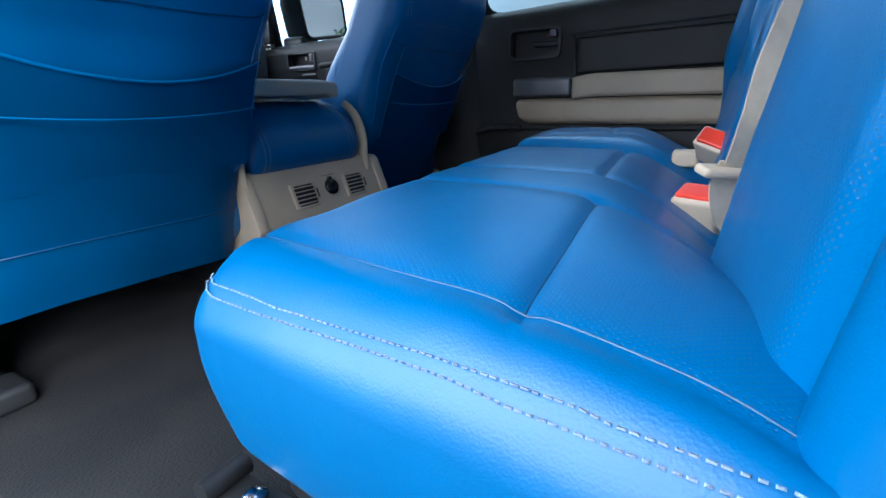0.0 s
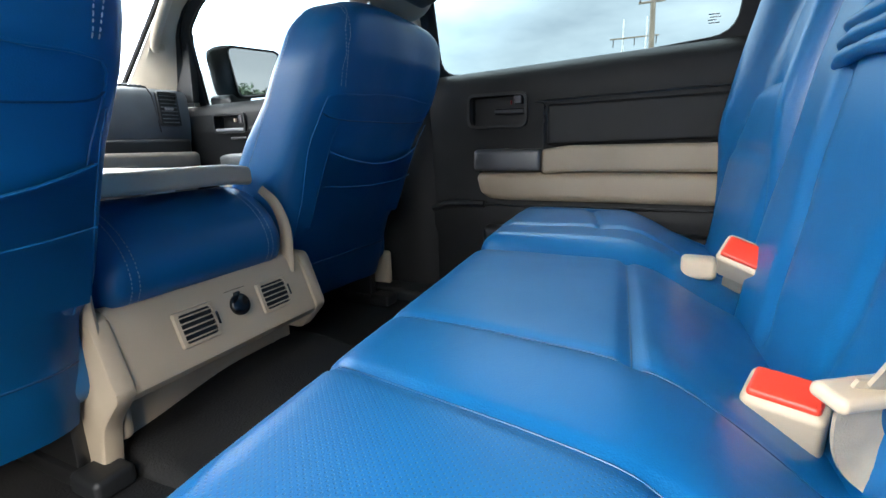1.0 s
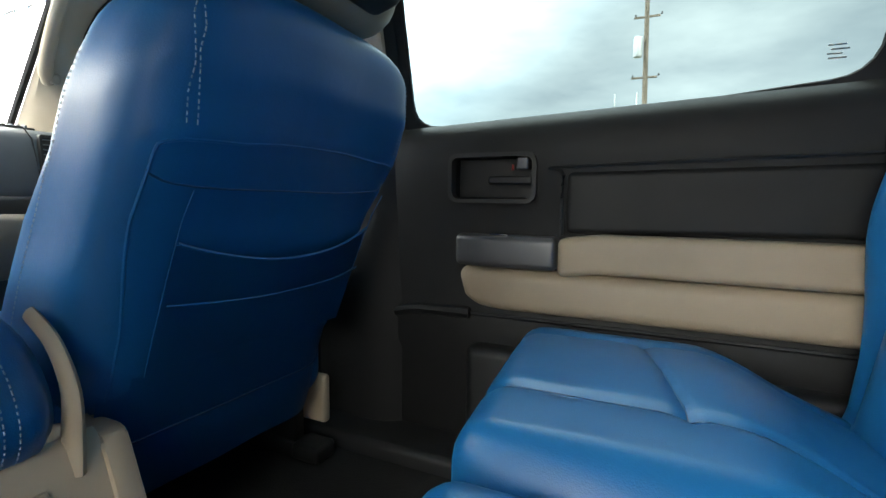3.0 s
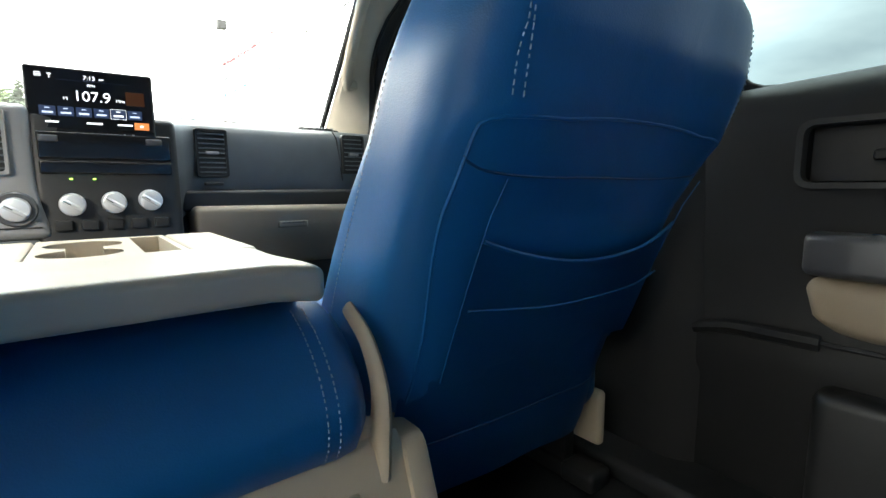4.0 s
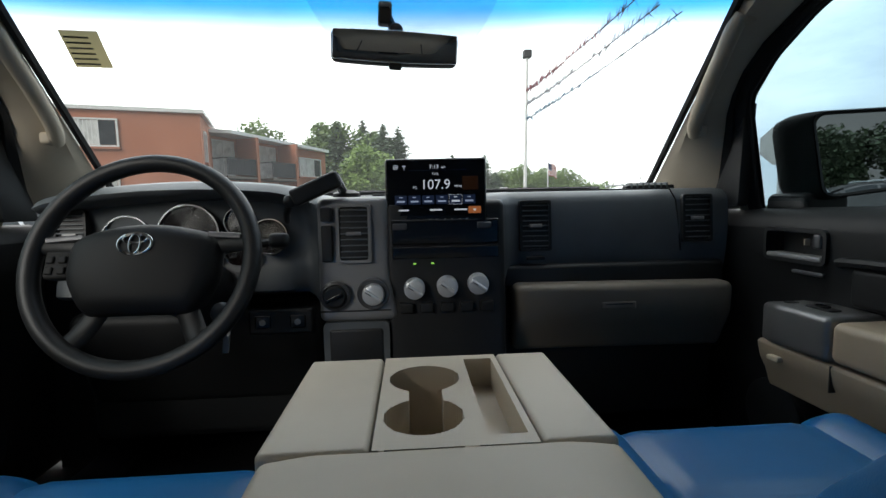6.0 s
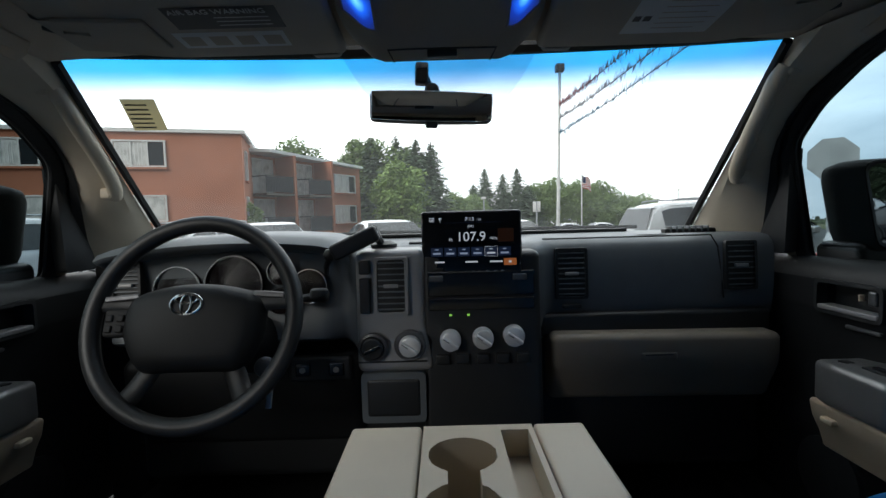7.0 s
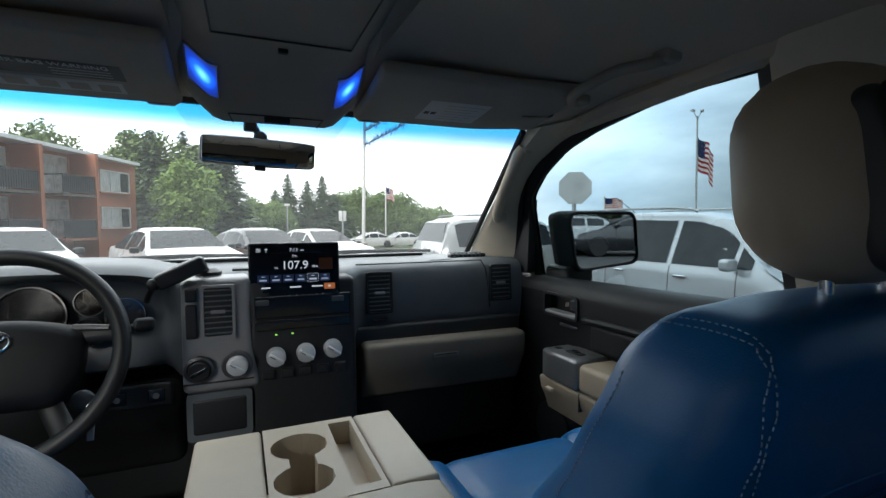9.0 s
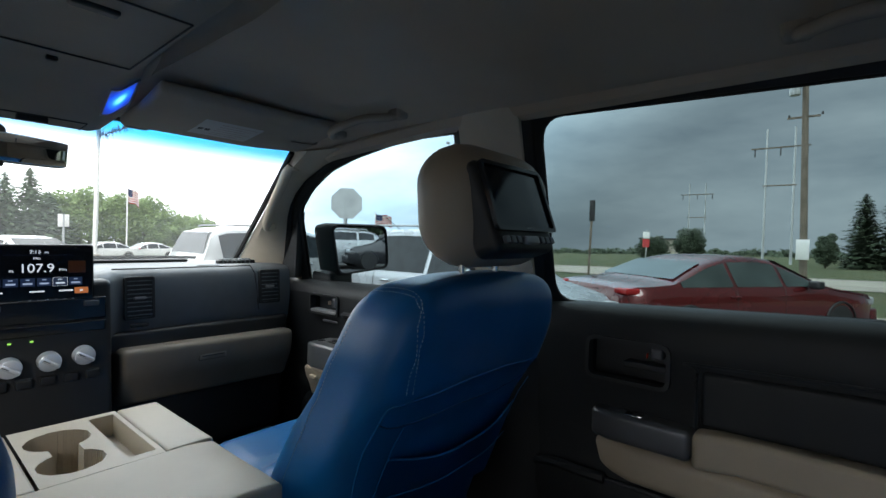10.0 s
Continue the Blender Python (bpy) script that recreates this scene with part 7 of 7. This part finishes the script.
    part("roof", prism([(-10.9, 26.5), (-6.0, 36.5), (-12, 39.2), (-16, 29)], 'z', 4.55, 4.66), GRAVEL, b)
    mx, my = -6.2 + 10.7, 36.4 - 26.6
    ln = math.hypot(mx, my)
    ux, uy = mx / ln, my / ln
    ox, oy = uy, -ux
    mang = math.degrees(math.atan2(uy, ux))
    for s, w in ((8.9, 2.3),):
        for z in (3.30, 1.15):
            facade_window(wm, (-10.7 + ux * s + ox * 0.02, 26.6 + uy * s + oy * 0.02), mang, w, 1.15, z, 3)
    for s in (1.2, 4.6):
        for z in (2.30, 0.05):
            p = Vector((-10.7 + ux * s, 26.6 + uy * s, 0))
            mm = pose(p.x, p.y, z, 0, 0, mang)
            bl = part("balcony", box(-1.05, 1.05, -1.35, 0.0, -0.10, 0.02), BRICK if z < 1 else WOOD, b, "balcony slab with dark railing", m=mm)
            part("railing", join(*([box(-1.05 + 0.12 * k, -1.03 + 0.12 * k, -1.35, -1.32, 0.02, 0.95) for k in range(18)] + [box(-1.05, 1.05, -1.36, -1.31, 0.92, 0.98), box(-1.05, -1.02, -1.35, 0, 0.92, 0.98), box(1.02, 1.05, -1.35, 0, 0.92, 0.98)] + [box(-1.04, 1.04, -1.335, -1.325, 0.08, 0.90)])), IRON, bl, m=mm)
            part("balcony_door", box(-0.7, 0.75, -0.03, 0.02, 0.02, 1.95), CURTAIN, bl, m=mm)
            part("door_frame", join(box(-0.76, -0.70, -0.05, 0.02, 0.02, 2.0), box(0.75, 0.81, -0.05, 0.02, 0.02, 2.0), box(-0.76, 0.81, -0.05, 0.02, 1.95, 2.02), box(-0.02, 0.04, -0.05, 0.02, 0.02, 1.95)), WHITE, bl, m=mm)
        part("balcony_wall", box(1.05, 1.25, -1.4, 0.05, -1.6, 4.5), BRICK, b, m=pose(-10.7 + ux * s, 26.6 + uy * s, 0, 0, 0, mang))
    return b


building()


TAIL = material("dark_red_lamp", (0.30, 0.015, 0.015), 0.2, vary=0.1, bump=0.0)


def car(name, label, at, paint, kind="sedan", group="parked cars", L=4.7, W=1.82, H=1.46):
    """A parked car, nose towards its own +y: shell, windows, wheels, lamps, mirrors, handles."""
    c = thing(name, label, "car", at=at, group=group)
    pane_mat = CARGLASS if name == "red_sedan" else DARKGLASS
    if kind == "suv":
        roof = [(-2.35, 0.86), (-2.30, 1.02), (-2.08, H - 0.14), (-1.75, H - 0.03), (-0.8, H), (0.15, H - 0.02), (0.55, H - 0.12), (1.18, 1.09), (1.35, 1.00), (2.05, 0.84), (2.35, 0.62)]
        belt = 1.06
    else:
        roof = [(-2.35, 0.82), (-2.28, 0.98), (-1.75, 1.02), (-1.62, 1.04), (-0.95, H - 0.10), (-0.55, H - 0.01), (0.0, H), (0.35, H - 0.05), (1.10, 1.00), (1.25, 0.94), (2.10, 0.82), (2.35, 0.62)]
        belt = 0.94
    k = L / 4.7
    ys = sorted(set([-2.35, -2.3, -2.2, -2.05, -1.9, -1.75, -1.6, -1.45, -1.25, -1.05, -0.9, -0.7, -0.5, -0.3, -0.1, 0.1, 0.3, 0.5, 0.7, 0.9, 1.05, 1.2, 1.35, 1.6, 1.85, 2.05, 2.2, 2.3, 2.35]))

    def section(y, grow=0.0):
        zt = table(y, roof)
        e = min(1, (2.36 - abs(y)) / 0.35) ** 0.5
        w = W / 2 * (0.80 + 0.20 * e) + grow
        zb = min(belt, zt - 0.03)
        cab = max(0.0, zt - belt)
        rw = w * (0.985 - 0.30 * min(1, cab / 0.5) * 1.0)
        lo = 0.20 + 0.12 * (1 - e)
        half = [(w * 0.90, lo), (w * 0.985, 0.36), (w, 0.62), (w * 0.985, zb - 0.10), (w * 0.955, zb), (lerp(0.5, w * 0.955, rw), lerp(0.5, zb, zt - 0.05)), (rw, zt - 0.055 * min(1, cab / 0.2) - 0.01), (rw * 0.88, zt - 0.012), (rw * 0.45, zt + 0.004)]
        return [Vector((x, y * k, z)) for x, z in half] + [Vector((-x, y * k, z)) for x, z in reversed(half)]
    rings = [section(y) for y in ys]
    body = part("body", loft(rings), paint, c, angle=35)
    # side windows and screens laid 4 mm proud of the shell
    spans = [(-1.50, -0.62), (-0.56, 0.30), (0.36, 0.86)] if kind == "sedan" else [(-1.92, -1.32), (-1.24, -0.16), (-0.08, 0.74), (0.80, 0.98)]
    for a, b2 in spans:
        for s in (1, -1):
            def f(u, v):
                y = lerp(u, a, b2)
                q = section(y, 0.006)
                p, r = q[4], q[6]
                top = lerp(0.93, p.z, r.z)
                z = lerp(v, p.z + 0.02, max(p.z + 0.03, top))
                t = (z - p.z) / max(1e-4, r.z - p.z)
                return Vector((s * (lerp(t, p.x, r.x) + 0.003), y * k, z))
            part("side_window", sheet(f, 6, 3), pane_mat, c, "dark side window")
    for a, b2, nm in ((roof[6][0] + 0.12 if kind == "suv" else 0.40, 1.12 if kind == "suv" else 1.06, "windscreen"), (-2.24 if kind == "suv" else -1.56, -1.98 if kind == "suv" else -0.98, "rear_window")):
        def g(u, v):
            y = lerp(v, a, b2)
            q = section(y)
            hw = q[6].x * 0.90
            return Vector((lerp(u, -hw, hw), y * k + (0.0), table(y, roof) + 0.010))
        part(nm, sheet(g, 4, 6), pane_mat, c, "sloping glass")
    for wy in (-1.42, 1.45):
        for s in (1, -1):
            m = pose(s * (W / 2 - 0.09), wy * k, 0.33, 0, 90, 0)
            t = part("wheel", lathe([(0.20, -0.10), (0.31, -0.10), (0.33, -0.07), (0.33, 0.07), (0.31, 0.10), (0.21, 0.10)], 28), RUBBER, c, m=m)
            part("rim", lathe([(0.21, -0.09 * s), (0.20, 0.095 * s), (0.08, 0.08 * s), (0.0, 0.085 * s)], 20), SILVER, t, m=m)
            part("arch", tube([(s * (W / 2 + 0.002), wy * k + 0.37 * math.cos(a), 0.33 + 0.37 * math.sin(a)) for a in [math.pi * q / 12 for q in range(13)]], 0.02, 6, up=(1, 0, 0)), BLACK, c)
    up = 0.13 if kind == "suv" else 0.0
    for s in (1, -1):
        part("tail_lamp", pad(s * (W / 2 - 0.20) - 0.13, s * (W / 2 - 0.20) + 0.13, -2.37 * k, -2.14 * k, 0.86, 0.95, 0.03, 0.05), TAIL, c, "red tail lamp")
        part("head_lamp", pad(s * (W / 2 - 0.24) - 0.16, s * (W / 2 - 0.24) + 0.16, 2.10 * k, 2.32 * k, 0.62, 0.76, 0.04, 0.05), GALV, c, "clear head lamp")
        part("door_mirror", pad(s * (W / 2 + 0.08) - 0.09, s * (W / 2 + 0.08) + 0.09, 0.72 * k, 0.86 * k, 0.93 + up, 1.06 + up, 0.04, 0.05), paint if kind == "suv" else BLACK, c)
        for hy in (-0.78, 0.24) if kind == "suv" else (-0.48, 0.42):
            part("door_handle", pad(s * (W / 2 + 0.002) - 0.018, s * (W / 2 + 0.002) + 0.018, (hy - 0.24) * k, (hy - 0.06) * k, 0.80 + up, 0.83 + up, 0.01, 0.03), CHROME if kind == "suv" else paint, c)
        for jy in (-1.22, -0.10, 0.82) if kind == "suv" else (-0.58, 0.32):
            part("door_joint", tube([section(jy, 0.002)[i] if s > 0 else Vector((-section(jy, 0.002)[i].x, jy * k, section(jy, 0.002)[i].z)) for i in (1, 2, 3, 4)], 0.005, 4), INK, c)
        if kind == "suv":
            part("roof_rail", tube(smooth_path([(s * W * 0.34, -1.7 * k, H - 0.01), (s * W * 0.345, -1.5 * k, H + 0.035), (s * W * 0.345, -0.2 * k, H + 0.035), (s * W * 0.34, 0.1 * k, H - 0.01)], 5), 0.018, 6), GALV, c)
    part("bumper", pad(-W / 2 + 0.06, W / 2 - 0.06, -2.42 * k, -2.2 * k, 0.30, 0.62, 0.06, 0.1), paint, c)
    part("bumper", pad(-W / 2 + 0.08, W / 2 - 0.08, 2.2 * k, 2.42 * k, 0.26, 0.56, 0.06, 0.1), paint, c)
    part("plate", box(-0.26, 0.26, -2.43 * k, -2.41 * k, 0.62, 0.76), WHITE, c, "blank pale plate")
    if kind == "suv":
        part("aerial", tube([(0.0, -1.55 * k, H), (0.0, -1.95 * k, H + 0.22)], 0.006, 5), BLACK, c)
    return c


def paint(name, color, metal=0.3, rough=0.25):
    return material(name, color, rough, metal=metal, vary=0.03, scale=1.5, grain=2500, bump=0.01, coat=0.9)


def cars():
    P_SILVER = paint("silver_car_paint", (0.36, 0.385, 0.41))
    P_GREY = paint("grey_car_paint", (0.33, 0.345, 0.35))
    P_RED = paint("dark_red_car_paint", (0.095, 0.010, 0.011))
    P_WHITE = paint("white_car_paint", (0.66, 0.67, 0.68), 0.0)
    P_BLACK = paint("black_car_paint", (0.02, 0.021, 0.024))

    def at(x, y, rz):
        return pose(x, y, gz(x, y) + 0.02, 0, 0, rz)
    car("silver_suv", "silver parked SUV with roof rails beside the truck", at(5.45, 4.62, 183), P_SILVER, "suv", H=1.70, W=1.80, L=4.1)
    car("grey_suv", "grey parked SUV seen from its rear quarter", at(5.95, 10.4, -88), P_GREY, "suv", H=1.72, W=1.84, L=4.6)
    car("red_sedan", "dark red parked sedan beside the field", at(9.2, 1.95, -122), P_RED, "sedan", H=1.43, L=5.3, W=1.95)
    for i, (x, y, rz, pt, kd, lb) in enumerate([(-4.2, 12.2, 203, P_WHITE, "sedan", "white parked sedan in the row ahead"), (-1.5, 13.2, 203, P_WHITE, "sedan", "white parked sedan in the row ahead"), (0.4, 16.0, 206, P_BLACK, "sedan", "black parked sedan in the row ahead"),
                                                (2.5, 18.2, 206, P_WHITE, "sedan", "white parked sedan in the row ahead"), (-6.2, 12.0, 172, P_GREY, "suv", "grey parked SUV in the row ahead"), (-8.8, 11.4, 175, P_WHITE, "sedan", "white parked sedan in the row ahead"), (-11.5, 10.6, 175, P_WHITE, "suv", "white parked SUV in the row ahead")]):
        car("parked_car", lb, at(x, y, rz), pt, kd)
    for x, y in ((11.4, 45), (14.8, 46), (19, 47)):
        car("far_car", "white car far across the lot", at(x, y, 95), P_WHITE, "sedan", "far cars")
    car("parked_car", "white car parked on the driver's side", at(-7.5, 8.0, 172), P_WHITE, "suv", H=1.6)
    for x, y, kd, pt, lb in ((-1.5, -14, "sedan", P_WHITE, "white parked sedan behind the truck"), (2.5, -15, "suv", P_GREY, "grey parked SUV behind the truck"), (5.6, -15, "suv", P_BLACK, "black parked SUV behind the truck"), (8.6, -16, "sedan", P_WHITE, "white parked sedan behind the truck")):
        car("parked_car", lb, at(x, y, 85 if kd == "suv" else 5), pt, kd)


cars()


FLAG_RED = material("flag_red", (0.42, 0.03, 0.04), 0.8)
FLAG_BLUE = material("flag_blue", (0.02, 0.035, 0.12), 0.8)


def flag(parent, x, y, z, w, h, droop, yaw):
    """A striped flag with a blue corner, hanging in folds."""
    def f(u, v):
        a = radians(yaw)
        s = u * w
        return Vector((x + math.cos(a) * s * (1 - droop * 0.5), y + math.sin(a) * s * (1 - droop * 0.5) + 0.08 * w * math.sin(u * 9), z - v * h - droop * s * 0.8 - 0.06 * h * math.sin(u * 7)))
    for i in range(13):
        u0 = 0.4 if i < 7 else 0.0
        part("stripe", sheet(lambda u, v: f(lerp(u, u0, 1), (i + v) / 13), 10, 1, 0.004), FLAG_RED if i % 2 == 0 else WHITE, parent)
    cn = part("canton", sheet(lambda u, v: f(u * 0.4, v * 7 / 13), 6, 6, 0.004), FLAG_BLUE, parent, "blue corner with pale spots")
    for i in range(5):
        for j in range(4):
            p = f(0.04 + 0.085 * i, (0.06 + 0.12 * j))
            part("star_spot", lathe([(w * 0.012, -0.006), (w * 0.012, 0.006), (0, 0.006)], 6, Matrix.Translation(p) @ pose(0, 0, 0, 90, 0, 0)), WHITE, cn)


def poles():
    lp = thing("light_pole", "white car park light pole with pennant strings", "light pole", (7.15, 29.9, gz(7.15, 29.9)))
    part("shaft", tube([(7.05, 29.9, gz(7.05, 29.9)), (7.27, 29.9, 9.3)], [0.11, 0.085], 10), WHITE, lp)
    part("lamp_head", pad(7.02, 7.52, 29.65, 30.15, 9.3, 9.75, 0.05, 0.2), IRON, lp)
    part("base", lathe([(0.28, 0), (0.28, 0.7), (0.2, 0.75), (0, 0.75)], 16, Matrix.Translation((7.05, 29.9, gz(7.05, 29.9)))), GRAVEL, lp)
    PEN = {0: material("pennant_red", (0.35, 0.05, 0.06), 0.7), 1: material("pennant_white", (0.42, 0.42, 0.44), 0.7), 2: material("pennant_blue", (0.05, 0.20, 0.32), 0.7)}
    for i, (z0, x1, z1) in enumerate([(7.35, 5.4, 5.35), (6.5, 5.95, 5.2), (5.65, 6.5, 5.05)]):
        pn = thing("pennant_string", "string of small fringed pennants over the car park", "pennants", (7.2, 29.9, z0), group="pennant strings")
        a, b = Vector((7.2, 29.9, z0)), Vector((x1, 12.0, z1))
        cord = [a.lerp(b, k / 24) - Vector((0, 0, 0.10 * math.sin(math.pi * k / 24))) for k in range(25)]
        part("cord", tube(cord, 0.019, 4), IRON, pn)
        rng = random.Random(i)
        bm = bmesh.new()
        for k in range(240):
            t = k / 240 * 23.9
            p = cord[int(t)].lerp(cord[int(t) + 1], t % 1)
            s = rng.uniform(0.14, 0.36) * (1 if rng.random() < 0.35 else -1)
            d = Vector((0.08, 0.13, 0))
            q = Vector((rng.uniform(-0.14, 0.14), rng.uniform(-0.14, 0.14), -s))
            bm.faces.new([bm.verts.new(v) for v in (p - d * 0.5, p + d * 0.5, p + q)])
        part("pennants", bm, PEN[i], pn, angle=0, kind="stuff")
    fp = thing("flag_pole", "white flag pole with a small striped flag", "flag pole", (16.9, 58.4, gz(16.9, 58.4)))
    part("shaft", tube([(16.9, 58.4, gz(16.9, 58.4)), (16.95, 58.4, 5.6)], 0.07, 8), WHITE, fp)
    flag(fp, 17.0, 58.4, 5.4, 1.4, 1.5, 0.5, 0)
    bf = thing("flag_pole", "grey pole with a large striped flag hanging", "flag pole", (12.5, 10.6, gz(12.5, 10.6)))
    part("shaft", tube([(12.5, 10.6, gz(12.5, 10.6)), (12.5, 10.65, 3.95)], [0.035, 0.025], 8), GALV, bf)
    part("bracket", join(tube([(12.5, 10.65, 3.85), (12.42, 10.73, 4.12)], 0.012, 6), tube([(12.5, 10.65, 3.85), (12.60, 10.58, 4.10)], 0.012, 6), box(12.56, 12.64, 10.55, 10.62, 4.06, 4.13), box(12.36, 12.46, 10.70, 10.78, 4.10, 4.15)), GALV, bf)
    flag(bf, 12.5, 10.62, 3.45, 0.85, 0.95, 0.95, -62)
    f3 = thing("flag_pole", "small striped flag on a far pole", "flag pole", (27, 30.5, gz(27, 30.5)))
    part("shaft", tube([(27, 30.5, gz(27, 30.5)), (27, 30.5, 2.9)], 0.04, 8), WHITE, f3)
    flag(f3, 27, 30.5, 2.8, 1.6, 0.9, 0.2, -45)
    ss = thing("stop_sign", "back of a grey octagonal road sign on a post", "road sign", (5.88, 7.99, gz(5.88, 7.99)))
    oc = [Vector((0.33 * math.cos(radians(22.5 + 45 * k)), 0, 0.33 * math.sin(radians(22.5 + 45 * k)))) for k in range(8)]
    part("plate", loft([[o + Vector((0, h, 0)) for o in oc] for h in (-0.012, 0.012)]), GALV, ss, m=pose(5.88, 7.99, 1.48, 0, 0, -36))
    part("post", box(5.85, 5.91, 7.99, 8.05, gz(6, 8), 1.7, 0.005), GALV, ss)
    bs = thing("dealer_sign", "tall blue and black sign with unreadable lines", "sign", (21.6, 14.2, gz(21.6, 14.2)))
    m = pose(21.55, 13.55, 3.42, 0, 0, -57)
    bd = part("board", box(-1.5, 1.5, -0.15, 0.15, -0.32, 0.98, 0.03), material("sign_blue", (0.02, 0.14, 0.45), 0.4), bs, m=m)
    part("black_board", box(-1.5, 1.5, -0.15, 0.15, -0.70, -0.34, 0.03), IRON, bs, m=m)
    for i, (z, w2) in enumerate([(0.72, 0.9), (0.40, 1.2), (0.05, 1.1), (-0.52, 1.2)]):
        part("print_bar", box(-w2, w2, -0.17, -0.15, z - 0.07, z + 0.07), WHITE if i else material("sign_yellow", (0.6, 0.5, 0.05), 0.5), bd, m=m)
    part("post", box(21.3, 21.8, 13.3, 13.8, gz(21.5, 13.5), 2.75, 0.02), IRON, bs)
    # roadside pieces seen through the windscreen
    for x, y, z, lb in ((5.05, 26.3, 1.45, "small pale notice sign on a post"), (3.4, 40.0, 2.2, "slim pale lamp post"), (30.5, 62, 3.4, "slim pale lamp post")):
        p = thing("post_sign" if "sign" in lb else "lamp_post", lb, "post", (x, y, gz(x, y)))
        part("post", tube([(x, y, gz(x, y)), (x, y, z)], 0.045, 8), GALV, p)
        part("plate", box(x - 0.2, x + 0.2, y - 0.03, y + 0.02, z - 0.55, z, 0.01) if "sign" in lb else pad(x - 0.2, x + 0.2, y - 0.1, y + 0.1, z - 0.05, z + 0.12, 0.03, 0.1), WHITE, p)
    # power line across the field
    for (x, y0, y1, h, arms) in ((69.6, 7.0, 4.2, 15.2, (12.9, 8.3)), (107.6, 23.6, 20.6, 13.4, (11.2, 6.5))):
        t = thing("power_pylon", "tall grey two-legged power line frame in the field", "pylon", (x, (y0 + y1) / 2, gz(x, y0)), group="power line frames")
        for y in (y0, y1):
            part("leg", tube([(x, y, gz(x, y)), (x, y, h)], [0.15, 0.10], 8), GALV, t)
        for i, z in enumerate(arms):
            part("crossarm", box(x - 0.12, x + 0.12, y1 - 0.3 - (1.2 if i == 0 else 0), y0 + 0.3 + (1.3 if i == 0 else 0), z - 0.07, z + 0.07), WOOD, t)
        for k in range(3):
            part("insulator", tube([(x, lerp(k / 2, y1 - 1.2, y0 + 1.2), arms[0]), (x, lerp(k / 2, y1 - 1.2, y0 + 1.2), arms[0] - 1.0)], 0.07, 6), IRON, t)
    up = thing("utility_pole", "weathered wooden utility pole with a transformer", "utility pole", (19.8, 1.1, gz(19.8, 1.1)))
    part("shaft", tube([(19.8, 1.12, gz(19.8, 1.12)), (19.75, 1.35, 9.2)], [0.12, 0.075], 12), WOOD, up)
    part("transformer", lathe([(0.15, -0.36), (0.165, -0.32), (0.165, 0.32), (0.14, 0.37), (0, 0.39)], 16, Matrix.Translation((19.55, 1.55, 6.3))), GALV, up)
    for z in (5.2, 7.4):
        part("crossarm", box(19.74, 19.81, 0.85, 1.75, z, z + 0.06), WOOD, up)
        for k in (0.8, 1.7):
            part("insulator", lathe([(0.03, 0), (0.035, 0.04), (0.02, 0.09), (0, 0.09)], 8, Matrix.Translation((19.77, k, z + 0.06))), IRON, up)
    part("notice", box(19.6, 19.64, 1.0, 1.36, 0.42, 1.10, 0.01), WHITE, up, "pale notice board on the pole")
    po = thing("sign_post", "leaning wooden sign post at the field's edge", "post", (22.9, 9.95, gz(22.9, 9.95)))
    part("post", tube([(22.9, 9.9, gz(22.9, 9.9)), (22.95, 9.82, 2.95)], 0.06, 6), WOOD, po)
    part("board", box(22.88, 22.98, 9.68, 9.95, 1.9, 2.95, 0.02), IRON, po)
    rs = thing("roadside_sign", "small red and white roadside sign", "sign", (38.2, 11.6, gz(38.2, 11.6)))
    part("post", tube([(38.2, 11.6, gz(38.2, 11.6)), (38.2, 11.6, 1.9)], 0.05, 6), GALV, rs)
    part("upper_plate", box(38.1, 38.16, 11.35, 11.85, 1.25, 1.75), WHITE, rs)
    part("lower_plate", box(38.1, 38.16, 11.35, 11.85, 0.55, 1.20), material("sign_red", (0.45, 0.04, 0.04), 0.5), rs)
    lb = thing("far_building", "low far building on the horizon", "building", (150, 40, gz(150, 40)))
    part("wall", box(150, 156, 34, 46, gz(150, 40), 2.2), GRAVEL, lb)
    part("roof", box(149.6, 156.4, 33.6, 46.4, 2.2, 2.6), IRON, lb)


poles()
